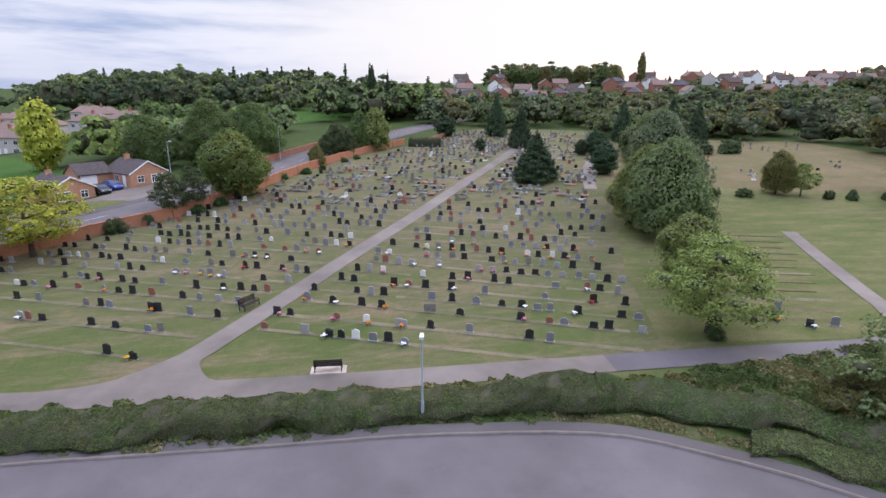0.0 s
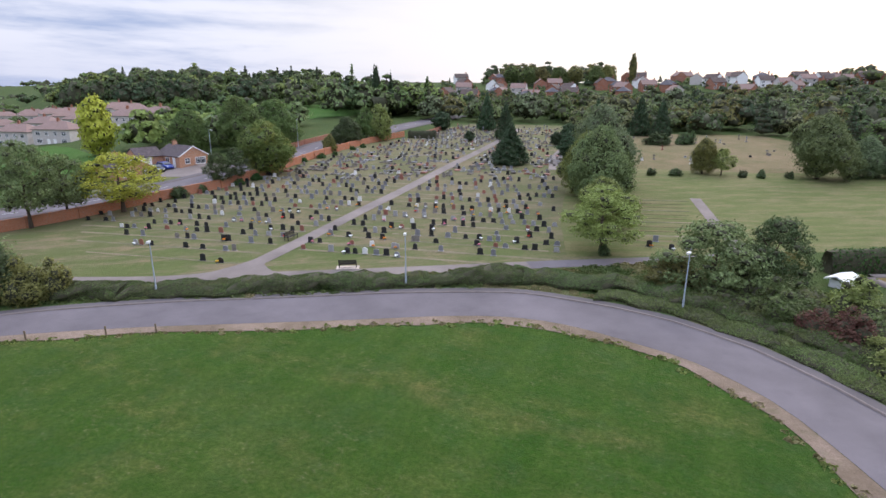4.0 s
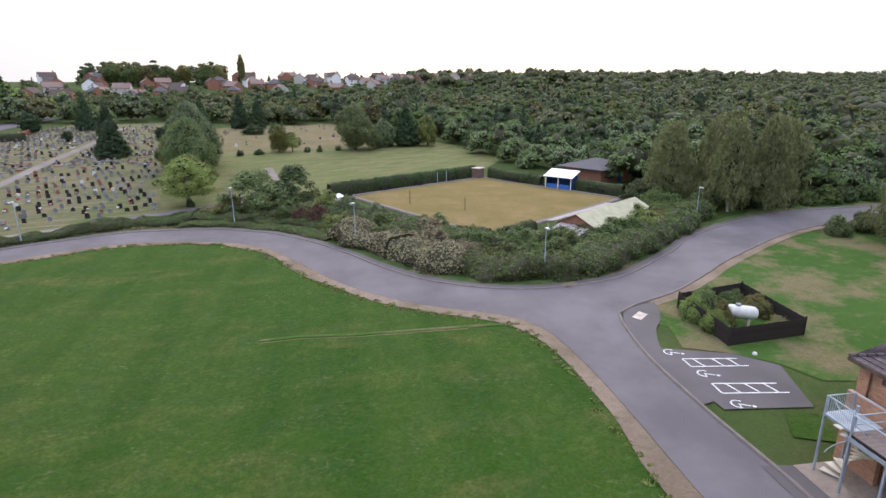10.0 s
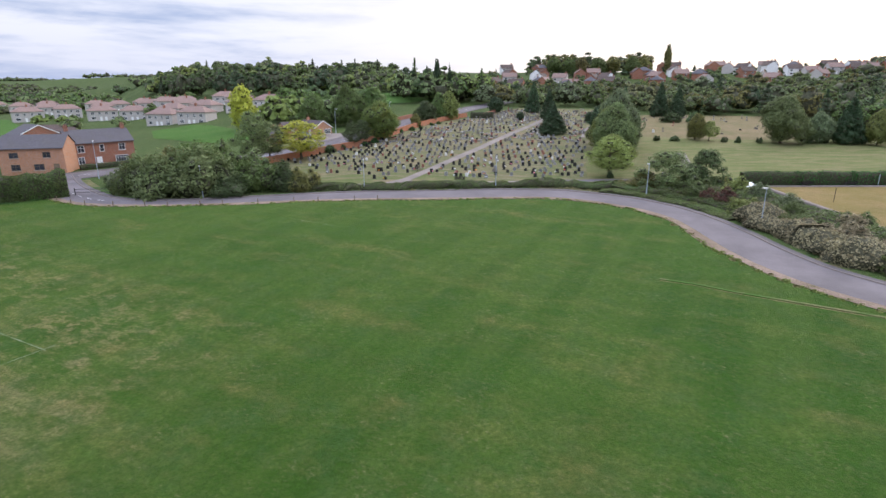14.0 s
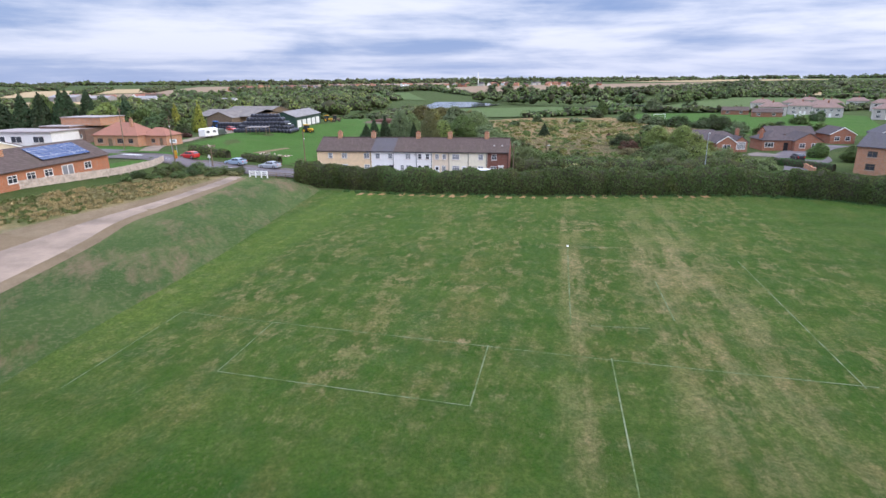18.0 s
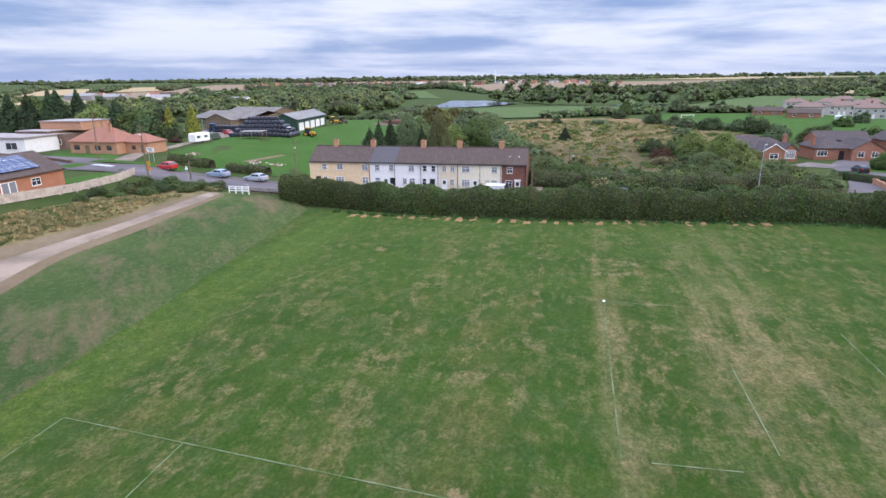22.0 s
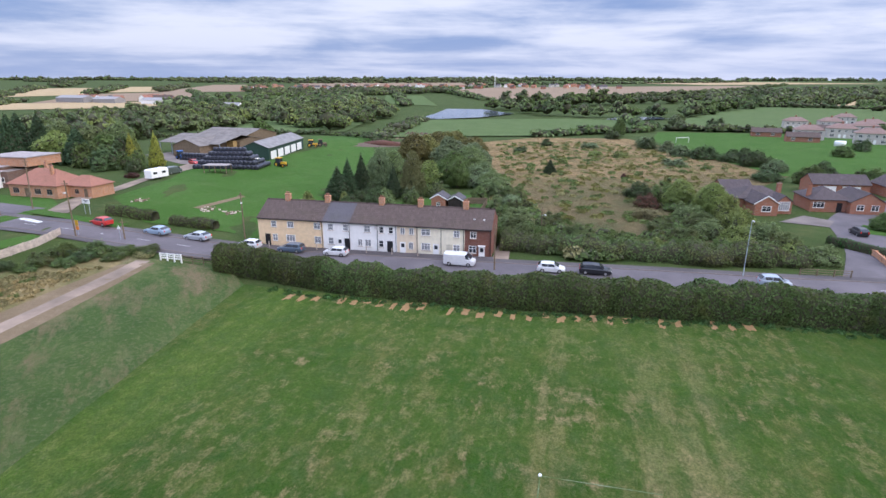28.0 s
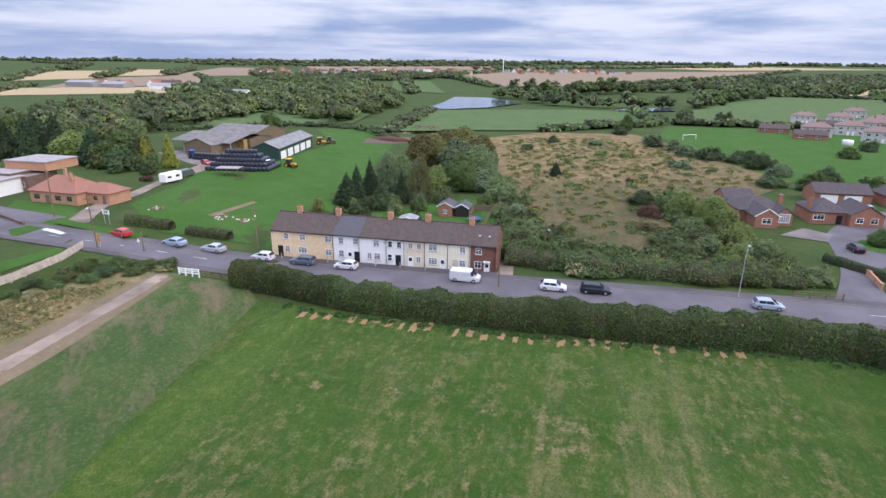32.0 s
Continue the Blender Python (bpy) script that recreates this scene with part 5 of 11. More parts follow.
tree("round", "autumn", 50.6, 82.9, 6.6, 5.6, "small tree with brownish leaves on the lawn", v=1)
tree("open", "sapling", 53.5, 81.5, 5.0, 4.6, "young bright green tree on the lawn", v=2)
tree("round", "ash", 69.7, 78.9, 11.4, 11.8, "large round green tree on the lawn", v=2)
tree("round", "grey", 79.0, 80.3, 7.6, 7.0, "grey-green tree on the lawn", v=0)
tree("cone", "pine", 85.2, 78.7, 11.4, 7.5, "dark pine on the lawn", v=1)
tree("round", "lime", 90.5, 76.0, 8.2, 6.4, "bright green tree at the lawn's edge", v=1)
# along the brick wall and the village road
tree("open", "ash", -52.0, 49.0, 11.4, 9.0, "tall open tree by the brick wall", v=1)
tree("open", "ash", -50.4, 54.0, 9.0, 8.0, "tall open tree by the brick wall", v=3)
tree("open", "yellow", -44.4, 57.2, 8.6, 12.0, "broad tree with yellow autumn leaves", v=0)
tree("column", "lemon", -82.5, 114.6, 14.6, 10.0, "tall narrow yellow-leaved poplar", v=0)
tree("round", "maple", -30.6, 80.6, 9.8, 11.0, "round dense maple with yellowing leaves by the wall", v=2)
tree("open", "dark", -36.0, 71.4, 6.0, 5.0, "small dark-leaved tree by the wall", v=0)
tree("open", "dark", -34.0, 74.0, 6.2, 5.2, "small dark-leaved tree by the wall", v=1)
tree("round", "dark", -23.2, 121.8, 7.0, 8.8, "dark round tree by the village road", v=3)
tree("round", "lime", -15.8, 133.1, 9.6, 8.0, "green tree beside the village road", v=1)
tree("round", "oak", -19.5, 131, 9.0, 6.5, "dark green tree beside the village road", v=2)
tree("round", "oak", -47, 112, 12.4, 12, "large oak across the village road", v=0)
tree("round", "oak", -40, 118, 11.5, 12, "large oak across the village road", v=2)
tree("round", "oak", -56, 106, 10, 11, "large oak across the village road", v=3)
tree("round", "autumn", -24.5, 108, 4.2, 3.6, "small copper-leaved tree by the wall", v=0)
tree("column", "pine", -28.1, 226, 21.5, 5.0, "tall narrow dark poplar on the skyline", v=1)
tree("cone", "pine", -22.0, 228, 18, 5.0, "tall pointed conifer on the skyline", v=1)
for x, y, w in ((-28.6, 90.5, 1.6), (-27.0, 93.5, 1.7), (-24.6, 99, 2.6), (-22.5, 103, 1.6), (-20, 113, 1.6), (-18.4, 117.5, 1.8), (-33.2, 73.2, 2.6), (-31.4, 76.8, 2.8)):
    tree("bush", "beech", x, y, 1.3, w, "clipped green shrub inside the brick wall", group="shrubs along the wall")
tree("bush", "dark", -40.0, 65.5, 2.2, 3.0, "ivy clump over the brick wall")
tree("bush", "dark", -37.6, 68.6, 1.7, 2.0, "ivy clump over the brick wall")

# thicket at the west end of the cemetery hedge
for x, y, h, w, k in ((-42, 24.5, 6.6, 8.5, "oak"), (-48.5, 20.5, 9.5, 10, "ash"), (-55, 18.8, 8.8, 9, "ash"), (-36.5, 24.2, 5.6, 6.0, "dark"), (-33.2, 23.6, 4.6, 4.6, "autumn"), (-60, 21, 7.0, 7, "bramble"), (-51, 25, 9.5, 10, "oak"), (-57, 27, 8, 9, "autumn"), (-45, 30, 7, 8, "ash"), (-53, 34, 8, 9, "oak"), (-44, 19.6, 4.0, 6, "dark"), (-66, 27, 5, 6, "grey")):
    tree("bush", k, x, y, h, w * 1.15, "dense overgrown bush beside the park road", group="thicket by the park road")

# shrubs between the loop road and the bowling green
for x, y, h, w, k in ((29.5, 20.0, 4.0, 5.2, "bramble"), (31, 15.5, 3.4, 4.6, "maroon"), (34.6, 19.5, 4.6, 5.0, "lime"), (32.2, 11.6, 2.8, 4.6, "lime"), (36.0, 15.5, 4.2, 5.0, "grey"), (33.5, 7.0, 2.6, 4.4, "lime"), (38.2, 11.5, 3.6, 5.0, "grey"),
                      (35.0, 2.4, 3.2, 5.2, "bramble"), (37.0, -3.0, 3.2, 5.6, "pinkish"), (40.5, 1.5, 3.0, 5.0, "pinkish"), (38.5, -7.8, 3.0, 5.2, "pinkish"), (41.5, -5.5, 3.2, 5.0, "bramble"), (35.2, -8.8, 2.4, 4.0, "pinkish"), (41.5, -12.2, 3.2, 5.6, "bramble"), (45.0, -9.5, 3.4, 5.6, "oak"), (45.5, -15.0, 3.4, 5.8, "bramble"), (49.2, -11.5, 3.4, 6.0, "oak"), (50.5, -16.0, 3.2, 5.6, "oak"), (55.0, -14.2, 3.4, 6.0, "bramble"), (59.5, -13.8, 3.6, 6.0, "oak"), (64.0, -12.8, 4.4, 6.2, "lime"), (68.5, -11.0, 3.4, 5.4, "autumn"), (73.0, -9.5, 3.4, 6.0, "oak"), (78.5, -6.0, 4.2, 7.0, "oak"), (83, 0, 5.0, 8.0, "dark"), (78, -11, 3, 6, "bramble"), (36.5, 7.5, 3.0, 4.6, "oak"), (43.5, 5, 2.4, 4, "bramble"), (47, -5.6, 2.4, 4, "dark")):
    tree("bush", k, x, y, h * 0.92, w * 1.1, {"pinkish": "shrub with faded pinkish blossom beside the road", "maroon": "dark red-leaved shrub between road and green"}.get(k, "overgrown shrub between road and bowling green"), group="shrubs round the bowling green")

for x, y, h, w, k in ((26.9, 26.6, 7.4, 9.4, "ash"), (32.9, 27.6, 7.6, 6.6, "dark"), (23.4, 27.4, 3.4, 4.4, "autumn")):
    tree("open", k, x, y, h * 1.2, w * 1.1, "dense rounded thorn bush above the road bend", "thorn_bush", v=int(x) % 3, group="thorn bushes at the bend", sink=h * 0.34)
# birches and wood edge to the east
for x, y, h, w in ((85, -12.5, 14.5, 10), (90.5, -15.5, 15, 10), (84.5, -3, 13.5, 11), (93, -8, 15, 11), (85.5, -34.5, 15, 11), (91, -38, 15.5, 12), (80, -42, 14.5, 12), (97, -33, 14, 11), (88, -48, 15, 12), (78, -54, 15, 12), (99, -45, 15, 12), (70, -60, 15, 13), (82, -62, 15, 12), (100, -2, 14, 11), (104, -12, 14, 11), (95, 4, 13, 11), (72, -48, 12, 10)):
    tree("birch", "birch", x, y, h * 0.94, w * 0.95, "tall weeping birch at the wood's edge", group="birches at the wood's edge")
BG = np.random.default_rng(58)
for x, y in fine_line([(76, -10.5), (84, -9.5), (92, -13), (101, -17.5), (112, -22)], 3.4) + fine_line([(83, -28.5), (92, -31), (104, -37)], 3.6):
    tree("bush", str(BG.choice(["dark", "oak", "bramble", "ash"])), x + BG.uniform(-1, 1), y + BG.uniform(-0.6, 1.2), BG.uniform(1.8, 3.6), BG.uniform(3.6, 5.2), "dark shrub below the birches beside the road", group="shrubs below the birches")

# woods
FARW = ["oak", "ash", "dark", "autumn", "lime", "pine"]
EASTW = ["oak", "ash", "dark", "birch", "bramble", "oak", "grey", "autumn", "pine"]
EAST = [(90, 8), (88, 22), (90, 40), (95, 60), (100, 80), (96, 92), (92, 112), (96, 150), (68, 162), (50, 156), (52, 184), (12, 194), (-4, 196), (-6, 226), (60, 268), (220, 272), (330, 215), (300, 60), (220, -60), (125, -70), (108, -20)]
NEARW = [(90, 8), (88, 22), (90, 40), (95, 60), (100, 80), (96, 92), (92, 112), (128, 112), (134, 40), (128, -50), (110, -20), (98, -4)]
wood("woodland_edge", scatter(NEARW, 7.2, 10), "edge of the mixed woodland behind the bowling green", ["oak", "ash", "dark", "ash", "grey", "pine"], (6.8, 10.5), (7, 10.5), 90, 0.066, 20, 8, 0.08)
wood("woodland_east", [p for p in scatter(EAST, 10.2, 11) if not (p[0] < 128 and p[1] < 112)], "dense mixed woodland of green and turning trees", EASTW, (6.4, 11), (9, 13.5), 44, 0.095, 21, 7, 0.07)
EAST2 = [(330, 250), (240, 340), (300, 420), (640, 520), (1000, 500), (1200, 200), (1100, -100), (700, -200), (300, -160), (230, -60)]
wood("woodland_far", scatter(EAST2, 19, 12), "distant woodland spreading to the horizon", EASTW[:6], (7, 12.5), (17, 27), 12, 0.13, 22, 4, 0.06)
wood("woodland_hill", scatter([(-8, 230), (-40, 270), (-20, 296), (60, 300), (200, 306), (300, 320), (230, 300), (60, 280)], 11, 13), "wooded hillside below the town", FARW, (4, 7), (8, 12), 20, 0.15, 23, 6, 0.05)
wood("woodland_town", scatter([(-10, 300), (40, 296), (230, 318), (330, 345), (420, 430), (380, 440), (60, 425), (-20, 400)], 15, 14), "garden trees between the houses of the town", FARW, (2.6, 4.8), (5, 9), 18, 0.16, 24, 5, 0.1)
wood("woodland_crest", scatter([(40, 470), (150, 470), (150, 520), (40, 520)], 15, 15), "trees along the crest of the hill", ["oak", "dark", "autumn"], (13, 18), (12, 17), 24, 0.14, 25, 7)
wood("woodland_north", scatter([(-20, 196), (-30, 232), (-70, 262), (-150, 300), (-260, 330), (-250, 420), (-100, 420), (-40, 340), (-8, 260)], 12, 16), "tall trees along the northern skyline", ["oak", "dark", "ash", "lime", "pine"], (8, 13), (11, 15), 24, 0.14, 26, 7, 0.12)
wood("woodland_roadside", scatter([(-48, 214), (-6, 208), (2, 250), (-20, 268), (-52, 262)], 9.5, 108), "tall trees beside the village road on the rise", ["oak", "ash", "dark", "lime", "oak"], (14, 19.5), (10, 14), 30, 0.12, 109, 8, 0.1)
wood("woodland_pines", scatter([(-120, 270), (-190, 260), (-200, 285), (-125, 295)], 9, 17), "row of dark pines on the skyline", ["pine", "dark"], (12, 16.5), (9, 12), 26, 0.14, 27, 7, 0.0)
wood("woodland_gardens", scatter([(-46, 122), (-56, 106), (-68, 108), (-76, 122), (-88, 150), (-92, 178), (-80, 205), (-50, 190), (-36, 150)], 11, 18), "garden trees beyond the village road", ["oak", "dark", "ash", "lime"], (5.5, 9.5), (9, 13), 40, 0.13, 28, 8)
wood("woodland_estate", [p for p in scatter([(-120, 95), (-150, 110), (-210, 170), (-260, 260), (-180, 320), (-130, 250), (-110, 160)], 27, 19) if not (-140 < p[0] < -88 and p[1] < 168)], "garden trees among the estate houses", ["oak", "dark", "ash", "lime"], (3, 6), (6, 9), 34, 0.14, 29, 7)
wood("woodland_valley", scatter([(-370, -60), (-520, -10), (-700, 10), (-760, -60), (-700, -200), (-520, -260), (-340, -240), (-300, -160), (-360, -140), (-480, -110)], 15, 20), "broad belt of trees along the valley", ["oak", "ash", "dark", "oak", "lime", "ash"], (8, 13), (13, 19), 34, 0.10, 30, 6)
wood("woodland_lakeside", near_line([(-640, 110), (-600, 130), (-540, 130), (-500, 150), (-480, 240), (-560, 330), (-640, 440), (-620, 600)], 11, 21, 9), "trees along the lake shore", ["oak", "dark", "ash"], (9, 15), (13, 19), 22, 0.14, 31, 6)
wood("woodland_band", near_line([(-700, 200), (-720, 330), (-780, 480), (-820, 640), (-800, 800), (-700, 900)], 12, 22, 22), "dark belt of trees across the valley", ["dark", "oak"], (10, 15), (18, 26), 18, 0.13, 32, 5)
wood("woodland_slope", scatter([(-700, -30), (-690, -250), (-790, -250), (-840, -150), (-960, -20)], 26, 34), "broad woods below the tan fields", ["oak", "ash", "dark", "oak"], (8, 13), (26, 36), 14, 0.14, 34, 5)
wood("woodland_northwest", near_line([(-230, 340), (-330, 400), (-450, 480), (-620, 640), (-760, 900)], 14, 39, 45), "wooded rise beyond the estate", ["oak", "ash", "dark"], (7, 11), (16, 24), 16, 0.14, 39, 5)
wood("woodland_ridge", scatter([(-1000, -180), (-1000, -10), (-1080, 160), (-1180, 150), (-1200, -30), (-1180, -220)], 30, 36), "woods and gardens below the ridge village", FARW[:3], (6, 10), (28, 40), 12, 0.14, 36, 5)
wood("woodland_right", scatter([(-720, 420), (-860, 520), (-1060, 900), (-1000, 1100), (-780, 900), (-700, 600)], 26, 37), "dark wood across the valley", ["dark", "oak", "ash"], (9, 14), (26, 36), 12, 0.14, 37, 5)
wood("woodland_bank", near_line([(-640, 130), (-670, 200), (-690, 290)], 12, 38, 8), "tall trees beside the lake", ["dark", "oak"], (15, 22), (17, 24), 24, 0.13, 38, 7)
for k, line in enumerate(([(-860, 330), (-1160, 800), (-1640, 1330)], [(-840, 150), (-1200, 140), (-1440, 310)], [(-1000, -570), (-1440, -710)], [(-1080, -465), (-1490, -560)], [(-1190, -395), (-1560, -440)], [(-690, -440), (-860, -470)], [(-730, -225), (-880, -235), (-1210, -340)], [(-330, -30), (-480, 12)], [(-440, 165), (-340, 128), (-318, 50)], [(-1200, -235), (-1820, -270)], [(-345, 142), (-300, 228), (-335, 335)], [(-500, 640), (-640, 430)], [(-1650, 300), (-1900, 900), (-2300, 1700)], [(-2200, -600), (-2000, 0), (-2300, 700)], [(-2900, -900), (-2700, 300), (-3000, 1600)], [(-3600, -1500), (-3300, 200), (-3500, 2400)], [(-1500, -700), (-2100, -900), (-2600, -1300)], [(-700, 20), (-1000, 40)], [(-560, -125), (-900, -170)])):
    d = abs(line[0][0])
    wood("far_hedgerow", near_line(line, max(4.5, d * 0.010), 40 + k, max(1.5, d * 0.005)), "distant hedgerow with scattered trees between fields", ["dark", "oak", "ash"], (2.0 + d * 0.002, 3.5 + d * 0.006), (6 + d * 0.010, 9 + d * 0.018), 6, 0.18, 60 + k, 3)
wood("woodland_horizon", near_line([(-3900, -2600), (-3600, -800), (-3700, 600), (-3500, 2200), (-2600, 3300), (-1400, 3600), (-400, 3400)], 34, 33, 90), "dark line of trees on the horizon", ["dark", "oak"], (9, 18), (60, 110), 9, 0.13, 33, 4)

# rough growth on the verge above the road bend
VERGE = [(13, 29.4), (18, 27.6), (23, 25.0), (30, 27.5), (39, 33), (41, 37.5), (36, 36.0), (24, 33.0), (12, 31.2)]
wood("verge_scrub", scatter(VERGE, 1.25, 61), "brown and green brambles on the verge beside the path", ["bramble_green", "weed", "bank_tall", "autumn", "bramble_green"], (0.18, 0.45), (1.6, 3.0), 90, 0.075, 62, 4)
FOOT = [(-36, 22.6), (-26, 23.7), (-12, 25.0), (0, 26.5), (8, 27.1), (13, 26.0), (18, 23.6)]
wood("hedge_foot_tufts", near_line(FOOT, 0.7, 63, 0.4), "dry tufts of grass at the foot of the low hedge", ["bank_tall", "weed", "bramble_green"], (0.12, 0.4), (0.7, 1.4), 44, 0.13, 64, 2)
wood("hedge_top_tufts", near_line([(-36, 26.3), (-26, 26.9), (-12, 28.4), (-2, 29.6), (8, 30.8), (14, 30.6)], 0.55, 65, 0.5), "dry stalks and grass along the cemetery side of the hedge", ["weed", "bank_tall", "autumn"], (0.15, 0.5), (0.7, 1.4), 40, 0.14, 66, 2)

# hedges
hedge("field_hedge", [(-118.0, -69.0), (-106.0, -51.2), (-99.6, -37.7), (-93.9, -24.2), (-88.9, -11.2), (-82.0, 6.7), (-69.5, 17.4)], 3.1, 3.9, "hedge", "long thick hawthorn hedge between field and village road", 0.27, 30, 0.13, 5)
hedge("cemetery_hedge", [(-36, 24.2), (-26, 25.0), (-19, 25.7), (-12, 26.5), (-4, 27.5), (4, 28.5), (9, 28.8), (14, 28.0), (18, 26.4)], 2.9, 1.05, "bramble_green", "low overgrown bramble hedge beside the park road", 0.085, 190, 0.34, 6)
BEND = [p for p in FAR_KERB if p[0] > 14 and p[1] > 5]
hedge("bramble_bank", offset(BEND, 2.5), 2.8, 0.42, "bank_tall", "low bank of long grass and brambles above the road bend", 0.11, 150, 0.4, 7, 0.0, 4)
hedge("bramble_bank", offset(BEND, 4.9), 3.4, 0.8, "bramble_green", "taller green brambles on the bank above the road bend", 0.12, 120, 0.45, 21, 0.0, 4)
hedge("green_hedge_north", [(40.5, 31.6), (74.0, 34.2)], 1.6, 2.3, "beech", "clipped dark green hedge round the bowling green", 0.22, 16, 0.05, 8)
hedge("green_hedge_east", [(75.6, 31.4), (77.4, 18.6)], 1.6, 2.0, "beech", "clipped dark green hedge round the bowling green", 0.22, 16, 0.05, 9)
hedge("green_hedge_south", [(79.6, 12.2), (81.6, 3.6)], 1.6, 2.0, "beech", "clipped dark green hedge beside the shelter", 0.22, 16, 0.05, 10)
hedge("green_hedge_west", [(46.6, -5.4), (52.4, -4.4)], 1.4, 1.6, "beech", "clipped dark green hedge beside the shed", 0.22, 16, 0.05, 11)
hedge("meadow_hedge", [(-121, -24), (-112.5, -9), (-106, 4), (-103, 18)], 4.6, 2.6, "bramble", "tall overgrown hedge along the village road", 0.36, 13, 0.22, 12)
hedge("roadside_hedge", [(-158.2, -99.4), (-155.4, -94.4), (-151.5, -88.2)], 1.8, 1.7, "hedge", "dark roadside hedge beside the farm field", 0.35, 10, 0.12, 13)
hedge("roadside_hedge", [(-148.0, -84.2), (-142.6, -74.8)], 1.8, 1.7, "hedge", "dark roadside hedge beside the farm field", 0.35, 10, 0.12, 14)
hedge("shrub_belt", [(25.5, 24.6), (29.2, 20.8), (31.2, 16.2), (32.2, 11), (32.4, 6.5)], 3.6, 1.1, "bramble", "tangled green shrub belt between road and bowling green", 0.3, 16, 0.35, 16)
hedge("shrub_belt", [(31.9, 7.0), (32.8, 0), (33.6, -5), (35.2, -9.8), (36.2, -11.6)], 4.6, 1.9, "pinkish", "shrub belt faded to pinkish beige beside the road", 0.26, 20, 0.35, 18)
hedge("shrub_belt", [(36.0, -11.2), (37.4, -13.2), (40, -15.8), (43.5, -17.4), (48, -17.9), (56, -16.6), (68, -13.8), (80, -11)], 4.8, 2.0, "oak", "dark olive shrub belt between road and bowling green", 0.3, 16, 0.35, 19)
hedge("shrub_belt", [(29.5, 25.5), (34.5, 18.5), (38, 9.5), (39.8, 2), (42, -4.5), (47, -8.6), (55, -10.5), (66, -9.0), (76, -6)], 5.5, 1.5, "bramble", "dense low shrubs beside the bowling green", 0.3, 15, 0.4, 17)
for x, y, h, w, k in ((-128, -83.0, 1.5, 4.4, "bramble"), (-127.2, -86.4, 1.9, 4.6, "oak"), (-128.0, -90.0, 2.4, 4.8, "bramble"), (-125.2, -91.6, 1.8, 4.4, "dark"), (-127.2, -94.6, 2.6, 4.6, "oak"), (-122.6, -92.6, 1.4, 3.6, "bramble"), (-124.0, -96.6, 1.9, 4.0, "bramble"), (-120.4, -97.0, 1.3, 3.2, "oak"), (-121.4, -100.2, 1.5, 3.2, "dark"), (-124.6, -86.8, 1.2, 3.4, "bramble"), (-125.8, -82.6, 1.0, 3.0, "weed"), (-117.6, -101.0, 1.0, 2.4, "bramble")):
    tree("bush", k, x, y, h, w, "low bramble bush below the concrete fence", "bramble_bush", group="brambles below the concrete fence")
wood("straw_tufts", scatter([(-121, -86.5), (-113, -89.5), (-101, -94), (-88, -101), (-82, -108), (-96, -113), (-108, -106), (-118, -98)], 1.15, 104), "pale tufts of dry grass beside the track", ["straw", "weed", "straw", "bank_tall"], (0.15, 0.5), (0.8, 1.8), 12, 0.26, 105, 2)


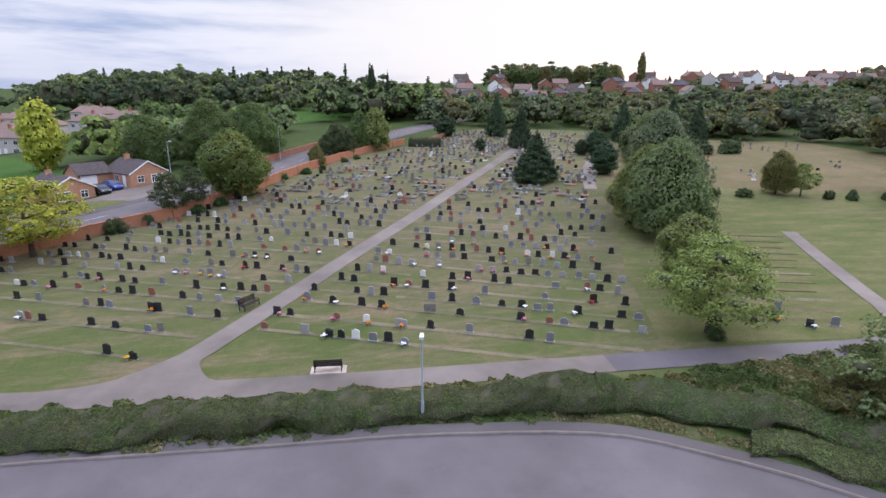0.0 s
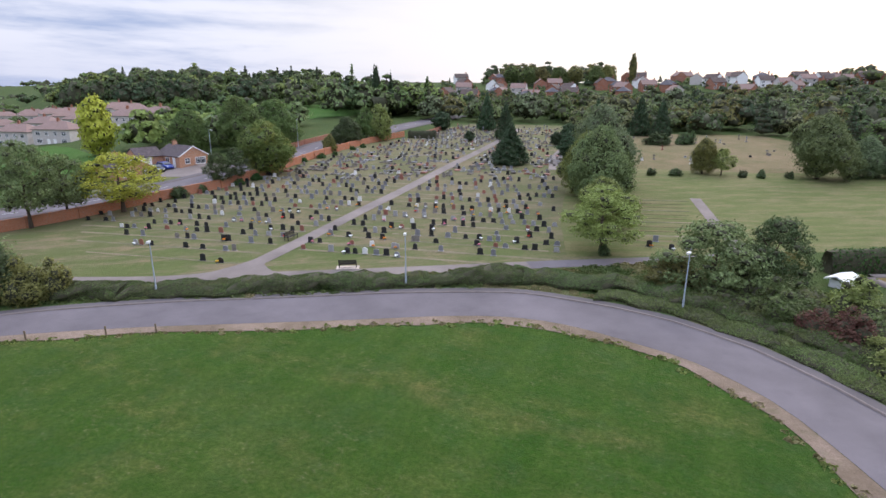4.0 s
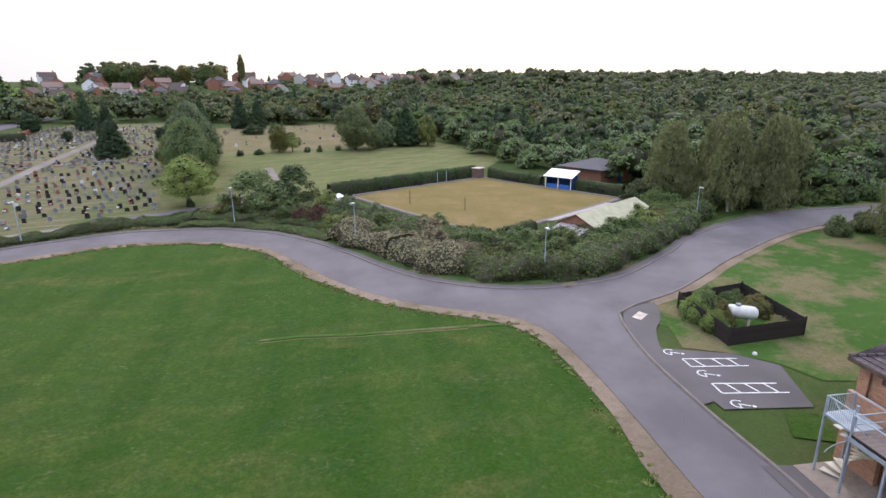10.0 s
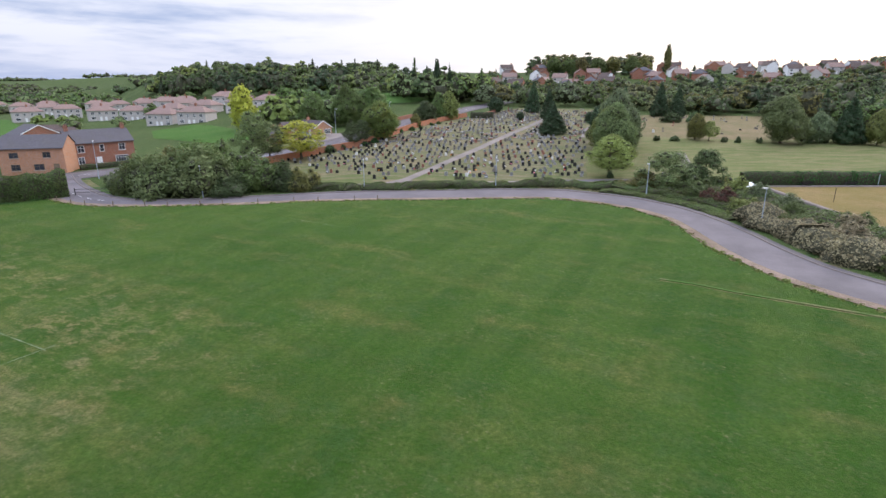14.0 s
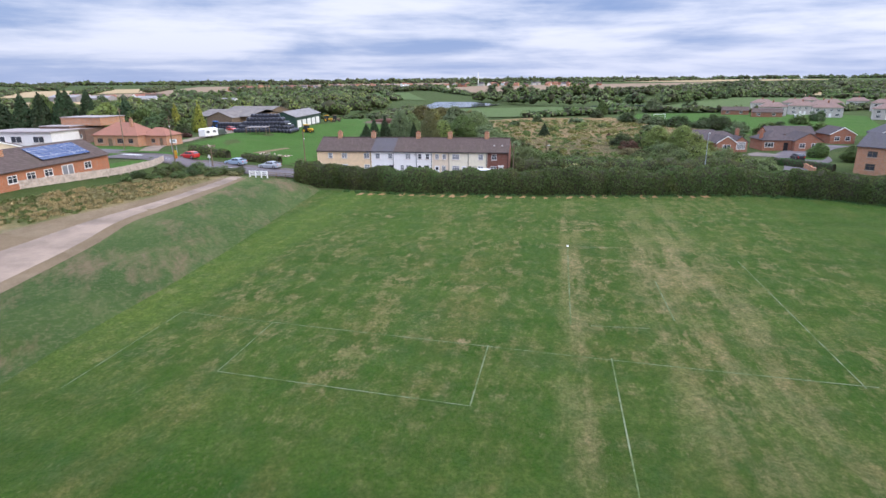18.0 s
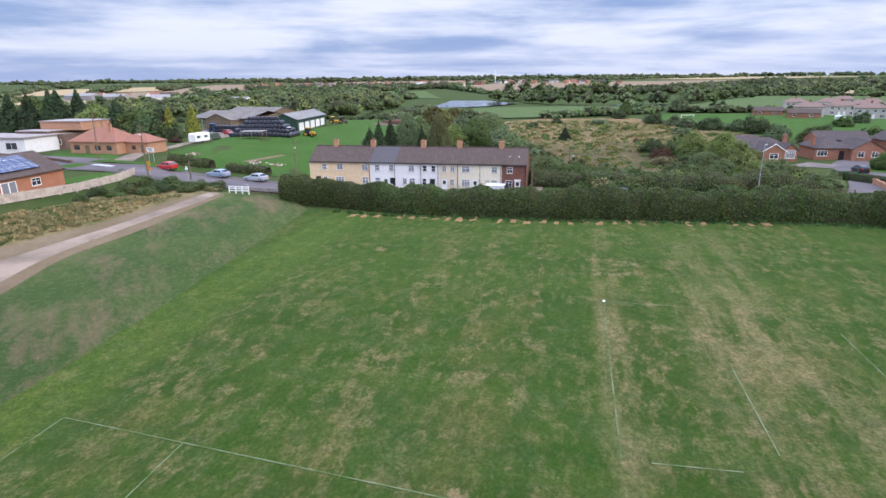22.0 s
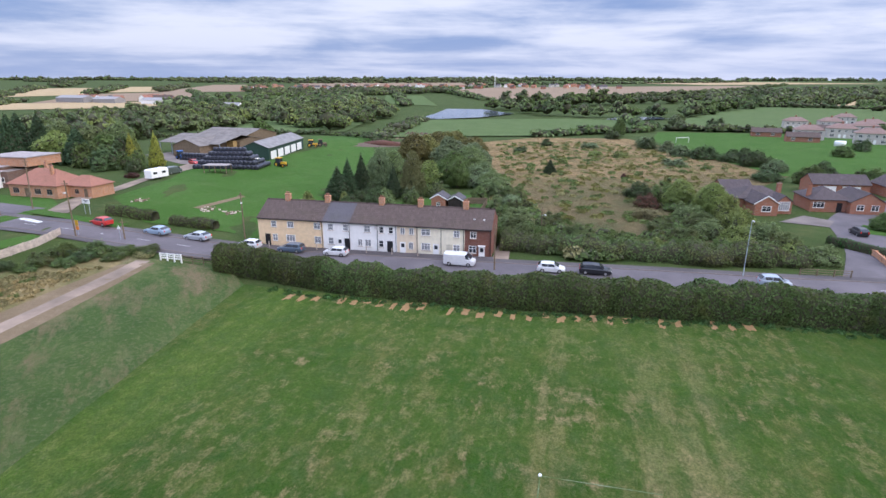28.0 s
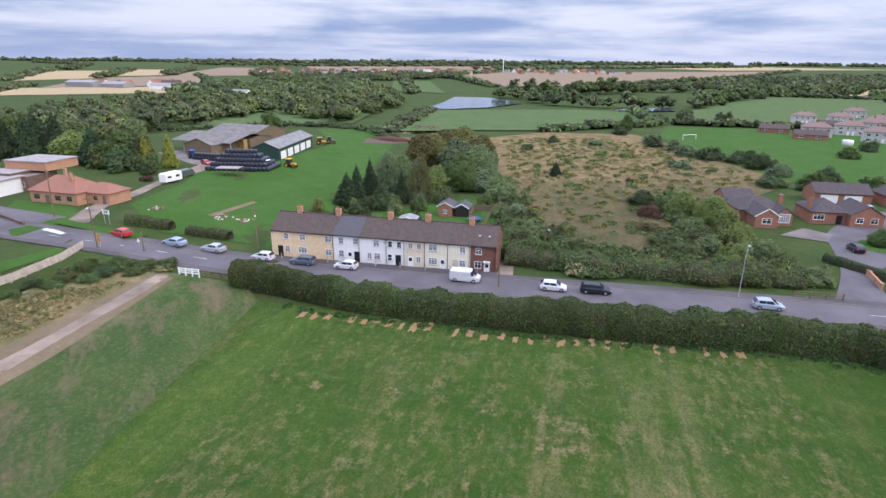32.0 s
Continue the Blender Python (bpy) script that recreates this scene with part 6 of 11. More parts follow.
# ---- things: materials ----
M.update({
    "brick_red": masonry("red brick", (0.34, 0.135, 0.08), (0.32, 0.25, 0.21)),
    "brick_orange": masonry("orange brick", (0.50, 0.245, 0.135), (0.44, 0.36, 0.30)),
    "brick_maroon": masonry("dark red brick", (0.19, 0.075, 0.052), (0.22, 0.16, 0.14)),
    "brick_rust": masonry("rust orange brick", (0.46, 0.175, 0.085), (0.38, 0.28, 0.22)),
    "brick_brown": masonry("brown brick", (0.17, 0.10, 0.075), (0.22, 0.19, 0.17)),
    "tile_dark": rooftile("dark roof tiles", (0.104, 0.084, 0.086), single=True, var=0.3),
    "tile_grey": rooftile("grey roof tiles", (0.105, 0.098, 0.108)),
    "tile_brown": rooftile("brown roof tiles", (0.115, 0.085, 0.075), single=True),
    "tile_red": rooftile("terracotta roof tiles", (0.33, 0.155, 0.11)),
    "tile_pink": rooftile("faded red roof tiles", (0.255, 0.175, 0.15)),
    "sheet_cream": plain("cream roof sheet", (0.42, 0.40, 0.27), 0.6, scale=0.8),
    "sheet_grey": plain("grey roof sheet", (0.30, 0.29, 0.29), 0.75, scale=0.5),
    "sheet_brown": plain("weathered barn roof sheet", (0.19, 0.17, 0.155), 0.85, scale=0.4, var=0.3),
    "felt_grey": plain("barn roof sheet", (0.24, 0.23, 0.225), 0.8, scale=0.5, var=0.25),
    "felt": plain("old corrugated roof", (0.34, 0.30, 0.29), 0.9, scale=1.2),
    "canvas": plain("white shelter roof", (0.78, 0.78, 0.78), 0.6, var=0.06),
    "white": plain("white paint", (0.90, 0.895, 0.885), 0.5, var=0.05),
    "render_white": plain("white render", (0.86, 0.85, 0.84), 0.85, var=0.06),
    "render_cream": plain("cream render", (0.84, 0.78, 0.62), 0.85, var=0.10),
    "render_peach": plain("peach render", (0.83, 0.63, 0.40), 0.85, var=0.10),
    "render_buff": plain("buff render", (0.78, 0.66, 0.50), 0.85, var=0.10),
    "pebble": plain("pebbledash", (0.54, 0.50, 0.47), 0.95, var=0.12),
    "steel": plain("galvanised steel", (0.40, 0.45, 0.50), 0.5, 0.3, 0.5, var=0.2),
    "lamp_grey": plain("lamp post paint", (0.42, 0.48, 0.55), 0.5, 0.2, 0.5),
    "timber_dark": plain("dark stained timber", (0.035, 0.028, 0.025), 0.85, var=0.4),
    "timber": plain("weathered timber", (0.20, 0.15, 0.10), 0.9, var=0.35),
    "deck": plain("balcony deck boards", (0.19, 0.148, 0.13), 0.9, var=0.25),
    "blue": plain("blue paint", (0.05, 0.17, 0.50), 0.5),
    "blue_dark": plain("dark blue paint", (0.025, 0.06, 0.18), 0.5),
    "red": plain("red paint", (0.60, 0.03, 0.025), 0.4),
    "yellow": plain("yellow paint", (0.65, 0.38, 0.03), 0.45),
    "orange": plain("orange petals", (0.75, 0.25, 0.03), 0.7),
    "pink": plain("pink petals", (0.68, 0.22, 0.30), 0.7),
    "cream": plain("cream plastic", (0.62, 0.58, 0.47), 0.5),
    "black": plain("black plastic", (0.02, 0.02, 0.022), 0.5),
    "rubber": plain("tyre rubber", (0.022, 0.022, 0.024), 0.85),
    "chrome": plain("bright metal", (0.55, 0.55, 0.56), 0.3, 0.8, 0.5),
    "granite_black": plain("polished black granite", (0.025, 0.025, 0.028), 0.22, 0, 0.5, var=0.3),
    "granite_grey": plain("grey granite", (0.20, 0.20, 0.215), 0.4, 0, 0.5),
    "granite_pale": plain("pale grey stone", (0.33, 0.325, 0.32), 0.8, var=0.3),
    "marble": plain("white marble", (0.70, 0.69, 0.67), 0.6, var=0.1),
    "stone_red": plain("red granite", (0.27, 0.11, 0.08), 0.45),
    "stone_old": plain("lichened old stone", (0.20, 0.18, 0.155), 0.95, var=0.35, scale=5),
    "hide": plain("bale wrap film", (0.035, 0.038, 0.055), 0.35, 0, 0.5, var=0.3),
    "straw_bale": plain("straw", (0.48, 0.33, 0.14), 0.95, var=0.3),
    "tank": plain("white tank paint", (0.62, 0.62, 0.58), 0.5),
    "green_shed": plain("dark green sheeting", (0.03, 0.065, 0.05), 0.6),
    "muck": plain("reddish muck", (0.115, 0.055, 0.04), 0.95, var=0.35),
    "soil": plain("bare soil", (0.13, 0.09, 0.065), 0.95, var=0.3),
    "glass": glass("window glass", (0.035, 0.04, 0.05)),
    # reflected sky put into the base colour of these panes
    "glass_sky": glass("pale window glass", (0.24, 0.25, 0.27), 0.12),
    "solar": glass("solar panel", (0.025, 0.05, 0.14), 0.15),
    "lamp_glass": plain("lamp head", (0.62, 0.62, 0.60), 0.35, var=0.05),
})


def pane_window(parent, u, v, z, w, h, side=0, kind="cross", frame="white", depth=0.10, glassy="glass", sill=True):
    """A window on a wall: u along the wall, v the wall's face (looking to -y for side 0, +y 1, -x 2, +x 3)."""
    g, q = Geo(), Geo()
    f = 0.07 if w < 1.6 else 0.09
    bars = {"cross": ([0.5], [0.62]), "two": ([0.5], []), "one": ([], []), "four": ([0.25, 0.5, 0.75], []), "sash": ([], [0.5]), "three": ([0.34, 0.67], [0.7]), "bay": ([0.2, 0.4, 0.6, 0.8], [0.68])}[kind]
    turn = {0: Matrix.Identity(4), 1: pose(0, 0, 0, 0, 0, 180), 2: pose(0, 0, 0, 0, 0, -90), 3: pose(0, 0, 0, 0, 0, 90)}[side]
    pl = {0: pose(u, v, z), 1: pose(u, v, z), 2: pose(v, u, z), 3: pose(v, u, z)}[side] @ turn
    a, b = -w / 2, w / 2
    # one moulded frame: a lattice whose odd cells are open
    xs = [a, a + f] + [a + t * w + d for t in bars[0] for d in (-0.025, 0.025)] + [b - f, b]
    zs = [0, f] + [t * h + d for t in bars[1] for d in (-0.025, 0.025)] + [h - f, h]
    nx, nz = len(xs), len(zs)
    used, verts, faces = {}, [], []

    def corner(i, j, k):
        if (i, j, k) not in used:
            used[i, j, k] = len(verts)
            verts.append(tuple(pl @ Vector((xs[i], (-0.05, 0.04)[k], zs[j]))))
        return used[i, j, k]

    def solid(i, j):
        return 0 <= i < nx - 1 and 0 <= j < nz - 1 and (i % 2 == 0 or j % 2 == 0)

    for i in range(nx - 1):
        for j in range(nz - 1):
            if not solid(i, j):
                continue
            c = [[corner(i + s, j + t, k) for s, t in ((0, 0), (1, 0), (1, 1), (0, 1))] for k in (0, 1)]
            faces += [tuple(c[0]), tuple(reversed(c[1]))]
            for e, (s, t) in enumerate(((0, -1), (1, 0), (0, 1), (-1, 0))):
                if not solid(i + s, j + t):
                    faces.append((c[0][(e + 1) % 4], c[0][e], c[1][e], c[1][(e + 1) % 4]))
    g.add(verts, faces)
    q.box(a + f * 0.6, -0.012, f * 0.6, b - f * 0.6, 0.01, h - f * 0.6, pl)
    win = part("window", g, M[frame], parent)
    part("pane", q, M[glassy], win)
    if sill:
        s = Geo()
        s.slab(a - 0.06, -0.12, -0.09, b + 0.06, 0.02, 0.0, 0.01, pl)
        part("sill", s, M["concrete"], win)
    return win


def panel_door(parent, u, v, z, w, h, side=0, mat="white", light=False):
    turn = {0: Matrix.Identity(4), 1: pose(0, 0, 0, 0, 0, 180), 2: pose(0, 0, 0, 0, 0, -90), 3: pose(0, 0, 0, 0, 0, 90)}[side]
    pl = {0: pose(u, v, z), 1: pose(u, v, z), 2: pose(v, u, z), 3: pose(v, u, z)}[side] @ turn
    g, k = Geo(), Geo()
    a, b = -w / 2, w / 2
    for box in ((a - 0.06, 0, a, h + 0.06), (b, 0, b + 0.06, h + 0.06), (a, h, b, h + 0.06)):
        g.box(box[0], -0.05, box[1], box[2], 0.03, box[3], pl)
    g.box(a, -0.02, 0, b, 0.02, h, pl)
    for z0, z1 in ((0.15, 0.9), (1.05, h - 0.15)):
        g.box(a + 0.12, -0.035, z0, b - 0.12, -0.018, z1, pl)
    d = part("door", g, M[mat], parent)
    k.tube(pl @ Vector((b - 0.1, -0.07, 1.0)), pl @ Vector((b - 0.1, -0.02, 1.0)), 0.03, 0.03, 6)
    part("handle", k, M["chrome"], d)
    if light:
        q = Geo().box(a + 0.15, -0.045, 1.15, b - 0.15, -0.036, h - 0.2, pl)
        part("pane", q, M["glass"], d)
    return d


def hip_roof(g, x0, y0, x1, y1, z, rise, over=0.4, thick=0.12):
    """A hipped roof over a rectangle, with the ridge along its longer side."""
    x0, y0, x1, y1 = x0 - over, y0 - over, x1 + over, y1 + over
    w, d = x1 - x0, y1 - y0
    if w >= d:
        a, b = (x0 + d / 2, (y0 + y1) / 2), (x1 - d / 2, (y0 + y1) / 2)
    else:
        a, b = ((x0 + x1) / 2, y0 + w / 2), ((x0 + x1) / 2, y1 - w / 2)
    p = [(x0, y0, z), (x1, y0, z), (x1, y1, z), (x0, y1, z), (x0, y0, z + thick), (x1, y0, z + thick), (x1, y1, z + thick), (x0, y1, z + thick), (*a, z + rise), (*b, z + rise)]
    f = [(3, 2, 1, 0), (0, 1, 5, 4), (1, 2, 6, 5), (2, 3, 7, 6), (3, 0, 4, 7)]
    f += [(4, 5, 9, 8), (5, 6, 9), (6, 7, 8, 9), (7, 4, 8)] if w >= d else [(4, 5, 8), (5, 6, 9, 8), (6, 7, 9), (7, 4, 8, 9)]
    return g.add(p, f)


def gable_roof(g, x0, y0, x1, y1, z, rise, along="x", over=0.3, thick=0.14, verge=0.15):
    """Two slopes with thickness; the ridge runs along x or y."""
    if along == "x":
        a0, a1, b0, b1 = x0 - verge, x1 + verge, y0 - over, y1 + over
        put = lambda a, b, c: (a, b, c)
    else:
        a0, a1, b0, b1 = y0 - verge, y1 + verge, x0 - over, x1 + over
        put = lambda a, b, c: (b, a, c)
    m = (b0 + b1) / 2
    drop = rise * over / ((b1 - b0) / 2)
    for lo in (b0, b1):
        p = [put(a0, lo, z - drop), put(a1, lo, z - drop), put(a1, m, z + rise), put(a0, m, z + rise)]
        q = [(x, y, c + thick) for x, y, c in p]
        g.add(p + q, [(0, 1, 2, 3), (7, 6, 5, 4), (0, 4, 5, 1), (1, 5, 6, 2), (2, 6, 7, 3), (3, 7, 4, 0)])
    return g


def gable_walls(g, x0, y0, x1, y1, z0, z, rise, along="x"):
    """A walled box with its two gable ends, one closed mesh."""
    if along == "x":
        m = (y0 + y1) / 2
        p = [(x0, y0, z0), (x1, y0, z0), (x1, y1, z0), (x0, y1, z0), (x0, y0, z), (x1, y0, z), (x1, y1, z), (x0, y1, z), (x0, m, z + rise), (x1, m, z + rise)]
        f = [(3, 2, 1, 0), (0, 1, 5, 4), (2, 3, 7, 6), (1, 2, 6, 9, 5), (3, 0, 4, 8, 7), (4, 5, 9, 8), (6, 7, 8, 9)]
    else:
        m = (x0 + x1) / 2
        p = [(x0, y0, z0), (x1, y0, z0), (x1, y1, z0), (x0, y1, z0), (x0, y0, z), (x1, y0, z), (x1, y1, z), (x0, y1, z), (m, y0, z + rise), (m, y1, z + rise)]
        f = [(3, 2, 1, 0), (1, 2, 6, 5), (3, 0, 4, 7), (0, 1, 5, 8, 4), (2, 3, 7, 9, 6), (5, 6, 9, 8), (7, 4, 8, 9)]
    return g.add(p, f)


def chimney(parent, x, y, z0, z1, mat="brick_red", pots=2, w=0.75, d=0.55):
    g = Geo()
    g.box(x - w / 2, y - d / 2, z0, x + w / 2, y + d / 2, z1 - 0.12)
    g.box(x - w / 2 - 0.05, y - d / 2 - 0.05, z1 - 0.12, x + w / 2 + 0.05, y + d / 2 + 0.05, z1)
    c = part("chimney", g, M[mat], parent)
    for k in range(pots):
        t = (k - (pots - 1) / 2) * 0.34
        part("chimney_pot", Geo().lathe([(0.13, z1), (0.11, z1 + 0.25), (0.14, z1 + 0.32), (0.09, z1 + 0.34)], 8, pose(x + t, y, 0)), M["tile_red"], c)
    return c


# ---- sports pavilion ----
def pavilion():
    z0 = -0.85
    ob = empty("sports_pavilion", 29.81, -48.17, 0.0, -117.5)
    tagged(ob, "two-storey orange brick sports pavilion with dark tiled roofs and shuttered windows", "pavilion")
    # upper floor facade with openings between piers
    wall = Geo()
    wall.box(-4.0, 2.4, z0, 27, 2.7, 3.36)
    wall.box(-4.0, 2.4, 4.46, 27, 2.7, 4.72)
    spans = [(-2.0, 0.1), (0.28, 2.5), (2.65, 4.82), (4.98, 6.98), (7.2, 9.36), (9.5, 11.6), (11.8, 13.9), (14.1, 16.2), (16.4, 18.5), (18.7, 20.8), (21, 23.1)]
    edge = -4.0
    for a, b in spans:
        wall.box(edge, 2.4, 3.36, a, 2.7, 4.46)
        edge = b
    wall.box(edge, 2.4, 3.36, 27, 2.7, 4.46)
    wall.box(-4.0, 2.7, z0, -3.7, 14, 4.6)
    wall.box(26.7, 2.7, z0, 27, 20, 4.6)
    part("wall", wall, M["brick_orange"], ob, "orange brick wall")
    for k, (a, b) in enumerate(spans):
        if k == 2:
            continue
        rib = [(2.30 + 0.018 * (i % 2), 3.36 + 0.86 * i / 28) for i in range(29)]
        g = Geo().prism(rib + [(2.48, 4.22), (2.48, 3.36)], a, b, Matrix(((0, 0, 1, 0), (1, 0, 0, 0), (0, 1, 0, 0), (0, 0, 0, 1))))
        sh = part("shutter", g, M["white"], ob, "closed white roller shutter")
        part("shutter_box", Geo().slab(a - 0.04, 2.12, 4.22, b + 0.04, 2.47, 4.48, 0.02), M["white"], sh)
    a, b = spans[2]
    g = Geo()
    for x0, x1 in ((a, a + 0.1), (b - 0.1, b), ((a + b) / 2 - 0.07, (a + b) / 2 + 0.07), (a + 0.1, a + 0.18), (b - 0.18, b - 0.1)):
        g.box(x0, 2.36, 2.5, x1, 2.46, 4.46)
    g.box(a, 2.36, 4.2, b, 2.46, 4.46)
    g.box(a, 2.37, 2.5, b, 2.45, 2.65)
    d = part("door", g, M["white"], ob, "white double glazed door")
    part("shutter_box", Geo().slab(a - 0.06, 2.18, 4.16, b + 0.06, 2.47, 4.5, 0.03), M["white"], d)
    part("pane", Geo().box(a, 2.40, 2.5, b, 2.42, 4.4), M["glass"], d)
    for x in ((a + b) / 2 - 0.16, (a + b) / 2 + 0.16):
        part("handle", Geo().tube((x, 2.3, 3.2), (x, 2.3, 3.7), 0.025, 0.025, 6), M["white"], d)
    # balcony on posts, with a mesh railing
    deck = part("balcony_deck", Geo().box(-1.6, -0.12, 2.3, 27, 2.4, 2.47), M["timber_dark"], ob, "dark boarded balcony deck")
    plank = Geo().slab(0, -0.12, 2.47, 0.27, 2.4, 2.5, 0.006).mesh("deck_board", M["deck"])
    for k in range(100):
        part("deck_board", plank, None, deck).matrix_basis = pose(-1.6 + 0.286 * k, 0, 0)
    beam = Geo()
    beam.box(-1.6, -0.16, 2.12, 27, -0.04, 2.32)
    part("beam", beam, M["steel"], ob)
    for k in range(15):
        x = 0.36 + 1.81 * k
        part("post", Geo().box(x - 0.05, -0.15, z0, x + 0.05, -0.05, 3.42), M["steel"], ob, "grey steel post")
        g = Geo()
        for i in range(1, 15):
            g.box(x + 0.12 * i - 0.004, -0.107, 2.55, x + 0.12 * i + 0.004, -0.098, 3.34)
        for z in (2.56, 2.94, 3.3):
            g.box(x, -0.11, z, x + 1.81, -0.095, z + 0.014)
        part("railing_panel", g, M["steel"], ob)
    part("handrail", Geo().tube((-1.5, -0.1, 3.42), (27, -0.1, 3.42), 0.035, 0.035, 6), M["steel"], ob)
    for a_, b_ in (((-1.5, -0.1, 3.42), (-1.5, 2.2, 3.42)), ((-1.5, -0.1, 2.95), (-1.5, 2.2, 2.95)), ((-3.2, 0.1, 3.42), (-1.5, 0.1, 3.42)), ((-3.2, 0.1, 3.42), (-3.2, 1.6, 3.42)), ((-3.2, 1.6, 3.42), (-1.5, 1.6, 3.42))):
        part("landing_rail", Geo().tube(a_, b_, 0.03, 0.03, 6), M["steel"], ob)
    for x, y in ((-1.5, -0.1), (-3.2, 0.1), (-3.2, 1.6), (-1.5, 2.2)):
        part("post", Geo().box(x - 0.045, y - 0.045, z0, x + 0.045, y + 0.045, 3.42), M["steel"], ob)
    g = Geo()
    for i in range(1, 16):
        g.box(-3.2 + 0.11 * i, 0.09, 2.55, -3.188 + 0.11 * i, 0.11, 3.38)
        g.box(-3.21, 0.1 + 0.1 * i, 2.55, -3.19, 0.11 + 0.1 * i, 3.38)
    part("landing_mesh", g, M["steel"], ob)
    part("landing", Geo().box(-3.25, 0.05, 2.38, -1.6, 1.7, 2.5), M["steel"], ob)
    # spiral stair
    cx, cy = -2.2, 0.75
    part("stair_column", Geo().tube((cx, cy, z0), (cx, cy, 3.4), 0.07, 0.07, 8), M["steel"], ob)
    for k in range(13):
        ang = math.radians(200 - 24 * k)
        m = pose(cx, cy, z0 + 0.25 * (k + 1), 0, 0, math.degrees(ang))
        part("stair_tread", Geo().prism([(0.06, -0.05), (0.95, -0.2), (0.95, 0.2), (0.06, 0.05)], -0.025, 0.025, m), M["cream"], ob, "cream stair tread")
    g = Geo()
    pts = [(cx + 0.97 * math.cos(math.radians(200 - 12 * k)), cy + 0.97 * math.sin(math.radians(200 - 12 * k)), z0 + 1.15 + 0.125 * k) for k in range(27)]
    for p, q in zip(pts, pts[1:]):
        g.tube(p, q, 0.025, 0.025, 5)
    part("stair_rail", g, M["steel"], ob)
    part("parapet", Geo().box(-3.95, 1.9, z0, -1.7, 2.15, 3.15), M["brick_orange"], ob)
    # ground floor: recessed brick with doors and boards
    part("garage_door", Geo().box(8.4, 2.34, z0, 10.5, 2.4, 0.45), M["white"], ob, "white boarded opening")
    part("notice_board", Geo().box(5.3, 2.32, -0.35, 6.4, 2.4, 0.4), M["blue"], ob, "blue board on the brick wall")
    part("drain_pipe", Geo().tube((5.0, 2.32, z0), (5.0, 2.32, 2.3), 0.05, 0.05, 6), M["brick_brown"], ob)
    part("drain_pipe", Geo().tube((-3.3, 2.32, z0), (-3.3, 2.32, 4.6), 0.05, 0.05, 6), M["soil"], ob)
    part("vent", Geo().box(-2.75, 2.36, 4.05, -2.45, 2.41, 4.4), M["soil"], ob)
    # lower roof: a long slope with a hip at its end, built of courses
    def slope(name, a, b, c, d, rows, mat):
        """Tiled courses between the eave a-b and the ridge d-c, each lapping the one below."""
        a, b, c, d = (Vector(q) for q in (a, b, c, d))
        up = (b - a).cross(d - a).normalized()
        for k in range(rows):
            t0, t1 = k / rows, (k + 1.12) / rows
            p, q, r, s = a.lerp(d, t0), b.lerp(c, t0), b.lerp(c, min(t1, 1)), a.lerp(d, min(t1, 1))
            g = Geo()
            lo, hi = up * 0.06, up * 0.015
            g.add([p, q, r, s, p + lo, q + lo, r + hi, s + hi], [(3, 2, 1, 0), (4, 5, 6, 7), (0, 1, 5, 4), (1, 2, 6, 5), (2, 3, 7, 6), (3, 0, 4, 7)])
            part(name, g, M[mat], roof)
    roof = part("roof", Geo().prism([(-4.4, 2.04), (27.4, 2.04), (27.4, 14), (-7.0, 14), (-7, 9.5)], 4.60, 4.68), M["tile_dark"], ob, "dark tiled roof over the lower block")
    slope("tile_course", (-4.4, 2.04, 4.70), (27.4, 2.04, 4.70), (27.4, 10.2, 6.1), (-0.6, 10.2, 6.1), 22, "tile_dark")
    slope("tile_course", (-7.0, 10.2, 4.55), (-4.4, 2.04, 4.70), (-4.3, 2.09, 4.71), (-0.6, 10.2, 6.1), 14, "tile_dark")
    slope("tile_course", (2.6, 10.2, 6.1), (27.4, 10.2, 6.1), (27.4, 16, 7.2), (2.6, 16, 7.2), 14, "tile_dark")
    part("fascia", Geo().box(-4.4, 1.99, 4.54, 27.4, 2.07, 4.72), M["soil"], ob, "dark brown gutter and fascia")
    hip = Geo()
    for k in range(24):
        p, q = Vector((-4.4, 2.04, 4.78)).lerp(Vector((-0.6, 10.2, 6.18)), k / 24), Vector((-4.4, 2.04, 4.78)).lerp(Vector((-0.6, 10.2, 6.18)), (k + 0.9) / 24)
        hip.tube(p, q, 0.1, 0.085, 6)
    part("hip_tiles", hip, M["tile_dark"], roof)
    # upper block
    up = Geo()
    up.box(-7.2, 10.2, z0, 2.4, 20.5, 7.95)
    part("upper_wall", up, M["brick_orange"], ob, "orange brick upper storey")
    for a, b in ((-5.2, -3.3), (-2.55, -0.65), (0.05, 2.0)):
        pane_window(ob, (a + b) / 2, 10.2, 6.98, b - a, 0.78, 0, "four")
    for x in (-3.0, -0.3):
        part("drain_pipe", Geo().tube((x, 10.12, 5.0), (x, 10.12, 7.9), 0.05, 0.05, 6), M["brick_brown"], ob, "reddish brown downpipe")
    part("flashing", Geo().box(-0.5, 9.9, 6.05, 2.75, 10.22, 6.2), M["sheet_grey"], ob, "lead flashing")
    part("flashing", Geo().box(2.38, 10.0, 6.1, 2.7, 16, 6.25), M["sheet_grey"], ob)
    g = Geo()
    hip_roof(g, -7.2, 10.2, 2.4, 20.5, 7.95, 1.75, 0.5, 0.14)
    r2 = part("upper_roof", g, M["tile_brown"], ob, "brown tiled hipped roof with mossy ridge")
    e = Vector((2.95, 9.65, 8.1))
    hp = Geo()
    for k in range(16):
        p, q = e.lerp(Vector((-2.35, 15.0, 9.72)), k / 16), e.lerp(Vector((-2.35, 15.0, 9.72)), (k + 0.9) / 16)
        hp.tube(p, q, 0.085, 0.075, 6)
    part("ridge_tiles", hp, M["timber"], r2)
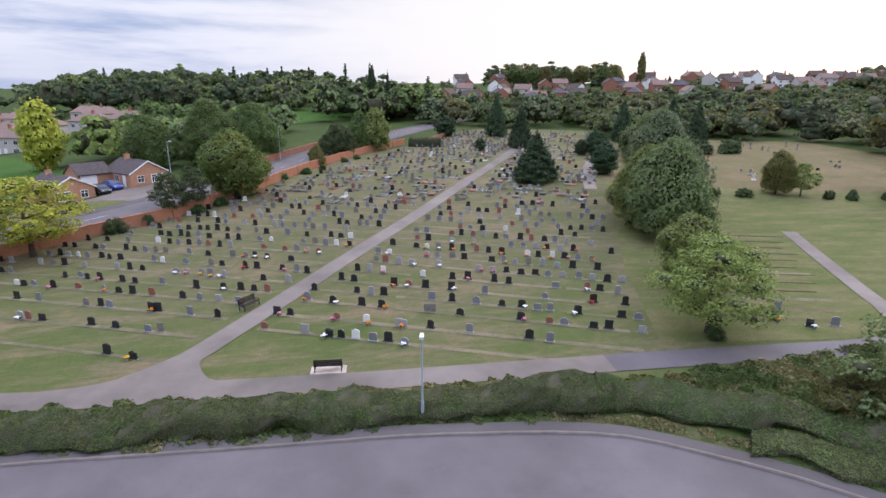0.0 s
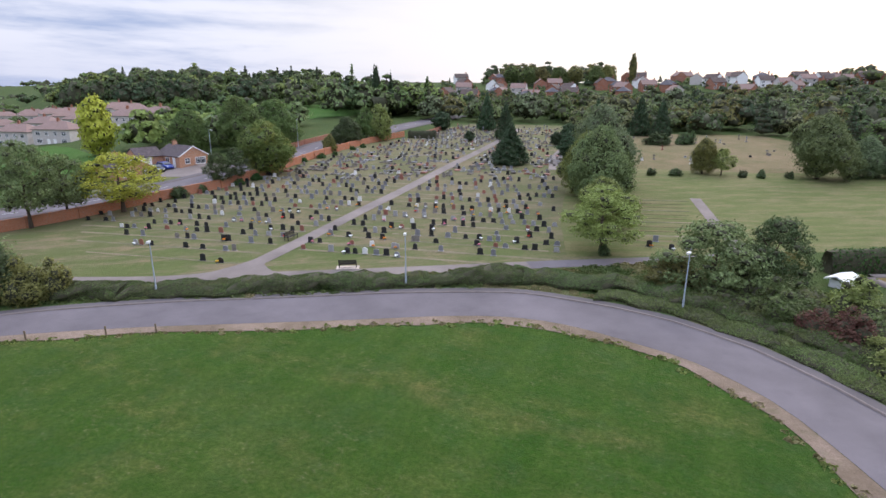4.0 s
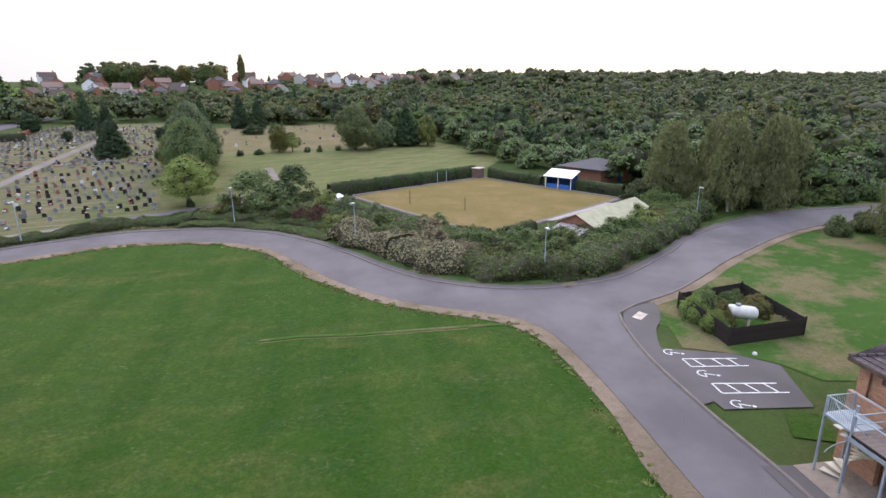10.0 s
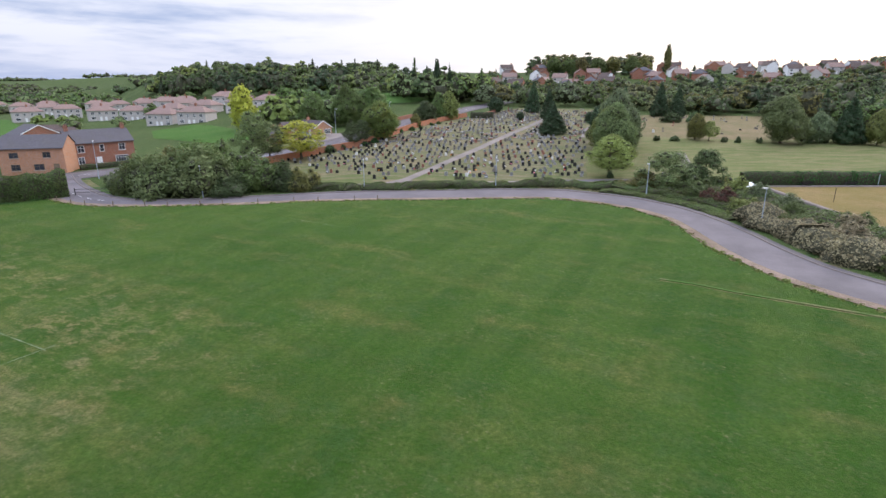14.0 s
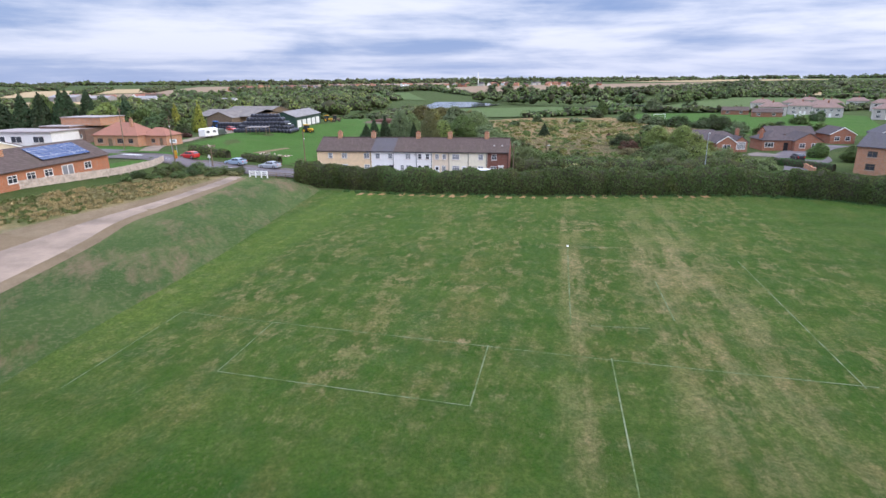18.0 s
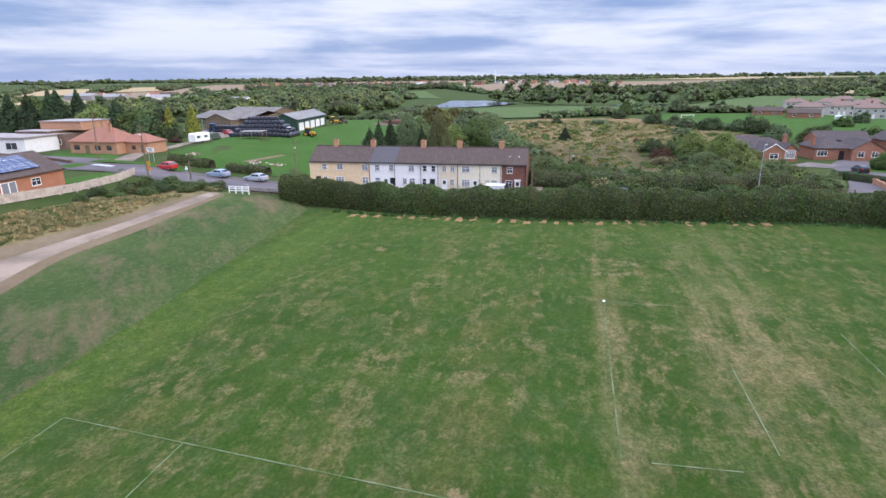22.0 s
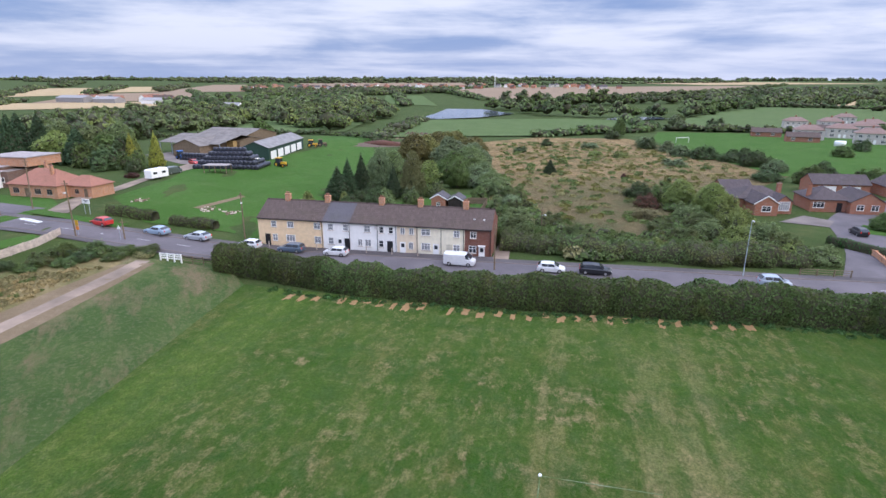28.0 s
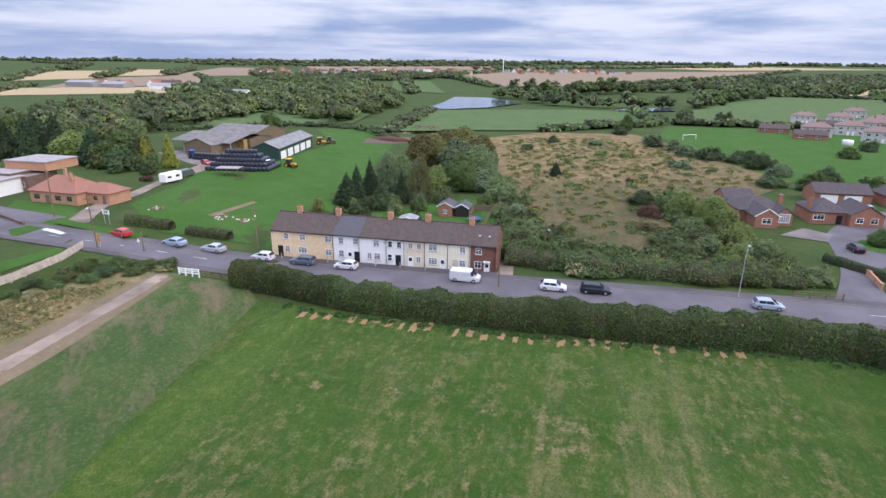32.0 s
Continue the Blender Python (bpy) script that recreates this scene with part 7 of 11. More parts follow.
    part("gutter", Geo().box(-7.75, 9.62, 7.88, 2.95, 9.72, 8.0), M["black"], ob)
    return ob


pavilion()
drape("pavilion_lawn", [(40.5, -29.6), (43, -28.2), (54, -27.2), (64, -25.6), (82, -24.6), (86, -36), (74, -52), (52, -56), (46, -42), (41.5, -36)], M["pavilion_grass"], 0.033, 3.0)
# red safety mats on the balcony and concrete apron below
for x, y in ((4.75, 1.9), (6.75, 1.85), (14.5, 1.6)):
    mat_ = pose(29.81, -48.17, 0, 0, 0, -117.5) @ pose(x, y, 2.5)
    ob = solo("red_bucket", Geo().lathe([(0.28, 0), (0.32, 0.12), (0.26, 0.2), (0.1, 0.22)], 10), M["red"], m=mat_)
    tagged(ob, "small red plastic tub on the balcony", "tub", "tubs on the balcony")
FRAME = pose(29.81, -48.17, 0, 0, 0, -117.5)
apron = [tuple((FRAME @ Vector(p)).xy) for p in ((-3.6, -0.7, 0), (28, -0.75, 0), (28, 2.3, 0), (-3.6, 2.3, 0))]
drape("apron_concrete", apron, M["apron"], 0.10, 2.0)
side = [tuple((FRAME @ Vector(p)).xy) for p in ((-3.8, -2.3, 0), (28, -2.6, 0), (28, -0.75, 0), (-3.6, -0.7, 0))]
drape("pavement_pavilion", side, M["asphalt_dark"], 0.09, 2.0)

# disabled parking bays with painted marks
drape("parking_bays", [(36.0, -32.2), (40.4, -36.6), (41.4, -39.4), (37.6, -43.0), (33.0, -40.0), (35.4, -34.2)], M["asphalt_dark"], 0.075, 2.0)
drape("footway_corner", curve_line([(38.5, -28.8), (40.0, -27.6), (42.5, -27.3), (44.4, -27.6), (43, -29), (41.4, -30.2), (39.6, -31), (36.4, -33.8), (33.2, -39.2), (32.4, -39.0), (35.4, -33.1), (38.5, -28.8)], 1.0)[:-1], M["asphalt_dark"], 0.12, 2.0)
drape("grass_corner", [(41.6, -30.4), (44.5, -28.0), (60, -27), (84, -26), (88, -34), (70, -46), (47, -46), (41.5, -42), (41.6, -39.4), (40.5, -36.6), (38.4, -34.0)], M["pavilion_grass"], 0.05, 4.0)
drape("grass_patch", [(35.5, -42.2), (37.0, -43.4), (35.0, -45.4), (33.4, -43.6)], M["field"], 0.08, 2.0)


def stroke(name, a, b, w, mat, lift=0.1, group=""):
    """A painted line on the ground from a to b."""
    d = Vector((b[0] - a[0], b[1] - a[1])).normalized()
    s = Vector((-d.y, d.x)) * w / 2
    n = max(1, int(math.hypot(b[0] - a[0], b[1] - a[1]) / 3))
    v, f = [], []
    for i in range(n + 1):
        x, y = a[0] + (b[0] - a[0]) * i / n, a[1] + (b[1] - a[1]) * i / n
        for sg in (-1, 1):
            v.append((x + sg * s.x, y + sg * s.y, H(x + sg * s.x, y + sg * s.y) + lift))
    f = [(2 * i, 2 * i + 2, 2 * i + 3, 2 * i + 1) for i in range(n)]
    ob = new(name, raw_mesh(name, v, f, [mat]))
    return tagged(ob, kind="structure")


for a, b in (((36.7, -35.0), (39.9, -37.2)), ((36.2, -36.0), (39.5, -38.2)), ((35.2, -38.0), (38.6, -40.4)), ((34.6, -39.0), (38.1, -41.4)), ((37.3, -35.4), (37.0, -36.5)), ((38.4, -36.2), (38.1, -37.3)), ((39.3, -36.8), (39.0, -37.9)), ((35.9, -38.5), (35.6, -39.7)), ((36.9, -39.2), (36.6, -40.4)), ((37.9, -39.9), (37.6, -41.0)), ((36.7, -35.0), (36.2, -36.0)), ((35.2, -38.0), (34.6, -39.0))):
    stroke("bay_line", a, b, 0.12, M["white_line"], 0.1)
for x, y in ((36.9, -33.9), (36.0, -37.0), (34.2, -40.2)):
    # wheelchair mark: head, back, wheel
    z = H(x, y)
    g = Geo()
    for k in range(10):
        a0, a1 = math.radians(150 + 24 * k), math.radians(150 + 24 * (k + 1))
        g.add([(0.35 * math.cos(a0), 0.35 * math.sin(a0), 0), (0.35 * math.cos(a1), 0.35 * math.sin(a1), 0), (0.45 * math.cos(a1), 0.45 * math.sin(a1), 0), (0.45 * math.cos(a0), 0.45 * math.sin(a0), 0)], [(0, 1, 2, 3)])
    g.add([(-0.05, 0, 0), (0.05, 0, 0), (0.05, 0.7, 0), (-0.05, 0.7, 0), (0.05, 0.05, 0), (0.5, 0.05, 0), (0.5, 0.15, 0), (0.05, 0.15, 0), (-0.1, 0.78, 0), (0.1, 0.78, 0), (0.1, 0.98, 0), (-0.1, 0.98, 0)], [(0, 1, 2, 3), (4, 5, 6, 7), (8, 9, 10, 11)])
    tagged(solo("bay_mark", g, M["white_line"], m=pose(x, y, z + 0.105, 0, 0, 215)), kind="structure")


# ---- timber enclosure with a gas tank ----
def fence_run(parent, a, b, h, mat, board=0.15, name="board", gap=0.012):
    n = int(math.hypot(b[0] - a[0], b[1] - a[1]) / board)
    ang = math.degrees(math.atan2(b[1] - a[1], b[0] - a[0]))
    me = None
    for i in range(n):
        x, y = a[0] + (b[0] - a[0]) * (i + 0.5) / n, a[1] + (b[1] - a[1]) * (i + 0.5) / n
        if me is None:
            me = Geo().slab(-board / 2 + gap / 2, -0.012, 0, board / 2 - gap / 2, 0.012, h, 0.006).mesh(name, M[mat])
        ob = part(name, me, None, parent)
        ob.matrix_basis = pose(x, y, H(x, y) - 0.04 + 0.02 * math.sin(i * 1.7), 0, 0, ang)


enclosure = new("timber_enclosure")
tagged(enclosure, "dark stained timber fence round a gas tank", "fence")
CORNERS = [(44.8, -29.6), (41.4, -35.8), (47.9, -38.2), (51.8, -31.4)]
for k in range(4):
    fence_run(enclosure, CORNERS[k], CORNERS[(k + 1) % 4], 1.5, "timber_dark", 0.2)
    x, y = CORNERS[k]
    part("post", Geo().box(x - 0.06, y - 0.06, H(x, y) - 0.1, x + 0.06, y + 0.06, H(x, y) + 1.6), M["timber_dark"], enclosure)
sg = Geo().box(-0.17, -0.02, 0.55, 0.17, 0.0, 1.0)
ob = solo("warning_sign", sg, M["white"], m=pose(41.62, -35.75, H(41.6, -35.8), 0, 0, -61))
tagged(ob, "small white sign on the dark fence", "sign")
tank = empty("gas_tank", 46.0, -34.0, None, 125)
tagged(tank, "white horizontal gas tank behind the timber fence", "tank")
part("shell", Geo().lathe([(0.05, -1.5), (0.35, -1.42), (0.52, -1.2), (0.55, -0.9), (0.55, 0.9), (0.52, 1.2), (0.35, 1.42), (0.05, 1.5)], 16, pose(0, 0, 1.0, 0, 90, 0)), M["tank"], tank, smooth=True)
part("hatch", Geo().lathe([(0.2, 1.5), (0.2, 1.68), (0.12, 1.72)], 10), M["granite_pale"], tank)
for x in (-0.8, 0.8):
    part("saddle", Geo().box(x - 0.1, -0.45, 0, x + 0.1, 0.45, 0.6), M["concrete"], tank)
for x, y, h, w, k in ((43.8, -31.4, 2.6, 2.6, "lime"), (44.6, -33.6, 2.4, 2.4, "autumn"), (45.9, -31.3, 2.8, 2.8, "ash"), (49.2, -34.0, 2.0, 3.4, "autumn"), (43.0, -33.8, 2.2, 2.2, "lime"), (47.2, -36.6, 1.5, 2.0, "weed"), (48.8, -31.8, 1.9, 2.6, "bramble")):
    tree("bush", k, x, y, h, w, "overgrown shrub inside the timber fence", group="shrubs in the enclosure")
for x, y in ((41.6, -37.6),):
    tagged(solo("marker_stone", Geo().lathe([(0.16, 0), (0.18, 0.12), (0.1, 0.24)], 7), M["marble"], m=pose(x, y, H(x, y))), "small white painted stone in the grass", "stone", "white stones")


# ---- bowling club ----
def shed():
    """Brick clubhouse with a pale sheet roof and a lean-to."""
    ob = empty("bowls_clubhouse", 55.3, -12.0, None, 9.6)
    ob.scale = (0.92, 0.84, 0.86)
    tagged(ob, "low red brick clubhouse with a pale sheet roof", "clubhouse")
    part("wall", gable_walls(Geo(), 0, 0, 16.5, 6.4, -0.2, 2.0, 1.5, "x"), M["brick_red"], ob)
    r = part("roof", gable_roof(Geo(), 0, 0, 16.5, 6.4, 2.05, 1.5, "x", 0.4, 0.08, 0.3), M["sheet_cream"], ob, "pale cream metal sheet roof")
    for k in range(28):
        for s in (-1, 1):
            y0, y1 = (-0.4, 3.2) if s < 0 else (6.8, 3.2)
            x = 0.2 + k * 0.58
            part("rib", Geo().tube((x, y0, 1.96), (x, y1, 3.66), 0.025, 0.025, 4), M["sheet_cream"], r)
    part("verandah_roof", Geo().add([(-0.5, 6.8, 2.12), (16.5, 6.8, 2.12), (16.5, 8.2, 1.95), (-0.5, 8.2, 1.95), (-0.5, 6.8, 2.2), (16.5, 6.8, 2.2), (16.5, 8.2, 2.03), (-0.5, 8.2, 2.03)], [(3, 2, 1, 0), (4, 5, 6, 7), (0, 1, 5, 4), (1, 2, 6, 5), (2, 3, 7, 6), (3, 0, 4, 7)]), M["felt"], ob)
    for k in range(6):
        part("post", Geo().box(0 + 3.2 * k, 8.0, 0, 0.1 + 3.2 * k, 8.1, 1.98), M["white"], ob)
    lt = Geo().box(-2.4, 1.0, -0.2, 0.0, 5.6, 1.3)
    part("lean_to", lt, M["render_buff"], ob, "pale boarded lean-to")
    ro = Geo().add([(-2.7, 0.8, 1.3), (0, 0.8, 1.95), (0, 5.9, 1.95), (-2.7, 5.9, 1.3), (-2.7, 0.8, 1.36), (0, 0.8, 2.02), (0, 5.9, 2.02), (-2.7, 5.9, 1.36)], [(3, 2, 1, 0), (4, 5, 6, 7), (0, 1, 5, 4), (1, 2, 6, 5), (2, 3, 7, 6), (3, 0, 4, 7)])
    part("lean_to_roof", ro, M["felt"], ob, "weathered corrugated lean-to roof")
    part("doorway", Geo().box(-2.44, 2.9, 0, -2.38, 3.6, 1.2), M["black"], ob)


shed()


def shelter():
    ob = empty("players_shelter", 76.9, 17.2, None, -79)
    tagged(ob, "blue and white players' shelter beside the bowling green", "shelter")
    g = Geo().box(0, 2.0, 0, 5.4, 2.12, 2.5)
    g.box(0, 0, 0, 0.08, 2.0, 2.2).box(5.32, 0, 0, 5.4, 2.0, 2.2)
    part("back_wall", g, M["blue_dark"], ob)
    part("roof", Geo().add([(-0.3, -0.4, 2.2), (5.7, -0.4, 2.2), (5.7, 2.4, 3.3), (-0.3, 2.4, 3.3), (-0.3, -0.4, 2.28), (5.7, -0.4, 2.28), (5.7, 2.4, 3.38), (-0.3, 2.4, 3.38)], [(3, 2, 1, 0), (4, 5, 6, 7), (0, 1, 5, 4), (1, 2, 6, 5), (2, 3, 7, 6), (3, 0, 4, 7)]), M["canvas"], ob, "bright white sloping roof")
    for x in (0.1, 2.7, 5.3):
        part("post", Geo().box(x - 0.06, -0.15, 0, x + 0.06, -0.03, 2.25), M["white"], ob)
    for x in (0.3, 2.9):
        part("panel", Geo().box(x, -0.02, 0.1, x + 2.1, 0.04, 0.95), M["blue"], ob, "blue front panel")
        part("bench", Geo().box(x, 0.9, 0.4, x + 2.1, 1.4, 0.46), M["blue"], ob)


shelter()
ob = empty("changing_block", 86.5, 12.4, None, 5)
tagged(ob, "red brick changing block with a dark hipped roof", "building")
part("wall", Geo().box(0, 0, -0.3, 9.5, 9.0, 2.9), M["brick_red"], ob)
part("roof", hip_roof(Geo(), 0, 0, 9.5, 9.0, 2.9, 1.7, 0.9, 0.15), M["tile_grey"], ob, "dark grey hipped roof")
pane_window(ob, 3.0, 0, 1.3, 1.6, 0.9, 0, "two")
panel_door(ob, 6.4, 0, 0, 0.95, 2.0, 0, "blue")
ob = empty("brick_store", 73.4, 32.6, None, 20)
tagged(ob, "small square brick store at the corner of the green", "store")
part("wall", Geo().box(-0.9, -0.9, -0.2, 0.9, 0.9, 2.0), M["brick_brown"], ob)
part("cap", Geo().slab(-1.0, -1.0, 2.0, 1.0, 1.0, 2.12, 0.03), M["concrete"], ob)


def bench(x, y, turn, name="park_bench", label="dark metal bench on a concrete base", slab=True, group=""):
    ob = empty(name, x, y, None, turn)
    tagged(ob, label, "bench", group)
    for k in range(4):
        part("seat_slat", Geo().slab(-0.9, -0.25 + 0.13 * k, 0.44, 0.9, -0.14 + 0.13 * k, 0.48, 0.008), M["timber_dark"], ob)
    for k in range(4):
        part("back_slat", Geo().box(-0.9, 0.30 + 0.02 * k, 0.52 + 0.12 * k, 0.9, 0.33 + 0.02 * k, 0.61 + 0.12 * k), M["timber_dark"], ob)
    for s in (-0.85, 0.85):
        part("leg", Geo().box(s - 0.03, -0.25, 0.05, s + 0.03, -0.19, 0.65), M["black"], ob)
        part("leg", Geo().box(s - 0.03, 0.27, 0.05, s + 0.03, 0.33, 0.98), M["black"], ob)
        part("armrest", Geo().box(s - 0.035, -0.27, 0.63, s + 0.035, 0.33, 0.67), M["black"], ob)
    if slab:
        part("base_slab", Geo().slab(-1.15, -0.55, -0.06, 1.15, 0.5, 0.08, 0.02), M["concrete"], ob, "pale concrete base")


bench(-7.4, 32.3, 186)
bench(-15.9, 42.4, 66, label="dark metal bench beside the diagonal path", slab=False)
for x, y, a in ((51.0, 31.2, 184), (58.5, 31.8, 184), (66.0, 32.2, 184), (75.4, 26.0, 100), (79.8, 9.2, 100), (80.2, 7.2, 100), (75.8, 23.8, 100)):
    bench(x, y, a, "green_bench", "small dark bench beside the bowling green", False, "benches round the green")
for x, y in ((62.8, 31.7), (65.0, 31.9), (48.5, 19.0), (52.5, 10.0)):
    tagged(solo("marker_post", Geo().tube((0, 0, 0), (0, 0, 2.2), 0.05, 0.05, 6), M["timber_dark"] if y < 25 else M["lamp_grey"], m=pose(x, y, H(x, y))), "thin upright post at the bowling green", "post", "posts at the green")
tagged(solo("white_canopy", gable_roof(Geo().box(-1.2, -0.6, 0, 1.2, 0.6, 0.75), -1.3, -0.7, 1.3, 0.7, 0.75, 0.3), M["canvas"], m=pose(39.6, 27.8, H(39.6, 27.8), 0, 0, 30)), "small white canopy behind the shrubs", "canopy")


# ---- lamp posts ----
def lamp_post(x, y, turn, h=5.1, arm=0.35, group="park lamp posts", label="slender grey-blue lamp post with a small head"):
    ob = empty("street_lamp", x, y, None, turn)
    tagged(ob, label, "lamp", group)
    part("base", Geo().lathe([(0.09, -0.1), (0.09, 1.1), (0.06, 1.2)], 8), M["lamp_grey"], ob)
    part("pole", Geo().tube((0, 0, 1.1), (0, 0, h - 0.05), 0.058, 0.04, 8), M["lamp_grey"], ob)
    part("arm", Geo().tube((0, 0, h - 0.06), (arm, 0, h), 0.03, 0.03, 6), M["lamp_grey"], ob)
    g = Geo()
    g.prism([(arm - 0.12, -0.10), (arm + 0.42, -0.13), (arm + 0.5, 0), (arm + 0.42, 0.13), (arm - 0.12, 0.10)], h - 0.05, h + 0.10)
    part("lantern", g, M["lamp_glass"], ob, "pale lamp head")


for x, y, a in ((-1.1, 26.9, -90), (-22.9, 24.4, -80), (22.1, 21.4, -130), (30.9, 3.2, 190), (40.9, -17.6, 250), (73.6, -14.2, 270), (-47.0, 17.0, -70)):
    lamp_post(x, y, a, 5.1, 0.05)
lamp_post(-99.4, 4.8, -25, 8.2, 0.6, "village lamp posts", "tall grey street lamp beside the village road")
lamp_post(-75.5, 33.0, 120, 7.0, 0.6, "village lamp posts", "tall grey street lamp beside the village road")
lamp_post(-45.6, 92.2, -30, 7.0, 0.6, "village lamp posts", "tall grey street lamp beside the village road")
lamp_post(-34.0, 116.0, -60, 7.0, 0.6, "village lamp posts", "tall grey street lamp beside the village road")

# posts and rail along the field's edge, gate at the road's end
for k in range(14):
    x, y = NEAR_KERB[int(16 + k * 2.6)]
    tagged(solo("bollard", Geo().slab(-0.05, -0.05, -0.1, 0.05, 0.05, 0.75, 0.02), M["timber"], m=pose(x - 0.1, y - 1.1, H(x, y), 0, 0, 20)), "short dark timber bollard at the field's edge", "bollard", "bollards along the road")
gate = new("barrier_gate")
tagged(gate, "open swinging metal barrier at the park entrance", "gate")
for (a, b), z in ((((-68.6, 17.6), (-63.2, 18.6)), 1.0), (((-68.6, 17.6), (-63.2, 18.6)), 0.5)):
    part("bar", Geo().tube((*a, H(*a) + z), (*b, H(*b) + z), 0.04, 0.04, 6), M["black"], gate)
for p in ((-68.6, 17.6), (-63.2, 18.6)):
    part("post", Geo().tube((*p, H(*p) - 0.1), (*p, H(*p) + 1.2), 0.07, 0.07, 8), M["black"], gate)
for x, y in ((41.6, -21.3), (27.2, 12.1)):
    tagged(drape("tactile_slab", [(x - 0.9, y + 0.55), (x + 0.7, y + 0.45), (x + 0.7, y + 1.25), (x - 0.9, y + 1.3)], M["dirt"], 0.16, 1.0), "pale paving patch beside the kerb", kind="structure")
drape("tactile_slab_corner", [(39.8, -28.6), (41.3, -28.2), (41.4, -29.0), (39.9, -29.4)], M["concrete"], 0.16, 1.0)


# ---- cemetery: wall, graves ----
WALL = [(-66, 34), (-60, 41), (-52.6, 49.2), (-48.8, 54.2), (-45.3, 59.8), (-42.1, 63.8), (-40.4, 65.9), (-35.4, 71.0), (-32.7, 76.4), (-29.5, 84), (-27.2, 93.3), (-25, 103.8), (-21.4, 116), (-17.8, 127), (-10, 145)]


def brick_wall(name, line, h, label, mat="brick_red", gap=5.0):
    ob = new(name)
    tagged(ob, label, "wall")
    pts = fine_line(line, gap)
    for (ax, ay), (bx, by) in zip(pts, pts[1:]):
        L, a = math.hypot(bx - ax, by - ay), math.degrees(math.atan2(by - ay, bx - ax))
        z, zz = H(ax, ay), H(bx, by)
        # each bay follows the fall of the ground
        fall = Matrix.Identity(4)
        fall[2][0] = (zz - z) / L
        m = pose(ax, ay, z, 0, 0, a)
        part("panel", Geo().box(0.2, -0.12, -0.3, L - 0.2, 0.12, h, m @ fall), M[mat], ob)
        part("coping", Geo().slab(0.15, -0.17, h, L - 0.15, 0.17, h + 0.09, 0.03, m @ fall), M[mat], ob, "brick coping")
        p = part("pier", Geo().box(-0.2, -0.2, -0.3, 0.2, 0.2, h + 0.1, m), M[mat], ob)
        part("pier_cap", Geo().slab(-0.23, -0.23, h + 0.1, 0.23, 0.23, h + 0.17, 0.04, m), M[mat], p)
    return ob


brick_wall("cemetery_wall", WALL, 1.45, "long red brick wall between cemetery and road", "brick_rust")
brick_wall("garden_wall", [(-39.0, 104), (-36.2, 112), (-34.2, 123), (-31.6, 136), (-28.5, 147)], 1.2, "low red brick wall across the village road")
for a, b in (((-3.5, 150), (2, 168)),):
    brick_wall("yard_wall", [a, b], 1.2, "low brick wall at the cemetery's far corner")


def arch(w, h, kind, n=7):
    """Outline of a headstone's face, from its lower left corner."""
    if kind == "square":
        top = [(-w / 2, h), (w / 2, h)]
    elif kind == "round":
        top = [(-w / 2 * math.cos(math.pi * k / n), h - 0.22 * w + 0.22 * w * math.sin(math.pi * k / n)) for k in range(n + 1)]
    elif kind == "ogee":
        top = [(-w / 2, h - 0.12), (-w * 0.36, h - 0.1), (-w * 0.22, h - 0.02), (0, h), (w * 0.22, h - 0.02), (w * 0.36, h - 0.1), (w / 2, h - 0.12)]
    else:
        top = [(-w / 2, h - 0.08), (-w * 0.3, h), (w * 0.3, h), (w / 2, h - 0.08)]
    return [(-w / 2, 0)] + top + [(w / 2, 0)]


UPRIGHT = pose(0, 0, 0, 90)
STONE_KINDS = ["square", "round", "ogee", "peon"]
STONE_MATS = ["granite_black", "granite_grey", "granite_pale", "marble", "stone_red", "stone_old"]
STONE_LABELS = ["polished black granite headstone on a stone base", "dark grey granite headstone on a stone base", "pale grey stone headstone on a low base", "white marble headstone on a stone base", "red granite headstone on a stone base", "old lichened stone headstone in the grass"]
PROTO = {}


def headstone_geo(kind, w, h):
    return Geo().prism(arch(w, h, kind), -0.05, 0.05, pose(0, 0, 0.11) @ UPRIGHT)


def headstone(x, y, turn, kind, mat, w=0.66, h=0.72, lean=0.0):
    key = (kind, round(w, 1), round(h, 1), mat)
    ob = empty("headstone", x, y, H(x, y) - 0.02, turn)
    if key not in PROTO:
        face = Geo().box(-w * 0.34, -0.056, 0.35, w * 0.34, -0.05, 0.11 + h * 0.78)
        PROTO[key] = (headstone_geo(kind, w, h).mesh("slab", M[STONE_MATS[mat]]), Geo().slab(-w / 2 - 0.1, -0.17, -0.05, w / 2 + 0.1, 0.17, 0.11, 0.02).mesh("base", M[STONE_MATS[mat] if mat in (0, 1) else "stone_old"]))
    s = part("slab", PROTO[key][0], None, ob)
    s.matrix_basis = pose(0, 0, 0, lean)
    part("base", PROTO[key][1], None, ob)
    return tagged(ob, STONE_LABELS[mat], "headstone", "headstones in rows")


FLOWERS = {}


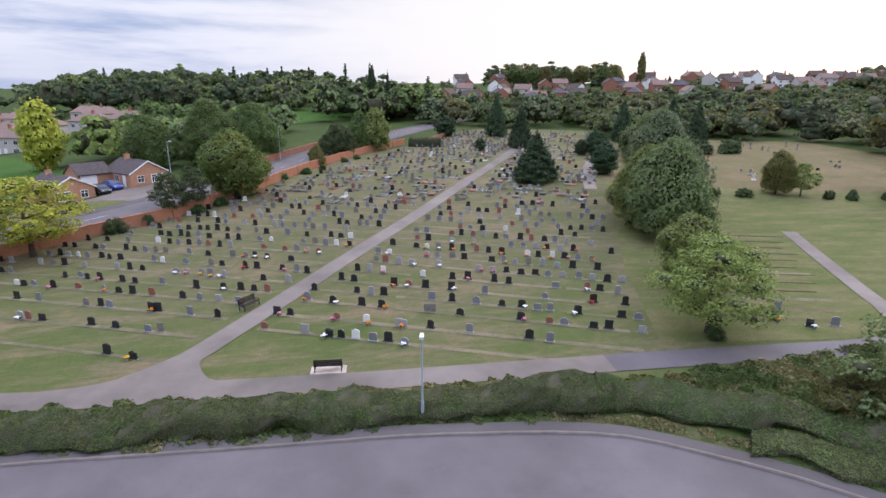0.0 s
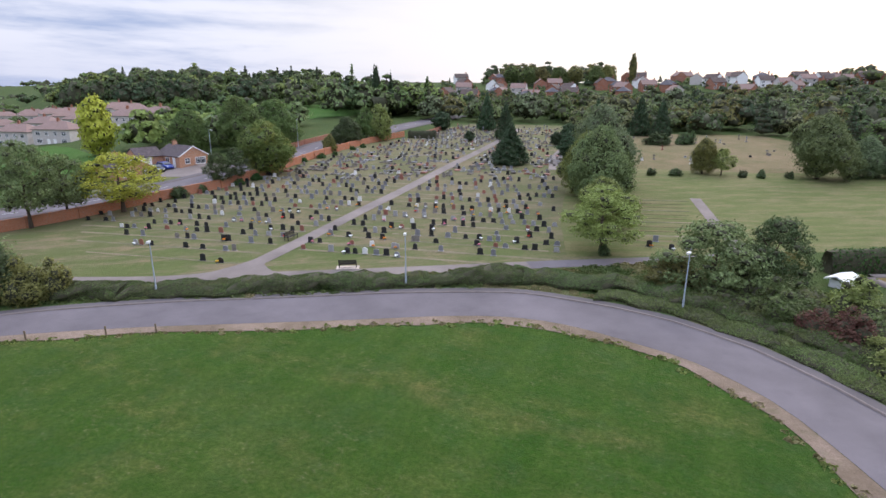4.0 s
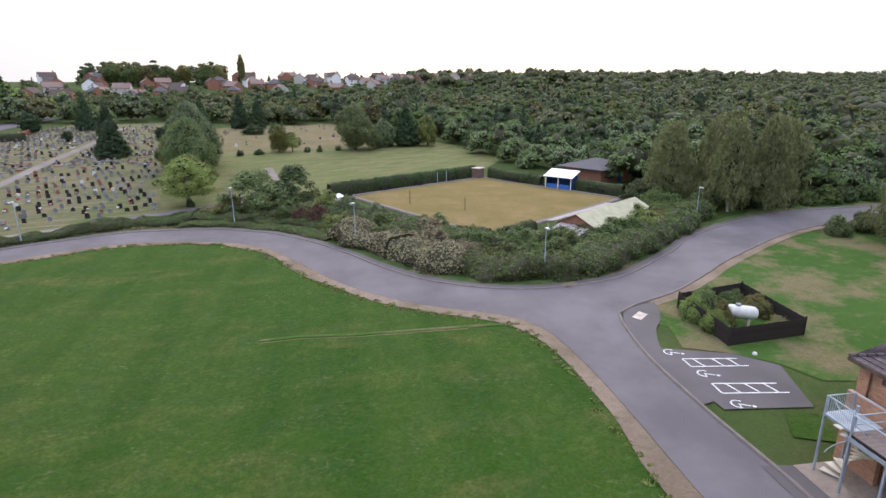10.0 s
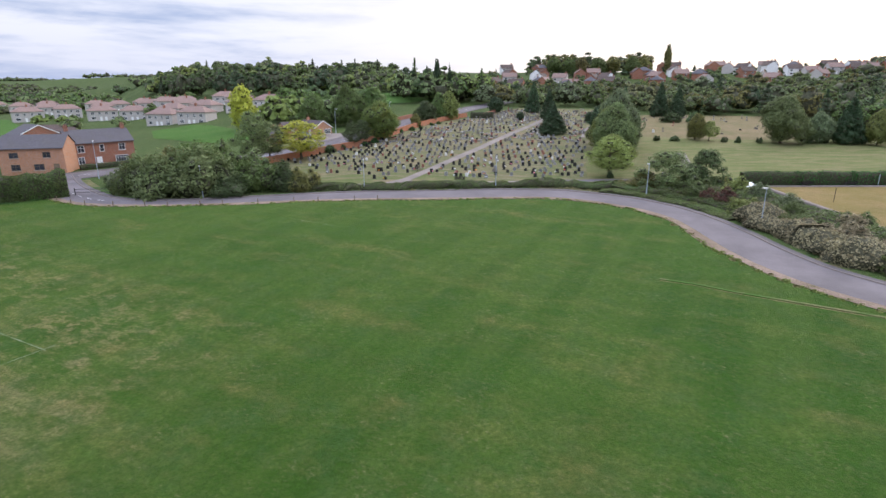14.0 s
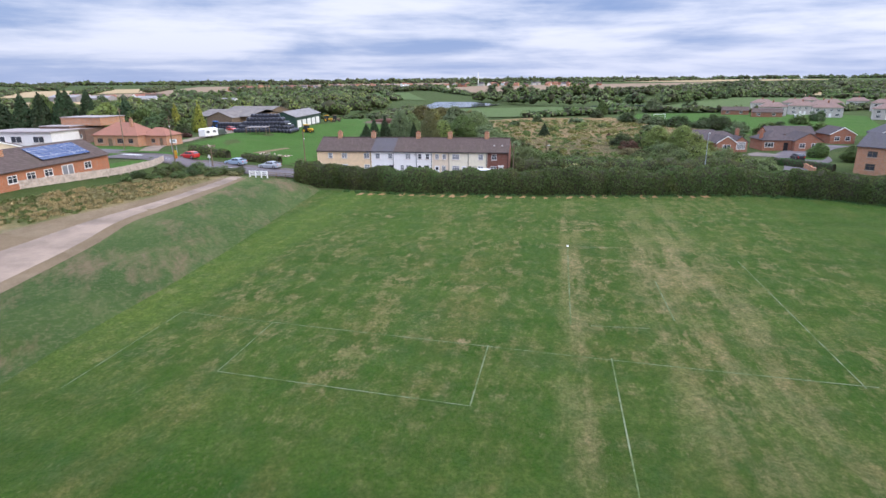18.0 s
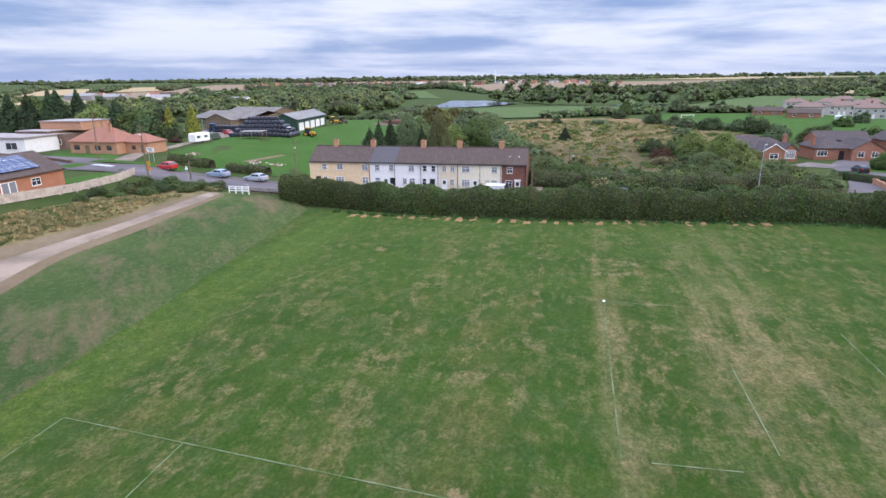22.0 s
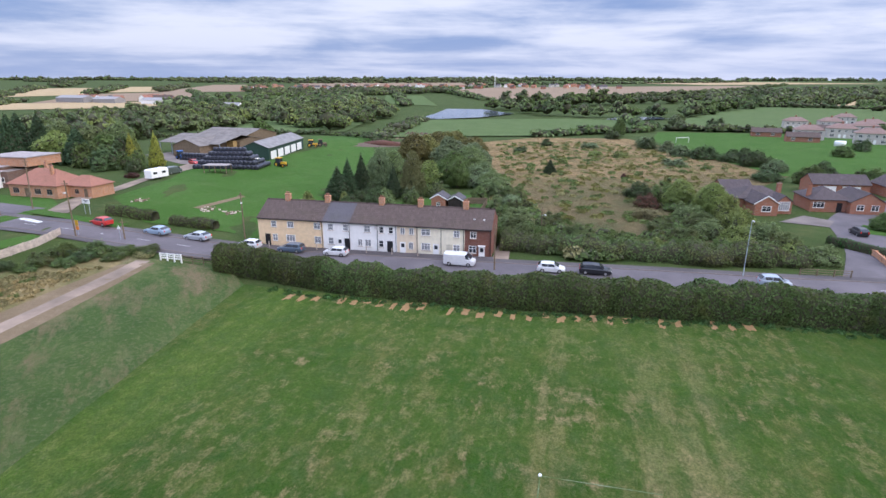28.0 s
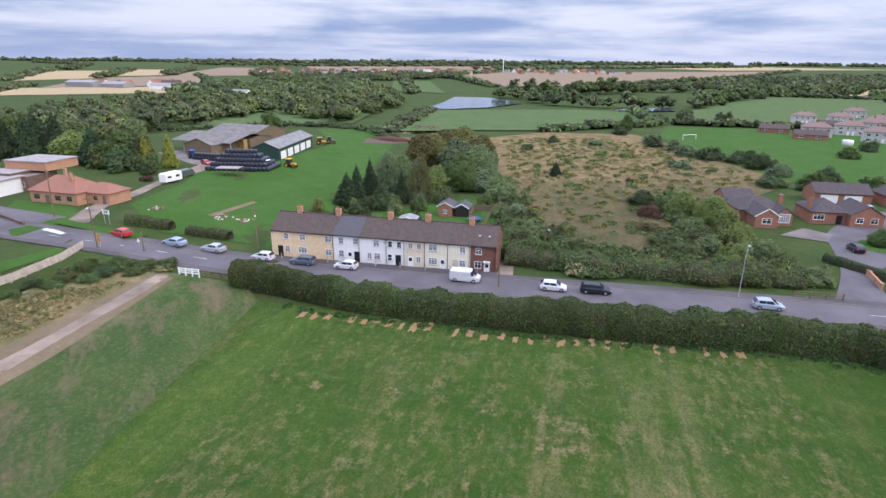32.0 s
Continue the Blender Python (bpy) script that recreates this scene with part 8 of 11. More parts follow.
def flowers(x, y, color, seed):
    if color not in FLOWERS:
        rng = np.random.default_rng(seed)
        g = Geo()
        for k in range(16):
            a, r = rng.uniform(0, 6.28), 0.2 * math.sqrt(rng.uniform())
            c = Vector((r * math.cos(a), r * math.sin(a), 0.24 + rng.uniform(0, 0.12)))
            g.lathe([(0.02, -0.03), (0.06, 0.0), (0.05, 0.04), (0.01, 0.05)], 6, pose(*c, rng.uniform(-30, 30), rng.uniform(-30, 30)))
        leaves = Geo()
        for k in range(10):
            a = k * 0.63
            leaves.add([(0, 0, 0.14), (0.14 * math.cos(a), 0.14 * math.sin(a), 0.2), (0.22 * math.cos(a + 0.3), 0.22 * math.sin(a + 0.3), 0.26), (0.12 * math.cos(a + 0.5), 0.12 * math.sin(a + 0.5), 0.28)], [(0, 1, 2, 3)])
        FLOWERS[color] = (Geo().lathe([(0.08, 0), (0.11, 0.18), (0.09, 0.18)], 8).mesh("pot", M["granite_pale"]), leaves.mesh("leaves", LEAF["beech"]), g.mesh("bouquet", M[color]))
    ob = empty("grave_flowers", x, y, None, seed * 40)
    for nm, me in zip(("pot", "foliage", "bouquet"), FLOWERS[color]):
        part(nm, me, None, ob)
    return tagged(ob, {"orange": "pot of orange flowers at a grave", "pink": "pot of pink flowers at a grave", "yellow": "pot of yellow flowers at a grave", "white": "pot of white flowers at a grave", "red": "pot of red flowers at a grave"}[color], "flowers", "grave flowers")


SLOPE = -0.235
ROWTURN = -13.2


def left_edge(y):
    return float(np.interp(y, [34, 40, 48, 53, 61, 66, 79, 88, 104, 118, 141, 185], [-30, -40, -44, -49, -43.5, -39.5, -31.5, -26.5, -21, -16, -5, 8]))


def right_edge(y):
    return float(np.interp(y, [34, 38, 50, 66, 88, 120, 150, 185], [14, 15, 17, 20, 24.5, 33, 42, 48]))


def path_x(y):
    return float(np.interp(y, [31.4, 34.2, 39.4, 54.9, 76.3, 104.5, 134.6, 170], [-19.2, -17.2, -15.3, -9.6, -1.5, 8.1, 17.2, 27]))


GR = np.random.default_rng(77)
near_rows = {
    # row height at x = 0: places along x of its stones
    35.3: [-13.5, -10.2, -8.3, -7.4, -6.3, -5.0, -3.9, -2.7],
    38.1: [-13.3, -12.2, -8.3, -5.9, -3.3, -3.0, -0.9, 2.0, 6.3, 7.7],
    41.2: [-11.5, -9.2, -6.7, -5.0, -1.2, -0.8, 1.4, 6.1, 8.2, 9.3, 11.4, 12.5, 14.8],
    43.6: [-11.4, -7.5, -6.2, -5.1, -0.9, 0.8, 2.8, 4.9, 6.5, 7.7, 8.7, 10.8, 14.1, 15.3],
    29.3: [-23.3, -21.1],
    33.1: [-33.8, -33.0, -31.8, -27.3, -25.1, -22.2, -21.2],
    36.5: [-37.3, -34.9, -30.1, -28.8, -27.8, -23.9, -23.3, -20.3, -17.9],
    39.4: [-39.8, -39.0, -38.0, -35.8, -33.2, -30.5, -28.9, -27.5, -25.5, -22.5, -20.8, -19.1, -17.2],
}
stones = []
for y0, xs in near_rows.items():
    for x in xs:
        stones.append((x, y0 + SLOPE * x + GR.uniform(-0.15, 0.15)))
y0 = 42.0
while y0 < 180:
    for side in (0, 1):
        base = y0 + (1.4 if side else 0)
        if side and base < 45.5:
            continue
        x = -52.0 if side == 0 else -16
        while x < 50:
            y = base + SLOPE * x
            if y > 32 and left_edge(y) < x < right_edge(y):
                px = path_x(y)
                ok = x < px - 1.7 if side == 0 else x > px + 1.7
                dens = 0.66 if y < 75 else 0.58
                if y > 95 and x > 20:
                    dens = 0.35
                if math.hypot(x - 15.5, y - 92.3) < 3.6:
                    ok = False
                if ok and GR.uniform() < dens:
                    stones.append((x + GR.uniform(-0.2, 0.2), y + GR.uniform(-0.2, 0.2)))
            x += 1.3
    y0 += 2.75
for k in range(34):
    x, y = GR.uniform(40, 88), GR.uniform(92, 145)
    stones.append((x, y))
for x, y in ((27.2, 41.7), (29.9, 38.8), (25.8, 39.8), (27.9, 38.7)):
    stones.append((x, y))
stones.sort(key=lambda p: math.hypot(p[0], p[1]))
rest, rk = Geo(), 0
counts = 0
for x, y in stones:
    far = y > 78
    old = y > 120 or x > 38
    wts = [0.20, 0.22, 0.15, 0.04, 0.08, 0.31] if far and not old else [0.05, 0.16, 0.14, 0.04, 0.06, 0.55] if old else [0.54, 0.24, 0.09, 0.04, 0.05, 0.04] if y < 50 else [0.38, 0.25, 0.15, 0.06, 0.06, 0.10]
    mt = int(GR.choice(6, p=wts))
    kind = STONE_KINDS[int(GR.choice(4, p=[0.2, 0.3, 0.25, 0.25]))]
    w, h = GR.choice([0.5, 0.6]), GR.choice([0.5, 0.6, 0.7])
    turn = ROWTURN + GR.normal(0, 4)
    if counts < 300:
        headstone(x, y, turn, kind, mt, w, h, GR.normal(0, 2))
        counts += 1
    else:
        m = pose(x, y, H(x, y), GR.normal(0, 3), GR.normal(0, 2), turn)
        rest.slot = mt
        low = far and GR.uniform() < 0.55
        if old and GR.uniform() < 0.25:
            h2 = GR.uniform(0.9, 1.7)
            rest.box(-0.09, -0.07, 0.2, 0.09, 0.07, h2, m).box(-0.32, -0.065, h2 * 0.66, 0.32, 0.065, h2 * 0.66 + 0.16, m).box(-0.3, -0.3, -0.05, 0.3, 0.3, 0.22, m)
        else:
            hh = h * (0.55 if low else 1.0)
            rest.prism(arch(w, hh, kind, 4), -0.05, 0.05, m @ pose(0, 0, 0.1) @ UPRIGHT)
            rest.slab(-w / 2 - 0.1, -0.17, -0.05, w / 2 + 0.1, 0.17, 0.1, 0.02, m)
        if far and x < 38 and GR.uniform() < 0.6:
            # kerbed grave in front of the stone
            rest.slot = int(GR.choice([5, 5, 1, 2, 5, 4]))
            for q in ((-0.48, -2.1, -0.38, -0.15), (0.38, -2.1, 0.48, -0.15), (-0.38, -2.1, 0.38, -2.0)):
                rest.box(q[0], q[1], -0.05, q[2], q[3], 0.16, m)
            if GR.uniform() < 0.3:
                rest.box(-0.38, -2.0, -0.05, 0.38, -0.2, 0.09, m)
tagged(solo("far_headstones", rest, [M[q] for q in STONE_MATS]), "crowded rows of weathered headstones and kerbed graves", "headstones", kind="stuff")
colors = ["orange", "pink", "yellow", "white", "red"]
for k, (x, y) in enumerate(stones[:190]):
    if GR.uniform() < 0.42:
        c = colors[int(GR.choice(5, p=[0.22, 0.2, 0.12, 0.3, 0.16]))]
        flowers(x + GR.uniform(-0.35, 0.35), y - 0.42 + GR.uniform(-0.1, 0.1), c, k)
# strips of bare footing under the rows
for y0 in list(near_rows) + list(np.arange(42.0, 78, 2.75)) + list(np.arange(46.1, 78, 2.75)):
    left = y0 in (29.3, 33.1, 36.5, 39.4) or (y0 >= 42 and abs((y0 - 42.0) / 2.75 - round((y0 - 42.0) / 2.75)) < 0.01)
    run = []
    for x in np.arange(-46, 18, 1.0):
        y = y0 + SLOPE * x
        px = path_x(y)
        if y > 33.2 - (3 if left else 0) and left_edge(y) - 1 < x < right_edge(y) and (x < px - 1.3 if left else x > px + 1.3) and not (y0 == 35.3 and x > 8) and not (y0 == 29.3 and y < 33.6):
            run.append((x, y))
    at = 0
    while at < len(run) - 3:
        n = int(GR.integers(4, 13)) if y0 > 42 else len(run)
        if len(run[at:at + n]) > 2:
            ribbon("grave_strip", run[at:at + n], -0.24 - GR.uniform(0, 0.2), 0.10 + GR.uniform(0, 0.14), M["strip"], 0.055)
        at += n + int(GR.integers(0, 5))

# mown stripes on the lawn beside the graves
for k in range(12):
    f = k / 11
    a, b = (32.2 - 8.2 * f, 62.3 - 22.4 * f), (39.4 - 7.4 * f - 0.6 * (k % 3), 61.6 - 22.2 * f)
    ribbon("mowing_line", fine_line([a, b], 1.5), -0.12, 0.12, M["strip"] if k > 8 else M["ground"], 0.06)
    ribbon("mown_edge", fine_line([(a[0] + 0.4, a[1]), (b[0] - 0.3, b[1])], 1.5), 0.12, 0.55, M["lawn_dry"] if k % 3 else M["strip"], 0.055)


# ---- houses ----
def bungalow(x, y, turn, L, D, h, rise, wall, roof, kind="gable", along="y", windows=(), doors=(), label="", chimneys=(), name="bungalow", z=None, over=0.35, sills=True):
    """A house on a rectangle from its front left corner; the front looks along -y."""
    ob = empty(name, x, y, z, turn)
    tagged(ob, label, "house")
    if kind == "gable":
        part("wall", gable_walls(Geo(), 0, 0, L, D, -0.4, h, rise, along), M[wall], ob)
        part("roof", gable_roof(Geo(), 0, 0, L, D, h + 0.02, rise, along, over), M[roof], ob)
        if along == "y":
            g = Geo()
            for s in (0, 1):
                a, b = Vector((-over if s == 0 else L + over, -0.2, h - 0.16)), Vector((L / 2, -0.2, h + rise - 0.04))
                g.add([a, b, b + Vector((0, 0, 0.22)), a + Vector((0, 0, 0.22)), a + Vector((0, 0.06, 0)), b + Vector((0, 0.06, 0)), b + Vector((0, 0.06, 0.22)), a + Vector((0, 0.06, 0.22))], [(0, 1, 2, 3), (7, 6, 5, 4), (0, 4, 5, 1), (3, 2, 6, 7)])
            part("bargeboard", g, M["white"], ob)
    else:
        part("wall", Geo().box(0, 0, -0.4, L, D, h), M[wall], ob)
        part("roof", hip_roof(Geo(), 0, 0, L, D, h, rise, over), M[roof], ob)
    for w in windows:
        pane_window(ob, *w, **({} if sills else {"sill": False}))
    for d in doors:
        panel_door(ob, *d)
    for c in chimneys:
        chimney(ob, *c)
    return ob


def wing(ob, x0, y0, x1, y1, h, rise, wall, roof, along="y", kind="gable"):
    if kind == "gable":
        part("wing_wall", gable_walls(Geo(), x0, y0, x1, y1, -0.4, h, rise, along), M[wall], ob)
        part("wing_roof", gable_roof(Geo(), x0, y0, x1, y1, h + 0.02, rise, along, 0.3), M[roof], ob)
    else:
        part("wing_wall", Geo().box(x0, y0, -0.4, x1, y1, h), M[wall], ob)
        part("wing_roof", hip_roof(Geo(), x0, y0, x1, y1, h, rise, 0.35), M[roof], ob)


def terrace():
    """Eight cottages in one row, each rendered in its own colour and a thing of its own."""
    edges = [0, 12.0, 16.9, 21.8, 25.0, 28.6, 32.6, 36.3, 40.6]
    walls = ["render_peach", "render_white", "render_white", "render_white", "render_buff", "render_cream", "render_cream", "brick_maroon"]
    roofs = ["tile_brown", "tile_grey", "tile_brown", "tile_brown", "tile_brown", "tile_brown", "tile_brown", "tile_brown"]
    words = {"render_peach": "long peach rendered cottage with a brown tiled roof", "render_white": "white rendered terraced cottage with a dark roof", "render_buff": "buff rendered terraced cottage with pale windows", "render_cream": "cream rendered terraced cottage with a brown roof", "brick_maroon": "dark red brick cottage at the end of the row"}
    D, h, rise = 8.0, 4.95, 2.3
    row = pose(-131.0, -65.2, -1.0, 0, 0, 67.9)
    homes = []
    for a, b, w, r in zip(edges, edges[1:], walls, roofs):
        ob = new("terraced_cottage")
        ob.matrix_world = row @ pose(a, 0, 0)
        tagged(ob, words[w], "house", "cottages in a row")
        homes.append((a, b, ob))
        L = b - a
        part("house_wall", gable_walls(Geo(), 0, 0, L, D, -0.4, h, rise, "x"), M[w], ob)
        roof = part("house_roof", gable_roof(Geo(), 0, 0, L, D, h + 0.03, rise, "x", 0.25, 0.12, 0.0 if 0 < a < 36 else 0.04), M[r], ob)
        part("ridge", Geo().tube((0, D / 2, h + rise + 0.16), (L, D / 2, h + rise + 0.16), 0.12, 0.12, 6), M["tile_brown"], roof)
        part("gutter", Geo().tube((0.02, -0.3, h - 0.14), (L - 0.02, -0.3, h - 0.14), 0.06, 0.06, 6), M["black"], ob)
        part("drain_pipe", Geo().tube((L - 0.15, -0.06, 0), (L - 0.15, -0.06, h - 0.15), 0.045, 0.045, 6), M["black"], ob)

    def home(u):
        return next((ob, u - a) for a, b, ob in homes if a <= u < b)

    for u, w, k in ((3.0, 1.0, "sash"), (6.1, 1.2, "cross"), (11.0, 1.2, "cross"), (13.4, 1.0, "sash"), (16.1, 1.0, "sash"), (19.9, 1.1, "cross"), (22.4, 0.8, "sash"), (24.0, 0.8, "sash"), (26.0, 0.8, "two"), (27.5, 0.8, "two"), (29.9, 1.5, "cross"), (35.0, 1.0, "cross"), (37.7, 1.0, "cross")):
        ob, x = home(u)
        pane_window(ob, x, 0, 3.4, w, 1.1, 0, k, "white", glassy="glass" if 22 < u < 25 or u > 37 else "glass_sky")
    for u, w, k in ((3.1, 0.9, "cross"), (6.0, 1.7, "three"), (11.0, 1.2, "cross"), (13.4, 1.0, "sash"), (18.6, 0.8, "two"), (20.0, 1.1, "cross"), (22.3, 0.8, "sash"), (27.4, 0.8, "two"), (29.9, 1.5, "three"), (35.0, 1.1, "cross"), (37.6, 1.2, "cross")):
        ob, x = home(u)
        pane_window(ob, x, 0, 0.95, w, 1.2, 0, k, "white", glassy="glass" if 22 < u < 25 or u > 37 else "glass_sky")
    for u, mt in ((1.7, "black"), (15.0, "white"), (16.3, "black"), (23.8, "black"), (26.0, "white"), (31.6, "white"), (33.8, "cream"), (39.1, "white")):
        ob, x = home(u)
        panel_door(ob, x, 0, 0.05, 0.85, 2.0, 0, mt, mt == "white")
    for u in (4.0, 11.5, 21.3, 28.1, 35.8):
        ob, x = home(u)
        chimney(ob, x, D / 2, h + rise - 0.6, h + rise + 1.25, "brick_orange", 2, 0.9, 0.7)
    ob, x = home(39.1)
    part("door_canopy", Geo().slab(x - 0.6, -0.5, 2.2, x + 0.6, 0.0, 2.32, 0.02), M["white"], ob)
    for u, z in ((11.4, 4.5), (21.6, 4.3)):
        ob, x = home(u)
        part("satellite_dish", Geo().lathe([(0.02, 0), (0.2, 0.05), (0.28, 0.12)], 10, pose(x, -0.25, z, 60, 0, 0)), M["sheet_grey"], ob)
    for u in (37.4, 39.0):
        ob, x = home(u)
        part("roof_light", Geo().box(x, 1.6, h + 0.95, x + 0.35, 1.9, h + 1.2), M["lamp_glass"], ob)


terrace()
TF = pose(-131.0, -65.2, -1.0, 0, 0, 67.9)


def tf(x, y):
    p = TF @ Vector((x, y, 0))
    return p.x, p.y


for k in range(9):
    x, y = tf(2.5 + 4.4 * k, -1.3)
    tagged(solo("front_post", Geo().slab(-0.06, -0.06, 0, 0.06, 0.06, 1.25, 0.02), M["concrete"], m=pose(x, y, H(x, y), 0, 0, 67.9)), "concrete post before the cottages", "post", "posts before the cottages")
drape("yard_front", [tf(-0.5, 0), tf(41, 0), tf(41, -1.6), tf(-0.5, -1.6)], M["asphalt_dark"], 0.17, 3.0)
drape("drive_gravel", [tf(40.9, -2), tf(43.6, -2), tf(42.6, 14), tf(40.9, 16)], M["gravel"], 0.10, 3.0)
drape("garden_grass", [tf(0, 8.2), tf(40.6, 8.2), tf(42, 40), tf(26, 52), tf(4, 30)], M["pasture"], 0.10, 4.0)
# outbuildings behind the cottages
for lx, ly, w, d, h, r, wl, rf, lab in ((22.8, 33.5, 3.2, 4.5, 2.5, 0.9, "brick_red", "tile_grey", "small brick outbuilding behind the cottages"), (26.6, 34, 3.0, 4.5, 2.1, 0.9, "timber_dark", "tile_grey", "black timber shed with a pitched roof"), (17.0, 22, 3.4, 3.0, 2.2, 0.5, "sheet_grey", "sheet_grey", "low grey shed behind the cottages")):
    x, y = tf(lx, ly)
    o = bungalow(x, y, 67.9, w, d, h, r, wl, rf, "gable", "y", [(w / 2, 0, 0.9, 0.9, 0.9)] if wl == "brick_red" else (), (), lab, name="garden_shed")
tramp = empty("trampoline", *tf(31.6, 31), None, 0)
tagged(tramp, "round garden trampoline with a safety net", "trampoline")
part("mat", Geo().lathe([(1.5, 0.72), (1.5, 0.78)], 16), M["blue_dark"], tramp)
g = Geo()
for k in range(16):
    a = k * 0.3927
    g.tube((1.5 * math.cos(a), 1.5 * math.sin(a), 0.78), (1.5 * math.cos(a), 1.5 * math.sin(a), 2.4), 0.015, 0.015, 4)
part("net_poles", g, M["green_shed"], tramp)
part("ring", Geo().lathe([(1.55, 0.7), (1.6, 0.75), (1.55, 0.8), (1.48, 0.75)], 18), M["blue"], tramp)
for k in range(6):
    a = k * 1.047
    part("leg", Geo().tube((1.5 * math.cos(a), 1.5 * math.sin(a), 0), (1.5 * math.cos(a), 1.5 * math.sin(a), 0.72), 0.03, 0.03, 5), M["steel"], tramp)
gf = new("garden_fence")
tagged(gf, "brown panel fence round a back garden", "fence")
for a, b in ((tf(30, 40), tf(34.5, 40)), (tf(34.5, 40), tf(34.5, 20)), (tf(30, 40), tf(30, 33)), (tf(36, 44), tf(40, 44))):
    fence_run(gf, a, b, 1.6, "timber", 0.5, "panel", 0.03)

# red brick pair by the park entrance, bungalows of the close
bungalow(-96.8, 35.0, 20, 11.2, 7.5, 5.2, 2.2, "brick_orange", "tile_grey", "gable", "x", [(2.6, 0, 3.3, 1.6, 1.1, 0, "cross", "timber"), (8.2, 0, 3.3, 1.4, 1.1, 0, "cross", "timber"), (2.6, 0, 0.9, 1.6, 1.2, 0, "cross", "timber"), (6.6, 0, 0.9, 1.8, 1.2, 0, "cross", "timber")], [(9.6, 0, 0, 0.9, 2.0, 0, "timber")], "bright red brick two-storey house by the park entrance", name="brick_house")
bungalow(-89.4, 44.6, 52, 12.5, 7.5, 5.2, 2.4, "brick_red", "tile_grey", "gable", "x", [(2.0, 0, 3.2, 1.3, 1.5, 0, "cross"), (6.0, 0, 3.2, 0.9, 1.5, 0, "sash"), (10.0, 0, 3.2, 1.3, 1.5, 0, "cross"), (1.8, 0, 0.8, 1.2, 1.5, 0, "cross"), (9.6, -0.3, 0.7, 2.6, 1.5, 0, "bay")], [(5.2, 0, 0, 0.95, 2.05, 0, "white")], "red brick house with white bay windows", [(0.8, 3.7, 6.8, 8.6), (11.8, 3.7, 6.8, 8.6)], name="brick_house")
tagged(hedge("front_hedge", [(-87.0, 43.5), (-79.5, 52.5)], 1.0, 1.1, "beech", "clipped green front garden hedge", 0.2, 14, 0.05, 31), category="hedge")
tagged(hedge("front_hedge", [(-99.5, 33.5), (-112, 30.5)], 1.2, 1.5, "beech", "clipped green front garden hedge", 0.2, 14, 0.05, 32), category="hedge")
brick_wall("close_wall", [(-99.0, 28.5), (-104, 31.5), (-108.5, 33)], 0.9, "curved low brick wall at the close", "brick_orange", 2.5)
b1 = bungalow(-133.0, 33.0, 75, 4.6, 9.0, 2.5, 1.6, "brick_red", "tile_dark", "gable", "y", [(2.3, 0, 0.9, 1.9, 1.2, 0, "cross")], (), "red brick bungalow with dark grey roofs", name="bungalow")
wing(b1, -1.5, 5.0, 9.0, 13.0, 2.6, 2.2, "brick_red", "tile_dark", "x", "hip")
wing(b1, 5.2, 2.2, 8.4, 7.0, 2.5, 1.3, "brick_red", "tile_dark", "y")
pane_window(b1, 6.8, 2.2, 0.7, 2.2, 1.9, 0, "bay", glassy="glass_sky")
chimney(b1, 8.4, 8.8, 3.4, 5.4, "brick_red", 1, 0.8, 0.8)
b2 = bungalow(-134.5, 47.5, 70, 7.5, 8.5, 2.6, 2.3, "brick_red", "tile_dark", "hip", "x", [(1.6, 0, 0.9, 2.2, 1.3, 0, "three")], [(5.6, 0, 0, 0.95, 2.0, 0, "black")], "red brick bungalow with dark hipped roof", [(0.3, 2.4, 2.6, 5.2)], name="bungalow")
wing(b2, 7.0, -1.6, 13.4, 7.0, 2.6, 1.9, "brick_red", "tile_dark", "y")
for u in (8.8, 11.6):
    pane_window(b2, u, -1.6, 0.9, 1.4, 1.2, 0, "cross")
b3 = bungalow(-152.0, 64.0, 70, 13, 7.0, 2.6, 1.9, "brick_red", "tile_dark", "gable", "x", (), (), "garage block with dark roof and white doors", name="garage_block")
for u in (3.4, 8.8):
    part("garage_door", Geo().box(u - 2.0, -0.05, 0, u + 2.0, 0.03, 2.1), M["white"], b3, "white garage door")
bungalow(-143.5, 77.5, 70, 6.5, 9, 2.6, 1.9, "brick_red", "tile_dark", "gable", "y", [(1.8, 0, 0.9, 1.4, 1.2, 0, "cross"), (4.6, 0, 0.9, 1.4, 1.2, 0, "cross")], (), "red brick bungalow with white windows", name="bungalow")
bungalow(-149, 37.0, 75, 7.0, 7.0, 2.5, 1.8, "brick_red", "tile_dark", "gable", "x", (), (), "low dark-roofed bungalow behind the shrubs", name="bungalow")
bungalow(-119.0, 66.0, 60, 9, 8, 4.9, 2.3, "brick_red", "tile_grey", "gable", "y", [(2.2, 0, 3.1, 1.3, 1.2), (6.6, 0, 3.1, 1.3, 1.2), (4.5, 0, 0.8, 3.0, 1.3, 0, "bay")], (), "red brick house with a grey roof", name="brick_house")
bungalow(-133.0, 82.0, 60, 10, 8, 3.2, 2.6, "brick_red", "tile_grey", "gable", "y", [(3, 0, 1.0, 1.5, 1.2), (7, 0, 1.0, 1.5, 1.2)], (), "red brick house with a grey roof", name="brick_house")
drape("close_road", curve_line([(-92, 13), (-100, 22), (-108, 30), (-117, 37), (-127, 45), (-138, 62), (-141, 74)], 2) + curve_line([(-136, 77), (-131, 66), (-122, 55), (-112, 46), (-106, 36), (-98, 28), (-88, 22)], 2), M["asphalt"], 0.09, 4.0)
drape("close_drive", [(-127, 34), (-131, 43), (-125.5, 45), (-121.5, 40)], M["path"], 0.12, 3.0)
